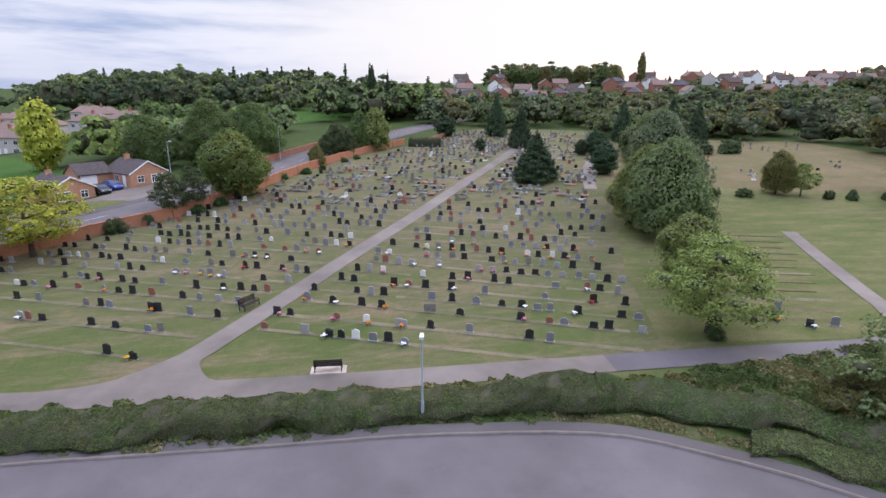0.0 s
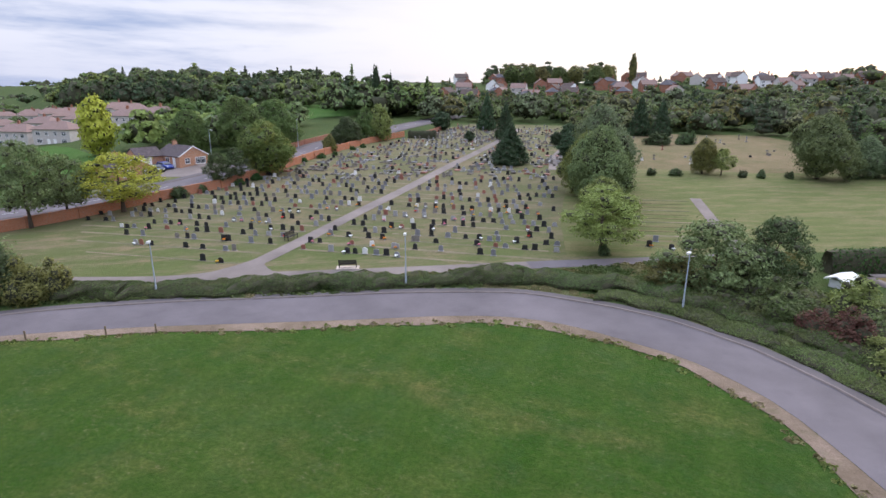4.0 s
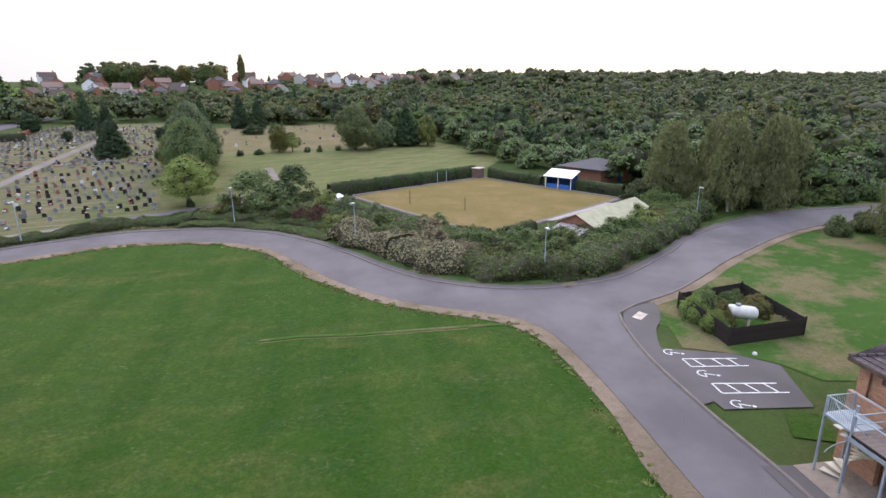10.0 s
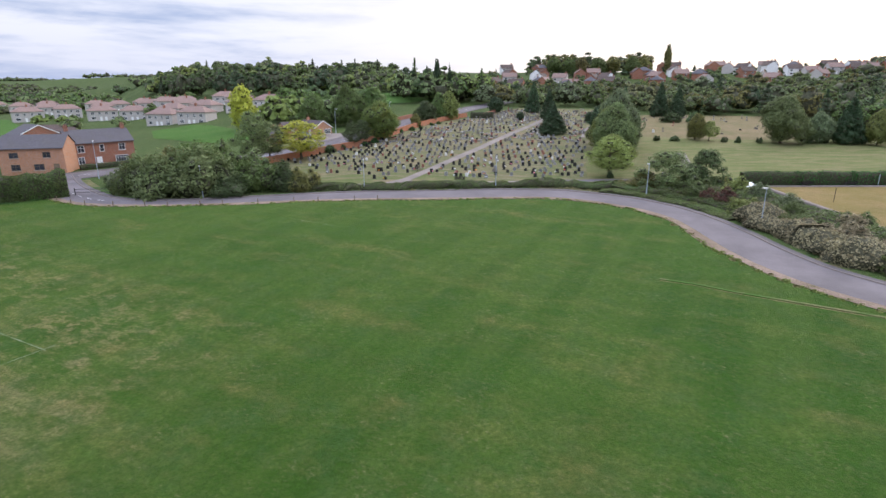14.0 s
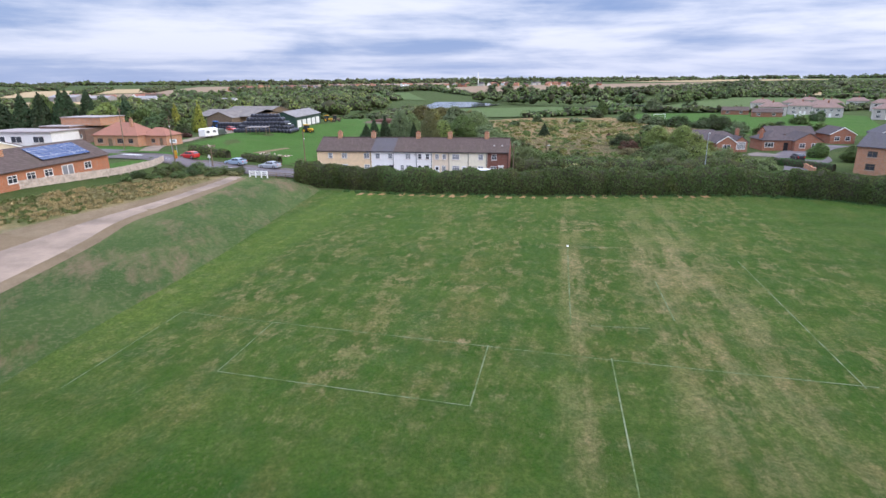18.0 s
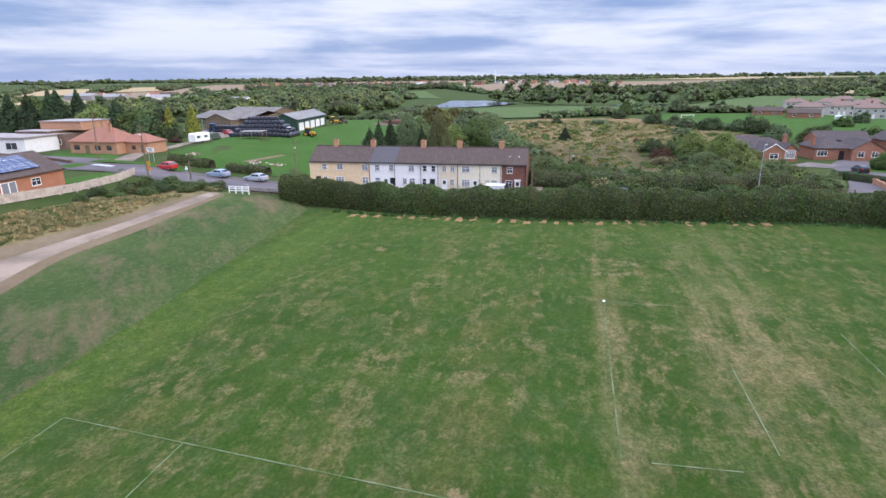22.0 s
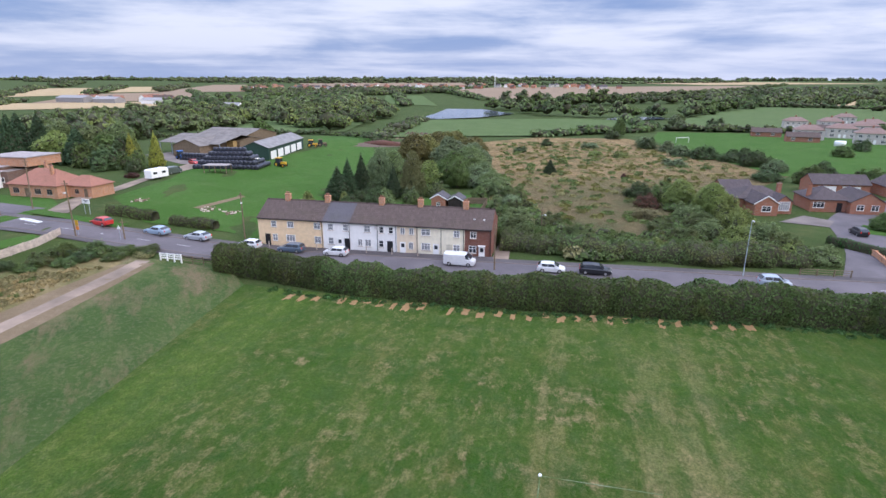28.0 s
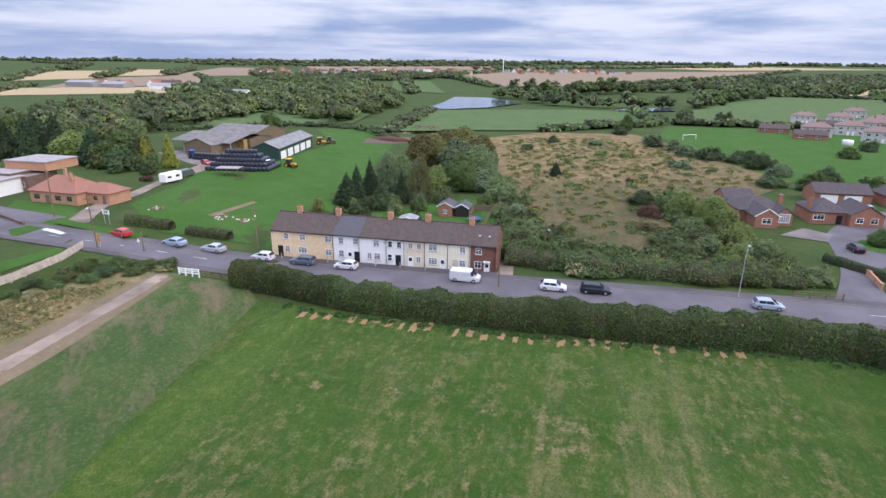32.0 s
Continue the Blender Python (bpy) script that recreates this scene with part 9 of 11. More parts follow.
drape("close_green", [(-117.5, 41), (-122, 48), (-118, 51), (-113.5, 45)], M["pasture"], 0.12, 3.0)
# bungalows across the village road from the cemetery
bungalow(-57.9, 79.9, 58, 6.5, 8.2, 2.25, 1.75, "brick_orange", "tile_dark", "gable", "y", [(1.9, -0.05, 0.6, 2.3, 1.35, 0, "bay"), (4.9, 0, 0.75, 1.1, 1.15, 0, "cross")], (), "orange brick bungalow with a dark roof", [(3.25, 6.6, 3.4, 4.7, "brick_orange", 1)], over=0.25)
h2 = bungalow(-51.0, 89.5, 56, 6.3, 8.6, 2.3, 1.85, "brick_orange", "tile_dark", "gable", "y", [(1.7, 0, 0.8, 1.1, 1.15, 0, "cross"), (4.6, -0.05, 0.6, 2.3, 1.4, 0, "bay"), (4.3, 0, 0.8, 1.3, 1.2, 2, "two")], (), "orange brick bungalow with a dark roof", [(3.15, 6.4, 3.5, 5.0, "brick_orange", 1)], over=0.25)
wing(h2, -5.2, 6.0, 0.0, 10.6, 2.3, 1.5, "brick_orange", "tile_dark", "x")
part("garage_door", Geo().box(-4.9, 5.92, 0, -2.4, 5.99, 2.1), M["white"], h2)
part("side_door", Geo().box(-0.07, 1.5, 0, -0.01, 2.4, 2.05), M["white"], h2, "white glazed side door")
drape("forecourt", [(-56.5, 80.6), (-53.4, 84.6), (-54.4, 86.2), (-59.0, 91.5), (-55, 93), (-51, 89.6), (-47.3, 94.2), (-42.6, 92), (-40.6, 85.6), (-45.2, 80.4), (-51.5, 82)], M["path"], 0.11, 3.0)
drape("front_lawn", [(-57.4, 70.6), (-61.5, 76), (-58.5, 79.6), (-56.3, 80.6), (-51.5, 81.9), (-45.5, 80.3), (-51.6, 73.8)], M["mown"], 0.115, 3.0)
drape("side_lawn", [(-66, 96), (-80, 88), (-110, 108), (-127, 135), (-116, 145), (-104, 136), (-88, 119), (-76, 112)], M["pasture"], 0.10, 6.0)
# estate of pale semis with faded red roofs
ESTATE = [(-116.5, 175, -17), (-103, 171.5, -17), (-138, 184, -17), (-157, 190, -17), (-126.5, 152.5, -8), (-143, 158, -12), (-159, 208, 30), (-141, 214, 30), (-184, 237, 35), (-204, 250, 35), (-236, 224, 40), (-231, 191, 45), (-257, 183, 50), (-281, 172, 55), (-286, 196, 55), (-300, 224, 55), (-242, 262, 40), (-318, 248, 55), (-338, 240, 60), (-346, 222, 60), (-180, 196, 28), (-381, 292, 48), (-344, 297, 48), (-310, 302, 45), (-278, 307, 45), (-250, 290, 42), (-220, 271, 40), (-192, 247, 38), (-168, 224, 34), (-128, 200, 30), (-199, 200, 40), (-264, 245, 43), (-300, 268, 46)]
semi = None
for x, y, a in ESTATE:
    if semi is None:
        semi = bungalow(x, y, a, 13, 7.5, 4.9, 2.5, "pebble", "tile_pink", "hip", "x", [(2.0, 0, 3.1, 1.5, 1.2), (5.0, 0, 3.1, 1.1, 1.2), (8.0, 0, 3.1, 1.1, 1.2), (11.0, 0, 3.1, 1.5, 1.2), (2.2, 0, 0.8, 1.9, 1.3, 0, "three"), (10.8, 0, 0.8, 1.9, 1.3, 0, "three")], [(5.4, 0, 0, 0.9, 2.0), (7.6, 0, 0, 0.9, 2.0)], "pale rendered semi-detached house with a faded red roof", [(6.5, 3.7, 6.6, 8.3, "brick_red", 1)], name="semi_detached_house", sills=False)
        tagged(semi, group="estate houses")
    else:
        copy_thing(semi, pose(x, y, H(x, y), 0, 0, a))
for x, y, a in ((-272, 160, 55), (-301, 164, 55), (-318, 214, 55), (-140, 90, 40), (-150, 104, 40)):
    bungalow(x, y, a, 14, 8, 2.5, 1.9, "brick_red", "tile_brown", "gable", "x", [(3, 0, 0.9, 1.6, 1.2), (10, 0, 0.9, 1.6, 1.2)], (), "low brick bungalow with a brown roof")

# town on the hill
TOWN = [(x + 17 * (k % 2), y) for y in (296, 322, 346, 372, 404) for k, x in enumerate(range(6, 400, 17)) if abs(x - 120) < 330]
TR = np.random.default_rng(9)
town_protos = []
for wl, rf, kd in (("brick_red", "tile_brown", "gable"), ("brick_red", "tile_pink", "gable"), ("render_white", "tile_brown", "gable"), ("brick_red", "tile_grey", "hip"), ("pebble", "tile_pink", "gable")):
    ob = bungalow(TR.uniform(60, 300), 352, 0, 10, 7.5, 4.9, 2.8, wl, rf, kd, "x", [(2.2, 0, 3.1, 1.5, 1.2), (7.6, 0, 3.1, 1.5, 1.2), (2.2, 0, 0.8, 1.9, 1.3, 0, "three"), (7.6, 0, 0.8, 1.5, 1.3)], [(5.0, 0, 0, 0.9, 2.0, 0, "white")], {"brick_red": "red brick town house on the hill", "brick_orange": "orange brick town house on the hill", "render_white": "white rendered town house on the hill", "pebble": "pale town house on the hill"}[wl], [(8.8, 3.7, 6.8, 8.8, "brick_red", 1)], name="town_house", sills=False)
    tagged(ob, group="houses of the hill town")
    town_protos.append(ob)
for k, (x, y) in enumerate(TOWN):
    if TR.uniform() < 0.1 or (y < 310 and x > 40) or (y < 335 and x > 230):
        continue
    x, y = x + TR.uniform(-5, 5), y + TR.uniform(-7, 7)
    copy_thing(town_protos[int(TR.integers(5))], pose(x, y, H(x, y), 0, 0, TR.choice([-20, 0, 10, 60, 90, -60])))
# a tall ragged poplar and old trees on the crest
tree("column", "autumn", 136, 396, 22, 6.4, "tall ragged poplar on the crest of the hill", v=0)
for x, y in ((60, 396), (72, 402), (84, 398), (96, 404), (50, 404), (110, 396), (120, 404)):
    tree("round", "oak" if x % 8 else "autumn", x, y, 13, 15, "large crest tree against the bright sky", group="trees on the crest")

# far villages
far_protos = []
for wl, rf in (("brick_red", "tile_brown"), ("render_white", "tile_red"), ("pebble", "tile_grey"), ("brick_orange", "tile_red")):
    ob = bungalow(-1240 - 20 * len(far_protos), -240, 30, 12, 8, 5.2, 3.2, wl, rf, "gable", "x", (), (), "distant village house on the ridge", [(9.8, 4, 7.0, 9.2, "brick_red", 1)], name="village_house")
    tagged(ob, group="houses of the far villages")
    far_protos.append(ob)
VR = np.random.default_rng(12)
for k in range(120):
    t = VR.uniform()
    x, y = -1230 - 280 * VR.uniform() - 60 * t, -260 + 860 * t
    if VR.uniform() < 0.15:
        x, y = -840 - VR.uniform(0, 60), -430 + 150 * VR.uniform()
    copy_thing(far_protos[int(VR.integers(4))], pose(x, y, H(x, y), 0, 0, VR.uniform(0, 180)))
ob = empty("radio_mast", -1450, 330, None, 0)
tagged(ob, "thin pale mast above the far village", "mast")
part("mast", Geo().tube((0, 0, -1), (0, 0, 34), 1.3, 0.8, 6), M["white"], ob)
for x, y, L, D, h in ((-862, -424, 50, 18, 6), (-840, -372, 40, 16, 5), (-806, -302, 36, 14, 5), (-655, -186, 34, 10, 6)):
    bungalow(x, y, 60, L, D, h, 3, "render_white" if L < 40 else "sheet_grey", "sheet_grey", "gable", "x", (), (), "long distant farm building with a grey roof", name="far_barn")


# ---- vehicles ----
PAINT = {}


def paint(name, color):
    if name not in PAINT:
        m, nt, b = material(name + " car paint", 0.28, 0.1, 0.5)
        c = blend(nt, noise_fac(nt, 2.0, 3, coords="obj"), tuple(x * 0.92 for x in color), color)
        nt.links.new(c, b.inputs["Base Color"])
        b.inputs["Coat Weight"].default_value = 0.4
        PAINT[name] = m
    return PAINT[name]


def loft(g, sections):
    """Skin through rings of equal count, closed at both ends."""
    n, o = len(sections[0]), 0
    v = [p for s in sections for p in s]
    f = [(k * n + i, k * n + (i + 1) % n, (k + 1) * n + (i + 1) % n, (k + 1) * n + i) for k in range(len(sections) - 1) for i in range(n)]
    f += [tuple(range(n))[::-1], tuple(range((len(sections) - 1) * n, len(sections) * n))]
    return g.add(v, f)


def ring(x, half, z0, z1, tuck=0.06):
    """One cross-section of a car body, sills tucked in, shoulders rounded."""
    r = min(0.12, (z1 - z0) * 0.3)
    return [(x, -half + tuck, z0), (x, -half, z0 + r), (x, -half, z1 - r), (x, -half + tuck * 1.4, z1), (x, half - tuck * 1.4, z1), (x, half, z1 - r), (x, half, z0 + r), (x, half - tuck, z0)]


CAR_MESH = {}
CAR_SHAPES = {
    # length, half width, bonnet height, roof height, cabin stations (x, z) along the roof line, from the nose backwards
    "hatch": (4.0, 0.86, 0.92, 1.48, [(1.05, 0.94), (0.35, 1.42), (-0.5, 1.48), (-1.45, 1.40), (-1.92, 0.98)]),
    "saloon": (4.6, 0.9, 0.92, 1.45, [(1.05, 0.94), (0.25, 1.40), (-0.6, 1.45), (-1.3, 1.36), (-1.95, 1.0)]),
    "estate": (4.5, 0.9, 0.95, 1.55, [(1.1, 0.97), (0.45, 1.48), (-0.6, 1.55), (-1.75, 1.48), (-2.15, 1.0)]),
    "van": (4.8, 0.95, 1.15, 1.95, [(1.85, 1.18), (1.05, 1.88), (0.2, 1.95), (-1.6, 1.95), (-2.32, 1.9)]),
}


def car(x, y, turn, shape, color_name, color, label, z=None):
    L, w, bz, rz, cab = CAR_SHAPES[shape]
    ob = empty("van" if shape == "van" else "car", x, y, (H(x, y) + 0.09) if z is None else z, turn)
    tagged(ob, label, "van" if shape == "van" else "car", "parked cars")
    if shape not in CAR_MESH:
        h = L / 2
        body = Geo()
        tail = bz + (0.06 if shape != "van" else 0.0)
        rear = 1.9 if shape == "van" else tail
        st = [(-h, w * 0.86, 0.38, rear * 0.9), (-h + 0.12, w * 0.95, 0.26, rear), (-h + 0.7, w, 0.2, rear), (-0.2, w, 0.19, rear if shape == "van" else bz + 0.04), (0.9, w, 0.19, rear if shape == "van" else bz + 0.02), (1.1, w, 0.2, bz + 0.02), (h - 0.6, w * 0.97, 0.2, bz - 0.06), (h - 0.15, w * 0.9, 0.24, bz - 0.18), (h, w * 0.78, 0.34, bz - 0.34)]
        loft(body, [ring(*s) for s in st])
        top = Geo()
        rings = []
        for cx, cz in cab:
            k = (cz - bz) / (rz - bz)
            hw = w * (0.93 - 0.14 * max(0, k))
            rings.append([(cx, -w * 0.93, bz - 0.05), (cx, -hw, cz - 0.05), (cx, -hw + 0.1, cz), (cx, hw - 0.1, cz), (cx, hw, cz - 0.05), (cx, w * 0.93, bz - 0.05)])
        loft(top, rings)
        panes = []
        # windscreen, rear screen and side lights just proud of the cabin
        (x0, z0), (x1, z1) = cab[0], cab[1]
        hw0, hw1 = w * 0.86, w * 0.74
        def quad(a, b, c, d, off):
            o = Vector(off)
            p = [Vector(q) for q in (a, b, c, d)]
            panes.append(Geo().add(p + [q + o for q in p], [(0, 1, 2, 3), (7, 6, 5, 4), (0, 4, 5, 1), (1, 5, 6, 2), (2, 6, 7, 3), (3, 7, 4, 0)]))
        quad((x0 + 0.0, -hw0, z0 + 0.06), (x0, hw0, z0 + 0.06), (x1 + 0.06, hw1, z1 - 0.04), (x1 + 0.06, -hw1, z1 - 0.04), (0.03, 0, 0.03))
        (x3, z3), (x4, z4) = cab[-2], cab[-1]
        if shape != "van":
            quad((x4, -hw0, z4 + 0.06), (x4, hw0, z4 + 0.06), (x3 - 0.06, hw1, z3 - 0.05), (x3 - 0.06, -hw1, z3 - 0.05), (-0.03, 0, 0.03))
        sides = [(cab[1][0] - 0.02, cab[2][0] + 0.05), (cab[2][0] - 0.03, cab[3][0] + 0.1)] if shape != "van" else [(1.35, 0.35)]
        for s in (-1, 1):
            for a, b in sides:
                ya, yb = s * (w * 0.925), s * (w * 0.80)
                quad((a + 0.25 if a > 0 else a, ya, bz + 0.06), (b, ya, bz + 0.06), (b, yb, rz - 0.13), (a, yb, rz - 0.13), (0, s * 0.025, 0))
        wheel = Geo().lathe([(0.2, -0.1), (0.31, -0.1), (0.33, -0.05), (0.33, 0.05), (0.31, 0.1), (0.2, 0.1)], 14, pose(0, 0, 0, 90))
        rim = Geo().lathe([(0.04, -0.11), (0.2, -0.105), (0.2, 0.105), (0.04, 0.11)], 8, pose(0, 0, 0, 90))
        lights = [Geo().slab(h - 0.22, s * w * 0.62 - 0.16, bz - 0.36, h - 0.05, s * w * 0.62 + 0.16, bz - 0.2, 0.03) for s in (-1, 1)]
        tails = [Geo().slab(-h - 0.01, s * w * 0.72 - 0.1, bz - 0.25, -h + 0.12, s * w * 0.72 + 0.1, bz + 0.02, 0.02) for s in (-1, 1)]
        CAR_MESH[shape] = (body, top, [(("windscreen" if k == 0 else "rear_window" if k == 1 and shape != "van" else "side_window"), q.mesh("car_glass", M["glass"])) for k, q in enumerate(panes)], wheel.mesh("tyre", M["rubber"]), rim.mesh("rim", M["chrome"]), [q.mesh("headlight", M["lamp_glass"]) for q in lights], [q.mesh("tail_light", M["red"]) for q in tails], {})
    body, top, gl, ty, ri, hl, tl, cache = CAR_MESH[shape]
    if color_name not in cache:
        cache[color_name] = (body.mesh("body", paint(color_name, color)), top.mesh("cabin", paint(color_name, color)))
    part("body", cache[color_name][0], None, ob)
    part("cabin", cache[color_name][1], None, ob)
    for word, me in gl:
        part(word, me, None, ob, "dark window glass")
    for me in hl:
        part("headlight", me, None, ob)
    for me in tl:
        part("tail_light", me, None, ob)
    for sx in (-1, 1):
        for sy in (-1, 1):
            q = part("tyre", ty, None, ob)
            q.matrix_basis = pose(sx * L * 0.31, sy * (w - 0.09), 0.33)
            part("rim", ri, None, q)
    return ob


SILVER, WHITE = (0.42, 0.45, 0.50), (0.72, 0.72, 0.74)
car(-148.2, -97.0, -122, "hatch", "red", (0.55, 0.035, 0.03), "bright red hatchback on the village road")
car(-140.2, -84.6, -120, "saloon", "pale blue", (0.30, 0.40, 0.52), "pale blue saloon car on the village road")
car(-135.2, -76.4, -118, "saloon", "silver", SILVER, "silver saloon car on the village road")
car(-129.0, -66.6, -115, "hatch", "white", WHITE, "white hatchback parked before the cottages")
car(-125.6, -59.4, -113, "estate", "slate blue", (0.09, 0.13, 0.18), "slate blue estate car parked before the cottages")
car(-122.2, -52.0, -113, "hatch", "white", WHITE, "white hatchback parked before the cottages")
car(-113.2, -33.2, 67, "van", "white", WHITE, "white panel van parked before the cottages")
car(-106.9, -20.8, 67, "hatch", "white", WHITE, "white hatchback parked by the tall hedge")
car(-104.6, -15.0, 67, "estate", "black", (0.015, 0.016, 0.02), "black estate car parked by the tall hedge")
car(-95.2, 6.2, 67, "hatch", "silver blue", (0.36, 0.42, 0.50), "silver hatchback parked beside the hedge")
car(-115.9, 40.6, 160, "hatch", "black", (0.015, 0.016, 0.02), "black hatchback parked in the close")
car(-142.2, 69.7, 150, "hatch", "silver", SILVER, "silver hatchback outside the garages")
car(-54.5, 86.9, -34, "hatch", "black", (0.015, 0.016, 0.02), "dark car parked beside the bungalow")
car(-54.0, 89.5, -34, "hatch", "deep blue", (0.02, 0.05, 0.28), "deep blue car parked beside the bungalow")
car(-305, 232, 20, "van", "white", WHITE, "white van parked on the estate")

# ---- farm ----
def barn(x, y, turn, L, D, h, rise, wall, roof, label, open_side=False):
    ob = empty("farm_barn", x, y, None, turn)
    ob.scale = (0.84, 0.84, 0.84)
    tagged(ob, label, "barn")
    if open_side:
        for k in range(6):
            part("post", Geo().box(k * L / 5 - 0.15, 0, -0.3, k * L / 5 + 0.15, 0.3, h), M["steel"], ob)
        part("wall", gable_walls(Geo(), 0, D * 0.45, L, D, -0.3, h, rise * 0.55, "x"), M[wall], ob)
    else:
        part("wall", gable_walls(Geo(), 0, 0, L, D, -0.3, h, rise, "y" if D > L else "x"), M[wall], ob)
    part("roof", gable_roof(Geo(), 0, 0, L, D, h + 0.03, rise, "y" if D > L else "x", 0.4, 0.12, 0.3), M[roof], ob)
    return ob


b = barn(-246.5, -87.5, 76, 10.5, 40, 4.4, 2.2, "green_shed", "felt_grey", "dark green steel barn with white doors")
for k in range(5):
    part("barn_door", Geo().box(10.5, 2 + 7.4 * k, 0, 10.58, 7.6 + 7.4 * k, 3.0), M["white"], b, "white sliding door")
b = barn(-275.5, -123.5, 60, 30, 26, 4.6, 2.4, "timber", "sheet_brown", "open grey-roofed barn stacked with straw", True)
for i in range(9):
    for j in range(4):
        part("straw_bale", Geo().slab(1 + 3.1 * i, 9.4, 1.25 * j, 3.9 + 3.1 * i, 11.6, 1.25 * (j + 1) - 0.04, 0.08), M["straw_bale"], b)
barn(-264.5, -115.5, 60, 13, 24, 4.2, 2.4, "timber", "sheet_brown", "weathered grey-roofed cattle barn")
barn(-302, -116, 62, 26, 24, 5.0, 2.6, "timber", "sheet_brown", "large grey-roofed barn behind the stack")
# stack of wrapped bales
BALE = Geo().lathe([(0.35, -0.6), (0.6, -0.58), (0.66, -0.45), (0.66, 0.45), (0.6, 0.58), (0.35, 0.6)], 12, pose(0, 0, 0, 90)).mesh("wrapped_bale", M["hide"], True)
bt = pose(-224.5, -98.5, 0, 0, 0, 76)
for lay in range(5):
    for i in range(16 - 2 * lay):
        for j in range(max(1, 9 - lay * 2)):
            if lay < 3 and 1 < j < 8 - lay * 2 and 1 < i < 14 - 2 * lay:
                continue
            p = bt @ Vector((lay * 1.3 + i * 1.36, 1 + lay * 1.2 + j * 1.26, 0))
            ob = new("silage_bale", BALE)
            ob.matrix_world = pose(p.x, p.y, H(p.x, p.y) + 0.62 + lay * 1.08, 0, 0, 76)
            tagged(ob, "round silage bale in shiny dark blue wrap", "bale", "stacked silage bales")
for k in range(10):
    p = pose(-250, -108, 0, 0, 0, 60) @ Vector((k * 1.4, 0, 0))
    for lay in range(2):
        ob = new("silage_bale", BALE)
        ob.matrix_world = pose(p.x, p.y, H(p.x, p.y) + 0.62 + lay * 1.1, 0, 0, 60)
        tagged(ob, "round silage bale in shiny dark blue wrap", "bale", "stacked silage bales")


def tractor(x, y, turn, color, label):
    ob = empty("tractor", x, y, None, turn)
    tagged(ob, label, "tractor", "farm machines")
    part("bonnet", Geo().slab(0.3, -0.4, 0.8, 2.1, 0.4, 1.5, 0.12), M[color], ob)
    part("cab", Geo().slab(-1.0, -0.7, 1.0, 0.4, 0.7, 2.55, 0.15), M["glass"], ob)
    part("cab_roof", Geo().slab(-1.1, -0.78, 2.55, 0.5, 0.78, 2.75, 0.08), M[color], ob)
    for sx, r in ((-0.7, 0.8), (1.6, 0.5)):
        for s in (-1, 1):
            w = part("tyre", Geo().lathe([(r * 0.5, -0.2), (r * 0.95, -0.2), (r, -0.1), (r, 0.1), (r * 0.95, 0.2), (r * 0.5, 0.2)], 14, pose(sx, s * 0.8, r, 90)), M["rubber"], ob)
            part("rim", Geo().lathe([(0.05, -0.21), (r * 0.5, -0.2), (r * 0.5, 0.2), (0.05, 0.21)], 10, pose(sx, s * 0.8, r, 90)), M[color], w)
    part("chassis", Geo().box(-1.1, -0.35, 0.55, 1.9, 0.35, 0.95), M["black"], ob)


tractor(-225.5, -79.0, 160, "white", "pale tractor parked beside the bale stack")
tractor(-227.4, -71.8, 60, "yellow", "yellow farm loader beside the barn")
tractor(-252.5, -109.8, 40, "blue", "blue tractor parked before the barn")
tractor(-288.0, -64.5, 80, "yellow", "yellow machine behind the green barn")
tractor(-291.0, -60.5, 100, "timber", "brown trailer and machine behind the barn")
car(-237.6, -101.6, 40, "hatch", "red", (0.55, 0.035, 0.03), "red car parked in the farmyard", z=H(-237, -101))
car(-215.6, -102.4, 150, "van", "grey green", (0.10, 0.12, 0.11), "dark green van parked on the farm drive", z=H(-215, -102))
ob = empty("caravan", -205.8, -104.1, None, 150)
tagged(ob, "white touring caravan parked on the farm drive", "caravan")
part("body", Geo().slab(-2.6, -1.1, 0.5, 2.6, 1.1, 2.6, 0.25), M["white"], ob)
for u in (-1.4, 1.2):
    pane_window(ob, u, -1.1, 1.3, 1.3, 0.7, 0, "one", sill=False)
for s in (-1, 1):
    part("tyre", Geo().lathe([(0.15, -0.1), (0.33, -0.08), (0.33, 0.08), (0.15, 0.1)], 12, pose(0, s * 1.0, 0.33, 90)), M["rubber"], ob)
part("drawbar", Geo().tube((2.5, 0, 0.5), (3.7, 0, 0.5), 0.06, 0.05, 6), M["steel"], ob)
ob = empty("field_shelter", -214.8, -93.2, None, 76)
tagged(ob, "low open shelter with a pale flat roof", "shelter")
part("roof", Geo().slab(-0.2, -0.2, 2.0, 6.2, 3.2, 2.14, 0.03), M["felt"], ob)
for px, py in ((0, 0), (3, 0), (6, 0), (0, 3), (3, 3), (6, 3)):
    part("post", Geo().box(px - 0.08, py - 0.08, -0.2, px + 0.08, py + 0.08, 2.0), M["timber"], ob)
drape("farm_drive", curve_line([(-160, -108), (-176, -110), (-190, -107), (-204, -105.5), (-222, -100), (-236, -96)], 3) + curve_line([(-238, -104), (-222, -106), (-205, -109), (-190, -111), (-176, -114.5), (-160, -113)], 3), M["gravel"], 0.12, 4.0)
drape("farm_yard", [(-236, -96), (-262, -88), (-290, -110), (-270, -128), (-238, -106)], M["path"], 0.10, 6.0)
drape("soil_heap_base", [(-320, -25), (-345, -20), (-350, 0), (-325, -4)], M["dirt"], 0.2, 8.0)
hp = Geo()
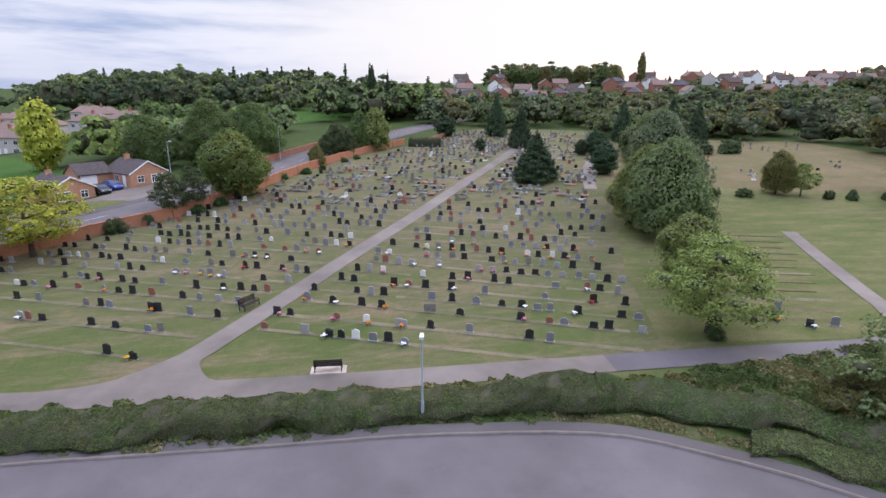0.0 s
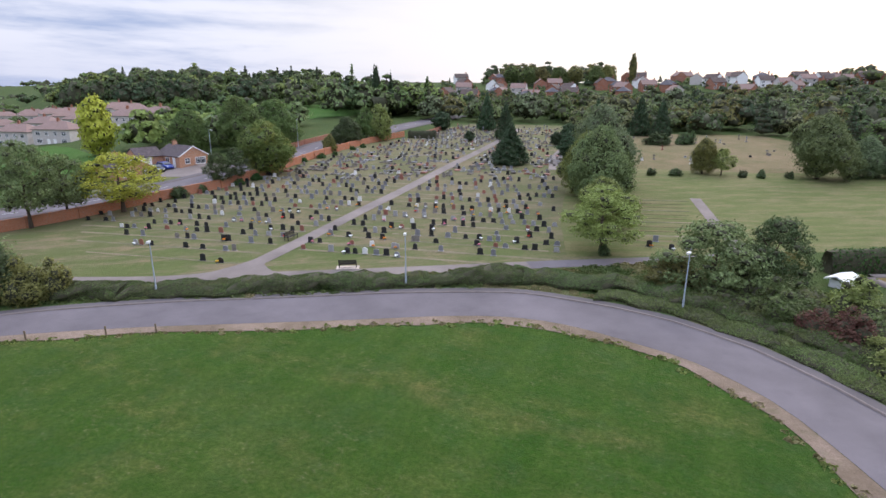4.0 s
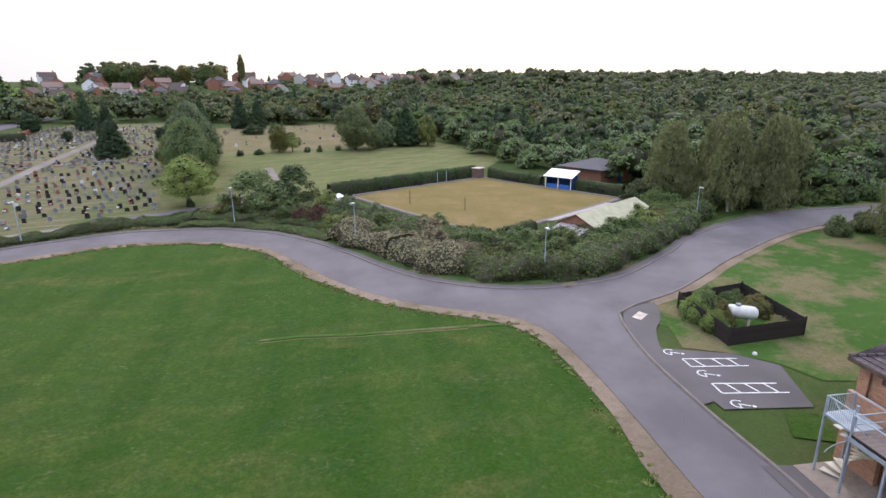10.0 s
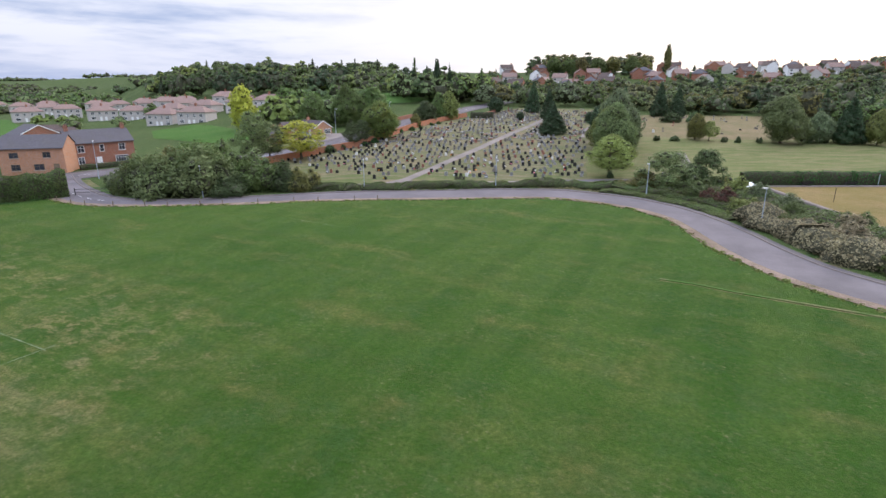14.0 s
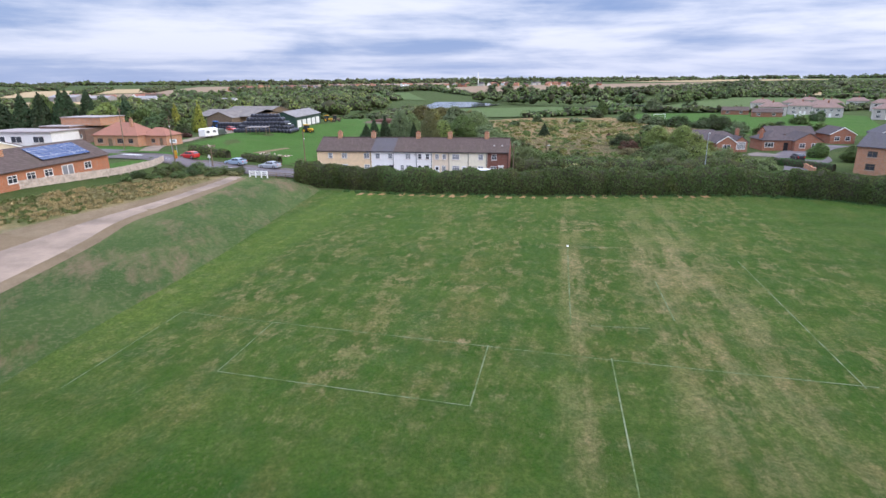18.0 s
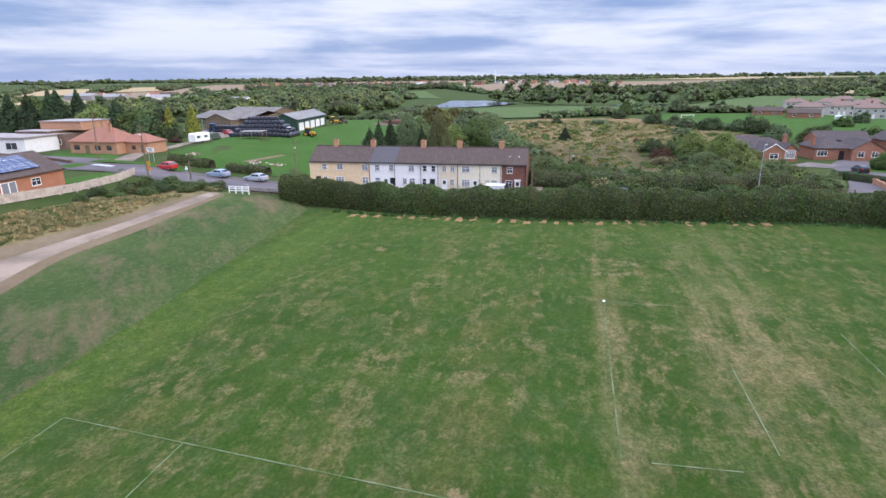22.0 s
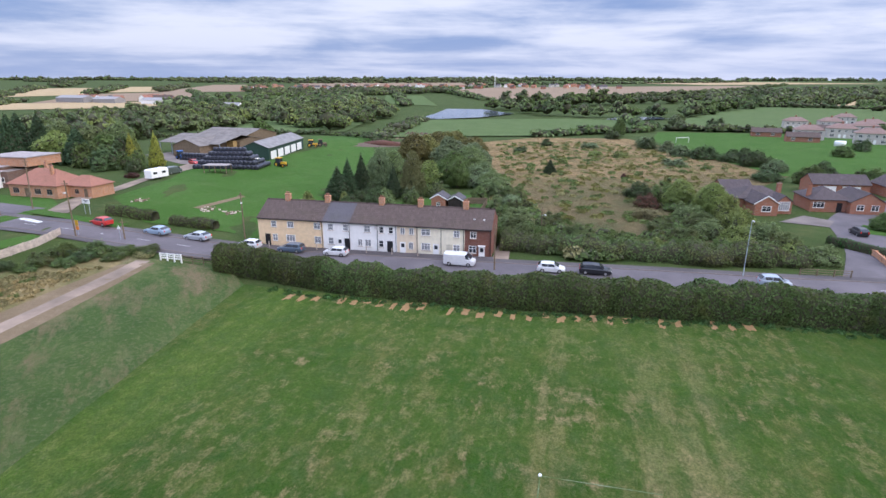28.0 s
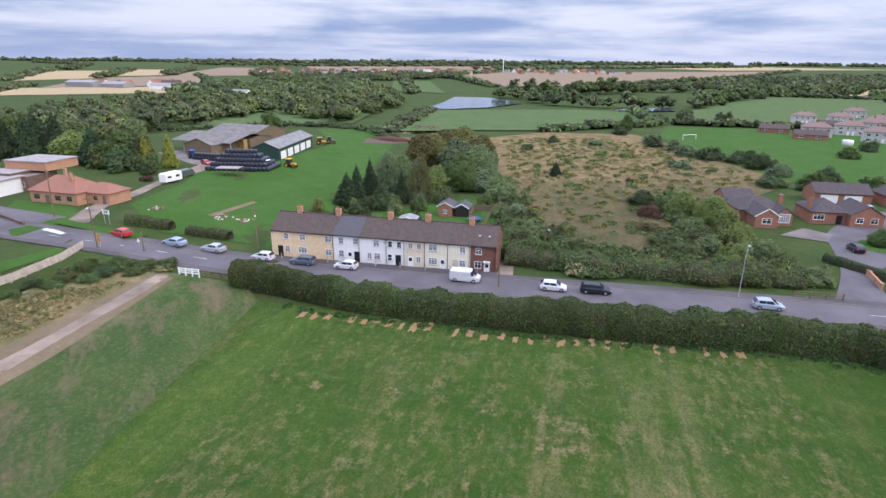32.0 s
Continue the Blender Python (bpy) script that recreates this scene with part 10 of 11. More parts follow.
for k in range(60):
    a, r = GR.uniform(0, 6.28), GR.uniform(0, 1) ** 0.5
    hp.lathe([(GR.uniform(1.5, 3), -0.3), (GR.uniform(1, 2), 0.7), (0.3, GR.uniform(1.2, 2.0))], 6, pose(-334 + 11 * r * math.cos(a), -12 + 8 * r * math.sin(a), H(-334, -12), 0, 0, GR.uniform(0, 90)))
tagged(solo("soil_heap", hp, M["soil"]), "heap of dark soil and rubble in the field", "soil", kind="stuff")
rb = Geo()
for cx, cy, n in ((-161, -80.5, 30), (-157, -74.8, 34), (-172, -98, 30)):
    for k in range(n):
        s = GR.uniform(0.1, 0.3)
        x, y = cx + GR.normal(0, 1.1), cy + GR.normal(0, 0.8)
        rb.slot = int(GR.integers(3))
        rb.slab(-s, -s * 0.6, -0.1, s, s * 0.6, s * 0.7, 0.04, pose(x, y, H(x, y) + 0.05, GR.uniform(-20, 20), GR.uniform(-20, 20), GR.uniform(0, 180)))
tagged(solo("rubble", rb, [M["concrete"], M["brick_brown"], M["timber"]]), "scattered rubble and timber at the field's edge", "rubble", kind="stuff")
drape("worn_gateway", [(-163, -84), (-176, -76), (-174.5, -74.5), (-161.5, -82)], M["dirt"], 0.12, 3.0)

# ---- houses at the west end of the village road ----
bb = bungalow(-183.6, -131.0, 65, 15, 9.0, 2.8, 3.2, "brick_orange", "tile_red", "hip", "x", [(2.2, 0, 0.9, 1.9, 1.2, 0, "three", "timber"), (9.0, 0, 0.9, 1.9, 1.2, 0, "three", "timber"), (12.6, 0, 0.9, 1.6, 1.2, 0, "cross", "timber")], [(5.6, 0, 0, 1.2, 2.0, 0, "timber")], "large orange brick bungalow with a terracotta hipped roof", [(4.0, 7.5, 4.0, 6.9, "brick_orange", 1), (11.0, 3.0, 4.0, 6.9, "brick_orange", 2)])
bb.scale = (0.84, 0.84, 0.92)
wing(bb, 13.0, 3.0, 22.0, 9.5, 2.6, 2.0, "brick_orange", "tile_red", "x", "hip")
pane_window(bb, 17.5, 3.0, 0.9, 1.2, 1.0, 0, "cross", "timber")
panel_door(bb, 20.2, 3.0, 0, 0.9, 2.0, 0, "timber")
sb = bungalow(-100.0, -116.3, 163, 24.6, 8.5, 2.6, 2.4, "brick_rust", "tile_brown", "gable", "x", [(8.2, 0, 0.9, 1.6, 1.1), (11.4, 0, 0.9, 1.6, 1.1), (19.6, 0, 0.9, 1.6, 1.1), (5.0, 0, 0.9, 1.6, 1.1)], (), "long orange brick bungalow with solar panels on its roof", [(7.0, 3.0, 3.4, 5.2, "brick_orange", 1), (8.5, 5.2, 3.6, 5.6, "brick_orange", 1)])
part("patio_door", Geo().box(14.0, -0.06, 0.05, 16.4, 0.02, 2.1), M["white"], sb, "white framed patio door")
for u in (14.15, 15.3):
    part("pane", Geo().box(u, -0.08, 0.2, u + 0.95, -0.05, 2.0), M["glass_sky"], sb)
slope_ = math.degrees(math.atan2(2.4, 4.6))
for i in range(8):
    for j in range(2):
        m = pose(11.4 + 1.25 * i, -0.1, 2.75, slope_) @ pose(0, 0.8 + 1.75 * j, 0.2)
        q = part("solar_panel", Geo().slab(0, 0, 0, 1.2, 1.7, 0.05, 0.01, m), M["solar"], sb, "blue solar panel")
        fr = Geo()
        for k in range(3):
            fr.box(0.3 + 0.3 * k - 0.008, 0, 0.05, 0.3 + 0.3 * k + 0.008, 1.7, 0.056, m)
        fr.box(0, 0.84, 0.05, 1.2, 0.86, 0.056, m)
        part("panel_grid", fr, M["lamp_glass"], q)
bungalow(-128.0, -143.0, 125, 16, 8, 3.0, 2.6, "render_buff", "tile_brown", "gable", "y", (), (), "buff rendered house with a brown roof")
br = empty("brick_club", -201.0, -152.0, None, 68)
tagged(br, "flat-roofed brown brick building with small windows", "building")
part("wall", Geo().box(0, 0, -0.3, 9, 12, 4.2), M["brick_brown"], br)
part("upper_wall", Geo().box(2, 5, 4.2, 14, 14, 6.2), M["brick_orange"], br)
part("parapet", Geo().slab(-0.15, -0.15, 4.2, 9.15, 4.9, 4.4, 0.03), M["felt"], br)
part("flat_roof", Geo().slab(1.8, 4.8, 6.2, 14.2, 14.2, 6.4, 0.03), M["felt"], br)
for u in (3.2, 6.4):
    pane_window(br, u, 0, 2.2, 1.3, 0.8, 0, "two")
part("annex", Geo().box(9, 1.0, -0.3, 12.5, 8, 3.6), M["brick_brown"], br)
pane_window(br, 10.8, 1.0, 1.2, 1.4, 1.1, 0, "two")
wb = empty("white_shop", -193.5, -163.5, None, 72)
tagged(wb, "white flat-roofed shop front with dark windows", "building")
part("wall", Geo().box(0, 0, -0.3, 18, 10, 3.4), M["render_white"], wb)
part("roof", Geo().slab(-0.4, -0.5, 3.4, 18.4, 10.4, 3.7, 0.04), M["felt"], wb)
for u in (4, 8.5, 14.5):
    pane_window(wb, u, 0, 0.9, 3.0, 1.6, 0, "two", glassy="glass")
bungalow(-178.0, -176.0, 65, 14, 9, 6.0, 3.0, "render_white", "tile_brown", "gable", "y", (), (), "tall white gabled house with a brown roof", name="white_house")
drape("front_green", [(-150, -118), (-172, -132), (-186, -136), (-181, -121), (-166, -112)], M["pasture"], 0.11, 4.0)
drape("side_road", [(-156, -122), (-166, -115), (-188, -150), (-210, -190), (-200, -196), (-172, -150)], M["asphalt"], 0.12, 5.0)
drape("verge_green", [(-165, -116), (-156, -104), (-148, -92), (-145.5, -93.5), (-154, -106), (-162.5, -118)], M["pasture"], 0.18, 3.0)
drape("front_lawn_solar", [(-113, -117), (-139, -103), (-142, -106), (-128, -116), (-118, -126)], M["pasture"], 0.12, 4.0)
brick_wall("front_wall", [(-160, -121), (-172, -134), (-182, -147)], 0.6, "low brown wall before the bungalow", "brick_brown")

# concrete panel fence
cf = new("concrete_fence")
tagged(cf, "pale concrete panel fence below the bungalow", "fence")
fl = fine_line([(-98, -119.5), (-106, -114.6), (-113.5, -110.3), (-124, -104.5), (-134, -101.6), (-141.5, -101.2)], 2.4)
for k, ((ax, ay), (bx, by)) in enumerate(zip(fl, fl[1:])):
    L, a = math.hypot(bx - ax, by - ay), math.degrees(math.atan2(by - ay, bx - ax))
    m = pose(ax, ay, H(ax, ay), 0, 0, a)
    for j in range(3):
        part("panel", Geo().slab(0.08, -0.03, 0.02 + 0.4 * j, L - 0.08, 0.03, 0.4 + 0.4 * j, 0.01, m), M["concrete"], cf)
    part("post", Geo().slab(-0.08, -0.08, -0.2, 0.08, 0.08, 1.32, 0.02, m), M["concrete"], cf)
# white gate at the track's end
wg = empty("field_gate", -123.6, -79.2, None, 66)
tagged(wg, "low white painted barrier at the end of the track", "gate")
for z in (0.35, 0.7, 1.0):
    part("rail", Geo().box(0, -0.04, z, 3.6, 0.04, z + 0.16), M["white"], wg)
for u in (0, 1.2, 2.4, 3.6):
    part("post", Geo().slab(u - 0.08, -0.08, -0.2, u + 0.08, 0.08, 1.2, 0.02), M["white"], wg)
tf_ = new("timber_rail_fence")
tagged(tf_, "weathered timber rail fence beside the hedge", "fence")
for a, b in (((-121.9, -75.6), (-119.2, -70.2)), ((-98.2, 12.8), (-96.0, 19.0))):
    n = 3
    for k in range(n + 1):
        x, y = a[0] + (b[0] - a[0]) * k / n, a[1] + (b[1] - a[1]) * k / n
        part("post", Geo().box(x - 0.06, y - 0.06, H(x, y) - 0.2, x + 0.06, y + 0.06, H(x, y) + 1.2), M["timber"], tf_)
    for z in (0.4, 0.75, 1.08):
        part("rail", Geo().tube((*a, H(*a) + z), (*b, H(*b) + z), 0.05, 0.05, 5), M["timber"], tf_)


def pole(x, y, h, lean=0.0, lamp=False, label="tall weathered timber telegraph pole"):
    ob = empty("telegraph_pole", x, y, None, 0)
    tagged(ob, label, "pole", "telegraph poles")
    part("pole", Geo().tube((0, 0, -0.3), (lean, 0, h), 0.13, 0.09, 8), M["timber"], ob)
    part("cross_arm", Geo().box(lean - 0.05, -0.5, h - 0.6, lean + 0.05, 0.5, h - 0.5), M["timber"], ob)
    if lamp:
        part("lamp_bracket", Geo().tube((lean * 0.75, 0, h * 0.75), (lean * 0.75 + 0.9, 0.2, h * 0.8), 0.03, 0.03, 6), M["lamp_grey"], ob)
        part("lamp_head", Geo().slab(lean * 0.75 + 0.8, 0.08, h * 0.8 - 0.06, lean * 0.75 + 1.4, 0.32, h * 0.8 + 0.08, 0.04), M["lamp_glass"], ob)


pole(-140.5, -98.4, 9.0, 0.3, True)
pole(-166.1, -117.7, 9.2, -0.8)
pole(-137.4, -89.2, 3.4)
pole(-135.4, -68.4, 8.2, 0, True)
pole(-109.8, -28.6, 7.0)
pole(-123.5, -16.5, 6.0, 0, True)
ob = empty("road_sign", -158.6, -103.6, None, 60)
tagged(ob, "white rectangular road sign on two posts", "sign")
part("plate", Geo().slab(-0.9, -0.03, 1.9, 0.9, 0.03, 2.7, 0.02), M["white"], ob)
for k, w_ in enumerate((1.2, 0.9)):
    part("text_bar", Geo().box(-w_ / 2, -0.045, 2.42 - 0.25 * k, w_ / 2, -0.031, 2.54 - 0.25 * k), M["black"], ob)
for s in (-0.6, 0.6):
    part("post", Geo().tube((s, 0, -0.2), (s, 0, 1.9), 0.045, 0.045, 6), M["steel"], ob)
ob = empty("warning_sign", -141.3, -98.0, None, 60)
tagged(ob, "yellow and orange warning signs on a pole", "sign")
part("plate", Geo().box(-0.35, -0.3, 1.6, 0.35, -0.26, 2.5), M["yellow"], ob)
part("plate", Geo().box(-0.3, -0.3, 0.9, 0.3, -0.26, 1.5), M["orange"], ob)
part("post", Geo().tube((0, -0.24, -0.2), (0, -0.24, 2.5), 0.04, 0.04, 6), M["steel"], ob)
ob = empty("triangle_sign", -136.6, -89.6, None, 60)
tagged(ob, "white triangular road sign on a post", "sign")
part("plate", Geo().add([(-0.4, -0.03, 1.9), (0.4, -0.03, 1.9), (0, -0.03, 2.6), (-0.4, 0.0, 1.9), (0.4, 0.0, 1.9), (0, 0.0, 2.6)], [(0, 1, 2), (5, 4, 3), (0, 3, 4, 1), (1, 4, 5, 2), (2, 5, 3, 0)]), M["white"], ob)
part("post", Geo().tube((0, 0.03, -0.2), (0, 0.03, 2.2), 0.04, 0.04, 6), M["steel"], ob)
# road paint: centre dashes and a hatched island
for i in range(2, len(VILLAGE) - 3, 3):
    a, b = VILLAGE[i], VILLAGE[i + 1]
    if -64 < a[1] < 14:
        continue
    stroke("centre_dash", a, b, 0.12, M["white_line"], 0.10)
for i in range(2, 22, 2):
    p, q = FAR_KERB[i], NEAR_KERB[i]
    p2, q2 = FAR_KERB[i + 1], NEAR_KERB[i + 1]
    stroke("centre_dash", ((p[0] + q[0]) / 2, (p[1] + q[1]) / 2), ((p2[0] + q2[0]) / 2, (p2[1] + q2[1]) / 2), 0.1, M["white_line"], 0.085)
drape("hatched_island", [(-157.0, -114.6), (-152.0, -109), (-151.0, -109.6), (-155.6, -115.4)], M["white_line"], 0.11, 2.0)

# ---- pitch markings and worn patches ----
for a, b in (((-44.6, -80.1), (-55.8, -75.6)), ((-55.8, -75.6), (-33.2, -31.6)), ((-51.9, -68.0), (-44.6, -70.9)), ((-44.6, -70.9), (-37.0, -55.8)), ((-37.0, -55.8), (-44.2, -52.6)), ((-40.4, -45.1), (-20, -53.7)), ((-60.2, -39.4), (-46, -45.5)), ((-53, -34), (-44.7, -37.5)), ((-55.7, -23.1), (-33.3, -32.4)), ((-45.5, -44.1), (-44, -40.1)), ((-65.7, -37.0), (-60.2, -39.4)), ((-65.7, -37.0), (-62.3, -29.5)), ((-20.5, 0.5), (-28.5, 4.5))):
    stroke("pitch_line", a, b, 0.085, M["chalk"], 0.062)
tagged(solo("goal_socket", Geo().lathe([(0.12, 0), (0.12, 0.16), (0.05, 0.18)], 8), M["white"], m=pose(-65.7, -37.0, H(-65.7, -37.0))), "small white goal socket in the turf", "socket")
PR = np.random.default_rng(31)
HEDGE_FOOT = [(-105.5, -59.5), (-103.2, -54.3), (-97.9, -41.2), (-92.4, -28.9), (-88.4, -18.5), (-84.6, -5.8)]
hedge_foot = fine_line(HEDGE_FOOT, 1.7)
for k, (x, y) in enumerate(hedge_foot):
    if PR.uniform() < 0.88:
        q = PR.uniform(-0.5, 0.7)
        x, y = x + q * 0.917, y - q * 0.4
        L, W = PR.uniform(0.8, 1.5), PR.uniform(0.3, 0.55)
        c, s = 0.917, -0.4
        pts = []
        for i in range(16):
            a = i * 0.3927
            q = max(abs(math.cos(a)), abs(math.sin(a))) ** 0.8
            r = PR.uniform(0.65, 1.15) / q
            u, v = L * r * math.cos(a), W * r * math.sin(a)
            pts.append((x + u * c - v * s, y + u * s + v * c))
        drape("bare_patch", pts, M["bare"], 0.06, 3.0)
for k in range(7):
    x, y = 20.0 + PR.uniform(-0.9, 0.9), -48.3 + PR.uniform(-0.35, 0.35)
    st = solo("dry_stick", Geo().tube((-0.30, 0, 0.03), (0.05, 0.02, 0.06), 0.014, 0.017, 5).tube((0.05, 0.02, 0.06), (0.34, -0.02, 0.03), 0.017, 0.008, 5), M["cream"], m=pose(x, y, H(x, y) + 0.03, 0, 0, -35 + PR.uniform(-14, 14)))
    tagged(st, "pale dry stick lying in the grass", "stick", "sticks by the road")

# goalposts on the village pitch
ob = empty("football_goal", -276, 107.8, None, 8)
tagged(ob, "white goal frame on the village pitch", "goal")
for y_ in (-3.66, 3.66):
    part("post", Geo().tube((0, y_, -0.1), (0, y_, 2.44), 0.12, 0.12, 6), M["white"], ob)
part("crossbar", Geo().tube((0, -3.66, 2.44), (0, 3.66, 2.44), 0.12, 0.12, 6), M["white"], ob)
ob = empty("white_tank", -249, 167.6, None, 0)
tagged(ob, "round white water tank beside the pitch", "tank")
part("shell", Geo().lathe([(2.2, -0.2), (2.2, 2.1), (2.0, 2.3), (0.2, 2.4)], 16), M["white"], ob, smooth=True)

# ---- trees to the west ----
for x, y, h, w, k, kd in ((-164, -59, 3.4, 4.0, "lime", "bush"), (-168, -52, 8.0, 6.0, "pine", "cone"), (-171, -49.5, 9.5, 4.5, "pine", "cone"), (-176, -46, 10, 4.5, "pine", "cone"), (-178, -41, 11.5, 9, "grey", "birch"), (-183, -37, 10, 8, "ash", "round"), (-172, -43, 5, 6, "dark", "bush"), (-165, -47, 4, 5, "dark", "bush"), (-166, -41, 3.4, 4, "ash", "bush"), (-174, -37, 4.6, 6, "oak", "bush"), (-160, -50, 3, 4, "dark", "bush"),
                          (-220, -27, 11, 11, "autumn", "round"), (-211, -17, 10.5, 11, "grey", "round"), (-205, -10, 9, 11, "grey", "round"), (-196, -13, 9, 10, "ash", "round"), (-188, -20, 8.5, 9, "oak", "round"), (-180, -15, 7.5, 9, "grey", "bush"), (-172, -13, 6.5, 8, "ash", "bush"), (-238, -20, 9, 11, "autumn", "round"), (-250, -14, 9, 11, "autumn", "round"), (-262, -8, 8, 11, "autumn", "round"), (-230, -6, 8, 10, "autumn", "round"), (-246, 0, 7, 10, "autumn", "round"), (-275, -2, 7, 11, "autumn", "round"), (-290, 2, 7, 11, "oak", "bush"), (-165, -14, 5, 7, "ash", "bush"), (-158, -12, 4.5, 6.5, "bramble", "bush"), (-150, -14, 4.2, 6, "grey", "bush"), (-143, -15, 4.0, 6, "bramble", "bush"), (-136, -17, 4.2, 6.5, "ash", "bush"), (-129, -19, 4.4, 6, "ash", "bush"), (-123.5, -19, 4.0, 5.5, "bramble", "bush"), (-131, -12, 3.4, 6, "bramble", "bush"), (-122, -10, 3.4, 6, "bramble", "bush")):
    tree(kd, k, x, y, h, w * 1.15, "overgrown tree behind the cottage gardens" if h > 5 else "overgrown shrub beside the rough meadow", group="trees behind the cottages")
for x, y, h, w, k, kd in ((-149.8, 23.7, 6.0, 7, "oak", "bush"), (-142, 21.5, 6.4, 7, "lime", "round"), (-138.9, 26, 5.5, 6, "yellow", "bush"), (-134, 24, 7.0, 7.5, "lime", "round"), (-127, 22.5, 6.4, 7, "lime", "bush"), (-121, 20, 5.4, 7, "lime", "bush"), (-115, 20, 4.8, 6.5, "ash", "bush"), (-109, 19, 4.0, 6, "bramble", "bush"), (-113, 14, 4.0, 6.5, "lime", "bush"), (-119, 13, 3.8, 6.5, "ash", "bush"), (-124, 15, 4.0, 6.5, "bramble", "bush"), (-131, 17, 4.4, 6.5, "ash", "bush"), (-145, 16, 3.4, 6, "maroon", "bush"), (-155, 19, 4.4, 7, "dark", "bush"), (-103, 20.5, 3.4, 5, "ash", "bush"), (-118, 8, 3.0, 6, "bramble", "bush"), (-126, 8, 2.6, 6, "bramble", "bush"), (-135, 10, 2.4, 6, "weed", "bush"),
                          (-219, 80, 6, 10, "dark", "bush"), (-211, 86, 6, 9, "dark", "bush"), (-198, 85, 7.5, 10, "dark", "bush"), (-228, 76, 5, 9, "grey", "bush"), (-243, 80, 5, 9, "grey", "bush"), (-255, 78, 5.5, 9, "dark", "bush"), (-268, 84, 4.5, 8, "grey", "bush"), (-186, 82, 4.5, 8, "grey", "bush"), (-217, 25, 2.8, 4, "lime", "bush"), (-195, 11.7, 4.4, 3.6, "pine", "cone"), (-235, 45, 2.6, 6, "lime", "bush"), (-228, 52, 2.6, 7, "lime", "bush"), (-252, 20, 3.2, 5, "dark", "bush"), (-275, 40, 3.6, 6, "dark", "bush"), (-262, 55, 3, 8, "grey", "bush"), (-183, 30, 1.6, 2.6, "maroon", "bush"), (-205, 60, 2.6, 8, "grey", "bush"), (-172, 68, 4, 9, "dark", "bush"), (-165, 76, 5.5, 10, "oak", "bush"), (-158, 88, 6, 10, "oak", "bush"), (-176, 90, 5, 9, "dark", "bush"), (-118, 48, 3.4, 4.6, "oak", "round"), (-110, 49, 3.6, 4.8, "oak", "round"), (-101, 45, 3.4, 4.4, "oak", "bush")):
    tree(kd, k, x, y, h, w * 1.1, "bushy tree at the edge of the rough meadow" if h > 4 else "low shrub in the rough meadow", group="shrubs of the meadow")
for x, y, h, w, k, kd in ((-259, -176, 13, 8, "pine", "cone"), (-258, -168, 14, 8, "pine", "cone"), (-262, -160, 14, 8, "pine", "cone"), (-262, -184, 13, 8, "pine", "cone"), (-268, -170, 14, 9, "pine", "cone"), (-249, -149, 9.5, 12, "lime", "round"), (-243, -140, 11, 9, "pine", "cone"), (-236, -134, 9, 10, "oak", "bush"), (-240, -124, 9.5, 10, "dark", "bush"), (-228, -126, 8, 9, "dark", "bush"), (-240, -115, 7.5, 3.4, "lime", "cone"), (-229, -118, 5.5, 7, "oak", "bush"), (-273, -143, 8, 11, "oak", "bush"), (-285, -152, 9, 12, "ash", "round"), (-250, -124, 8, 4, "lime", "cone"), (-220, -115, 4, 5, "dark", "bush"), (-270, -196, 12, 9, "pine", "cone"), (-280, -184, 12, 12, "oak", "round"), (-354, -95, 10, 11, "oak", "round"), (-310, -150, 9, 12, "ash", "round"), (-330, -170, 10, 13, "oak", "round"), (-300, -170, 10, 13, "ash", "round"), (-320, -200, 10, 13, "oak", "round"), (-313, 94, 9, 8, "oak", "round"), (-300, 84, 5, 9, "dark", "bush"), (-350, 150, 9, 11, "grey", "round"), (-362, 158, 9, 11, "oak", "round"), (-340, 168, 6, 9, "dark", "bush"), (-366, 190, 7, 12, "dark", "bush"), (-210, -112, 1.6, 4.0, "maroon", "bush"), (-300, 205, 5, 9, "dark", "bush"), (-280, 210, 5, 9, "oak", "bush"), (-262, 240, 7, 9, "dark", "bush"), (-230, 160, 6, 9, "dark", "bush"), (-215, 135, 5, 9, "oak", "bush")):
    tree(kd, k, x, y, h, w, {"pine": "tall dark conifer beside the farm", "lime": "bright green tree beside the farm"}.get(k, "leafy tree beside the farm fields"), group="trees of the farm")
wood("farm_hedgerow", near_line([(-300, -30), (-345, -45), (-372, -78)], 4, 71, 1.5) + near_line([(-360, -60), (-372, -110), (-345, -150)], 4, 72, 1.5), "hedgerow round the farm pasture", ["dark", "oak"], (2, 4), (4, 6), 26, 0.12, 73, 5)

wood("scrub_belt", scatter([(-112, -19), (-126, -22), (-150, -18), (-150, -10), (-128, -10), (-122, 4), (-132, 14), (-150, 18), (-152, 28), (-128, 26), (-105, 16), (-105, 4)], 3.3, 84), "tangled scrub of brambles and weeds behind the hedge", ["bramble", "weed", "bramble", "oak", "bramble"], (0.9, 2.0), (2.4, 4.6), 26, 0.15, 85, 6)
# muck heap on its bare patch at the far end of the farm field
drape("muck_apron", curve_line([(-291, -47), (-285, -38), (-284, -27), (-291, -19), (-303, -20), (-309, -32), (-304, -45)]) , M["soil"], 0.13, 3.0)
HV, HF = ICO2
heap_shape = np.array([(x * 9.0, y * 3.6, max(-0.2, z) * 2.0) for x, y, z in HV])
heap_shape *= 1 + 0.28 * np.array([noise.noise((x * 0.35, y * 0.5, z * 0.7)) for x, y, z in heap_shape])[:, None]
heap = solo("muck_mound", raw_mesh("muck_mound", heap_shape, np.array(HF), [M["muck"]]), None, m=pose(-296, -33, H(-296, -33), 0, 0, 72))
tagged(heap, "long reddish brown muck heap on bare ground in the farm field", "muck heap")
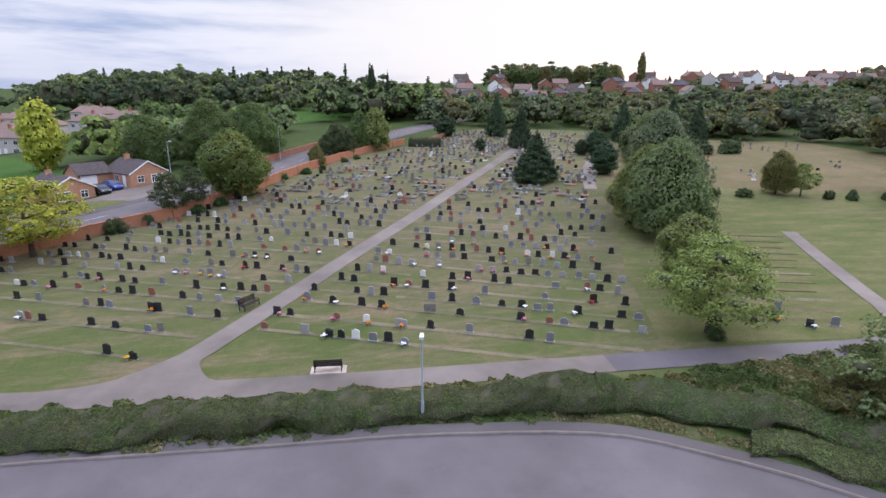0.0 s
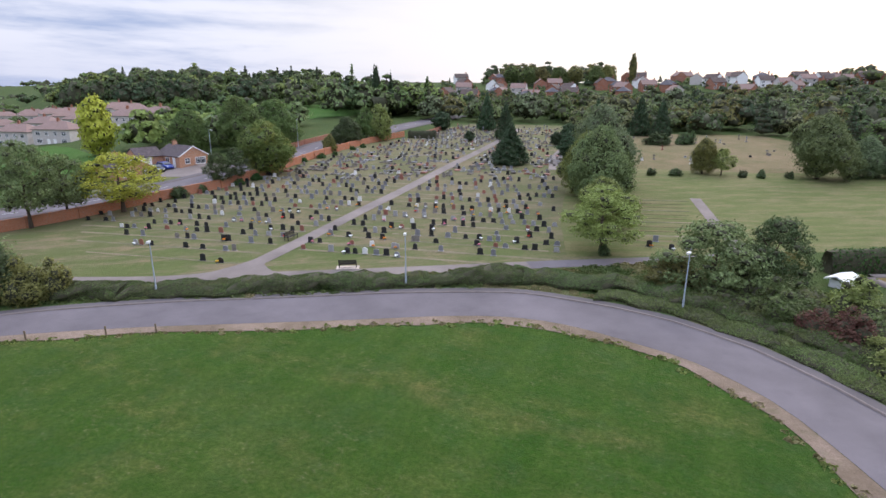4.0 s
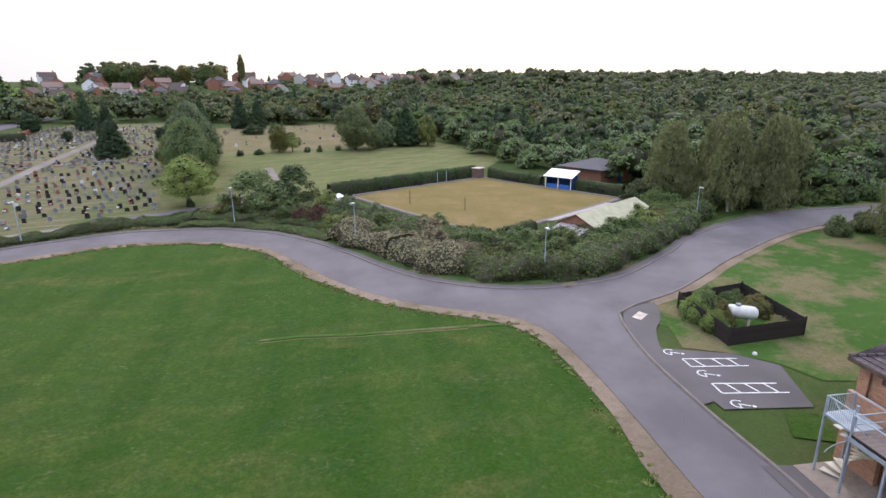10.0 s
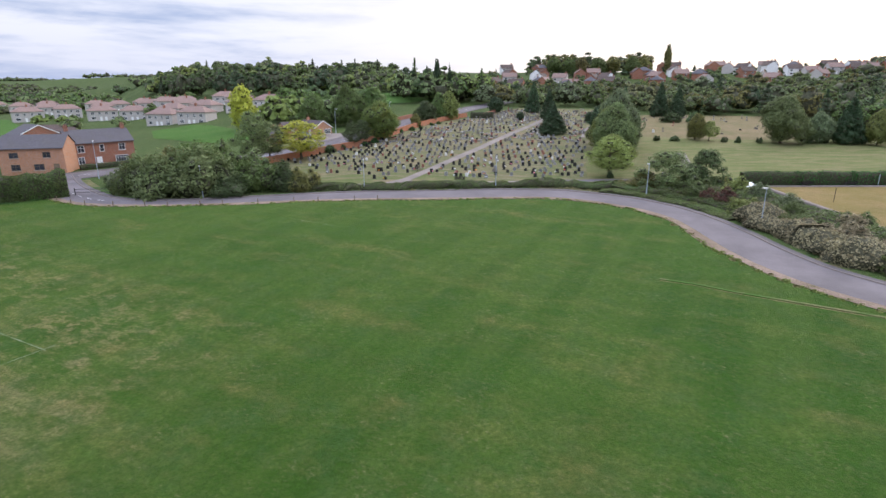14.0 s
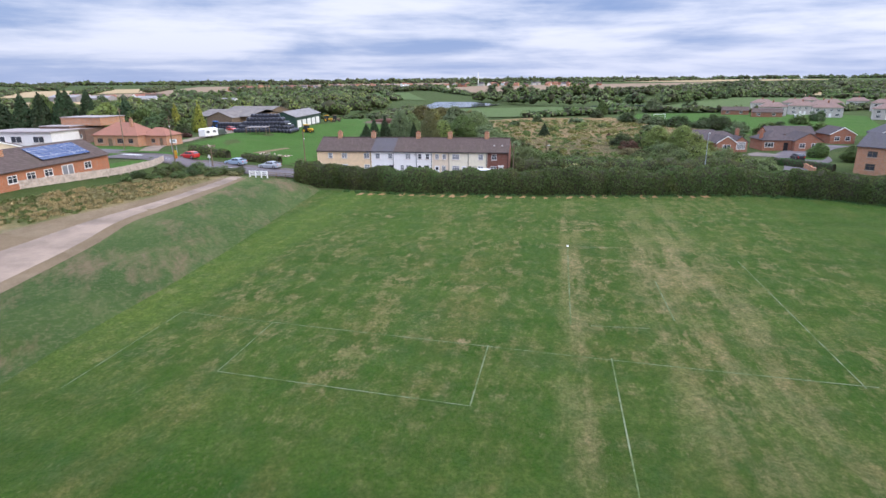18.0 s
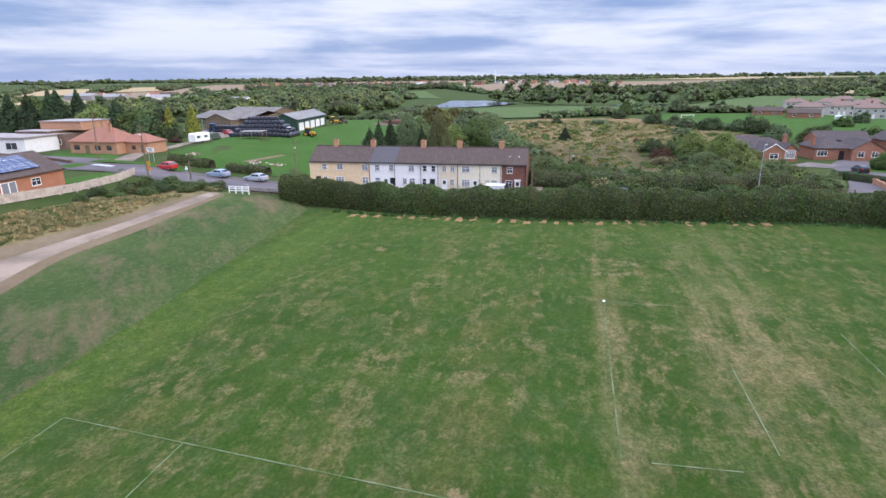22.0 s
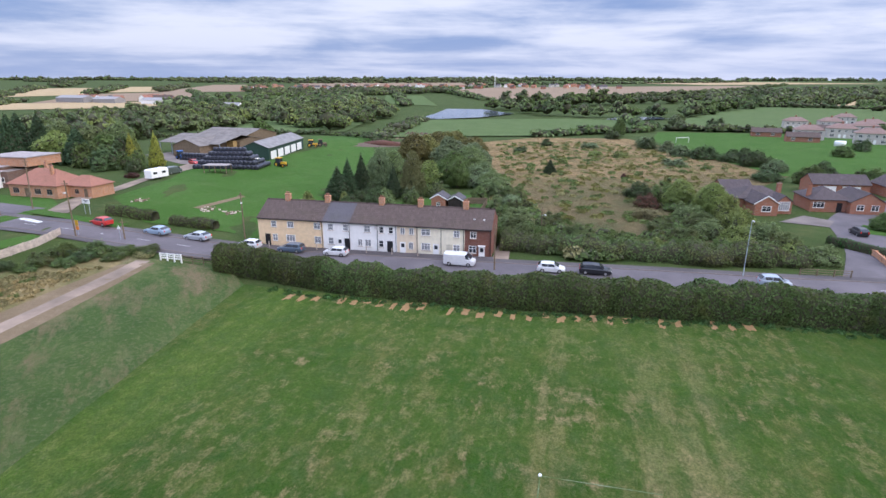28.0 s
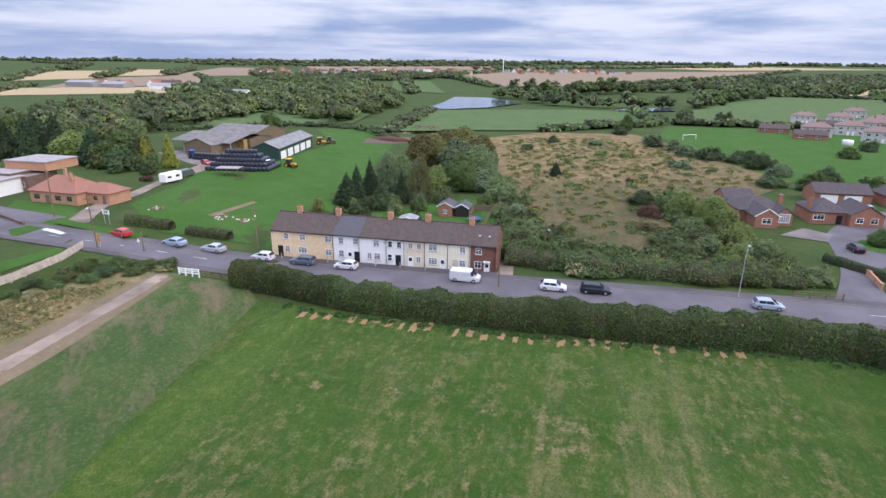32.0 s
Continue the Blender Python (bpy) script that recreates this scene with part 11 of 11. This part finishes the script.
# trees in the gardens behind the cottages, golden conifers by the farm drive
for kd, k, x, y, h, w in (("birch", "birch", -171, -33.5, 11.0, 8.0), ("open", "lime", -176, -28.5, 8.0, 7.0), ("bush", "oak", -166, -40.5, 3.6, 4.6), ("bush", "lime", -164, -50.5, 3.2, 4.0), ("cone", "pine", -168.5, -38.5, 8.0, 4.0), ("bush", "grey", -166.5, -34.5, 3.4, 4.2), ("round", "oak", -178.5, -20.5, 8.0, 8.0), ("bush", "lime", -168, -29.0, 3.6, 4.0)):
    tree(kd, k, x, y, h, w, "garden tree behind the row of cottages" if kd != "bush" else "garden bush behind the row of cottages", group="garden trees behind the cottages")
for x, y, h in ((-233, -112, 9.5), (-238.5, -121.5, 9.0)):
    tree("cone", "golden", x, y, h, 4.2, "golden conifer beside the farm drive", "golden_conifer", group="golden conifers by the farm drive")
wood("meadow_tufts", scatter([(-124, -22), (-150, -18), (-196, -6), (-240, 8), (-290, 20), (-285, 70), (-240, 80), (-185, 76), (-152, 40), (-130, 26)], 4.4, 106), "tussocks of dry grass, docks and brambles in the rough meadow", ["weed", "bank_tall", "autumn", "weed", "autumn", "bramble"], (0.3, 0.9), (1.6, 3.8), 14, 0.2, 107, 3)
wood("verge_tufts", near_line(offset(NEAR_KERB[8:], -1.4), 0.6, 88, 0.4), "uneven tufts of grass along the road verge", ["lime", "lime", "weed"], (0.06, 0.16), (0.4, 0.9), 12, 0.3, 89, 2)

BR = np.random.default_rng(57)
for x, y in fine_line([(-122.5, -23), (-113.8, -8.5), (-107.5, 4.5), (-104.5, 17)], 3.2):
    tree("bush", str(BR.choice(["oak", "bramble", "oak", "ash", "lime"])), x + BR.uniform(-1.2, 0.6), y + BR.uniform(-0.6, 0.6), BR.uniform(3.2, 4.6), BR.uniform(4.2, 6.0), "tall overgrown bush along the village road", group="bushes along the village road")
for x, y, h, w, k, kd in ((-157, -54, 3.0, 3.6, "oak", "bush"), (-154.5, -48, 3.2, 3.6, "dark", "bush"), (-158, -41, 4.2, 4.4, "ash", "bush"), (-151, -45, 2.0, 2.6, "lime", "bush"), (-148, -40, 1.8, 2.4, "dark", "bush"), (-152, -37, 2.6, 3.0, "oak", "bush"), (-160, -35, 3.6, 4.2, "oak", "bush"), (-163, -44, 5.0, 4.6, "dark", "bush"), (-149, -51, 1.6, 2.4, "oak", "bush"), (-166, -28, 4.6, 5.4, "ash", "bush"), (-160, -19, 4.0, 5.0, "oak", "bush"), (-150, -17.5, 3.6, 4.6, "ash", "bush"), (-140, -18.5, 3.6, 4.6, "oak", "bush"), (-134, -19.5, 3.2, 4.4, "ash", "bush")):
    tree(kd, k, x, y, h, w, "overgrown garden shrub behind the cottages", group="garden shrubs")

bungalow(-158.0, -161.0, 72, 9.0, 11.0, 5.2, 3.4, "render_white", "tile_brown", "gable", "y", [(2.4, 0, 3.2, 1.2, 1.2), (6.4, 0, 3.2, 1.2, 1.2)], (), "white rendered house with a steep brown roof", [(4.5, 8.0, 7.8, 9.6, "brick_red", 2)], name="white_house")

wood("hedge_foot_grass", near_line([(-107.5, -60.5), (-104.2, -54.8), (-98.6, -41.8), (-93.0, -29.4), (-89.0, -18.8), (-84.6, -6.2), (-79.0, 6.4), (-71.5, 14.0)], 0.5, 94, 0.7), "rough uncut grass along the foot of the hedge", ["bank"], (0.12, 0.35), (0.5, 1.2), 12, 0.3, 95, 2)


# ---- the land west of the field stands higher: raise the bank, and all that stands beyond it ----
def rise(x, y):
    """Metres by which the bank and the land behind it stand over the field."""
    s = -(x + 54) * 0.283 - (y + 81) * 0.959
    q = (-(y + 62) + max(0.0, -(x + 145)) * 0.5) / 10
    w = (x + 365) / 55
    ease = [min(1.0, max(0.0, v)) for v in ((s + 3) / 10, q, w)]
    b = 1.0
    for v in ease:
        b *= v * v * (3 - 2 * v)
    return b * float(np.interp(s, [0, 15, 20, 35, 50], [1.2, 1.6, 1.9, 3.1, 5.1]))


def settle(x, y):
    """Where a place of the flat plan comes to lie on the raised land."""
    b = rise(x, y)
    k = 1 - b / 33.1
    return -33.1 + (x + 33.1) * k, -49.8 + (y + 49.8) * k, b


def settle_all():
    done = set()
    for ob in [q for q in scene.objects if q.parent is None and q.type in ("MESH", "EMPTY")]:
        if ob.name.startswith("terraced"):
            continue
        at = ob.location
        if at.length > 0.01:
            x, y, b = settle(at.x, at.y)
            if b > 0.001:
                ob.location = (x, y, at.z + b)
            continue
        for q in [ob, *ob.children_recursive]:
            if q.type != "MESH" or q.data.name in done or (q is not ob and q.matrix_basis.translation.length > 0.01):
                continue
            done.add(q.data.name)
            n = len(q.data.vertices)
            co = np.empty(n * 3, np.float32)
            q.data.vertices.foreach_get("co", co)
            co = co.reshape(-1, 3)
            near = np.where((co[:, 0] < -50) & (co[:, 0] > -370) & (co[:, 1] < -20))[0]
            if not len(near):
                continue
            for i in near:
                x, y, b = settle(float(co[i, 0]), float(co[i, 1]))
                if b > 0.001:
                    co[i] = x, y, co[i, 2] + b
            if ob is ground:
                # the coarse ground stays below the finer sheets of field and bank
                for i in near:
                    x, y = float(co[i, 0]), float(co[i, 1])
                    k = [min(1.0, max(0.0, v)) for v in ((-(x + 54) * 0.283 - (y + 81) * 0.959 + 14) / 8, (34 + (x + 54) * 0.283 + (y + 81) * 0.959) / 8, (-64 - y) / 6, (x + 120) / 8)]
                    co[i, 2] -= 1.1 * k[0] * k[1] * k[2] * k[3]
            q.data.vertices.foreach_set("co", co.ravel())
            q.data.update()


settle_all()
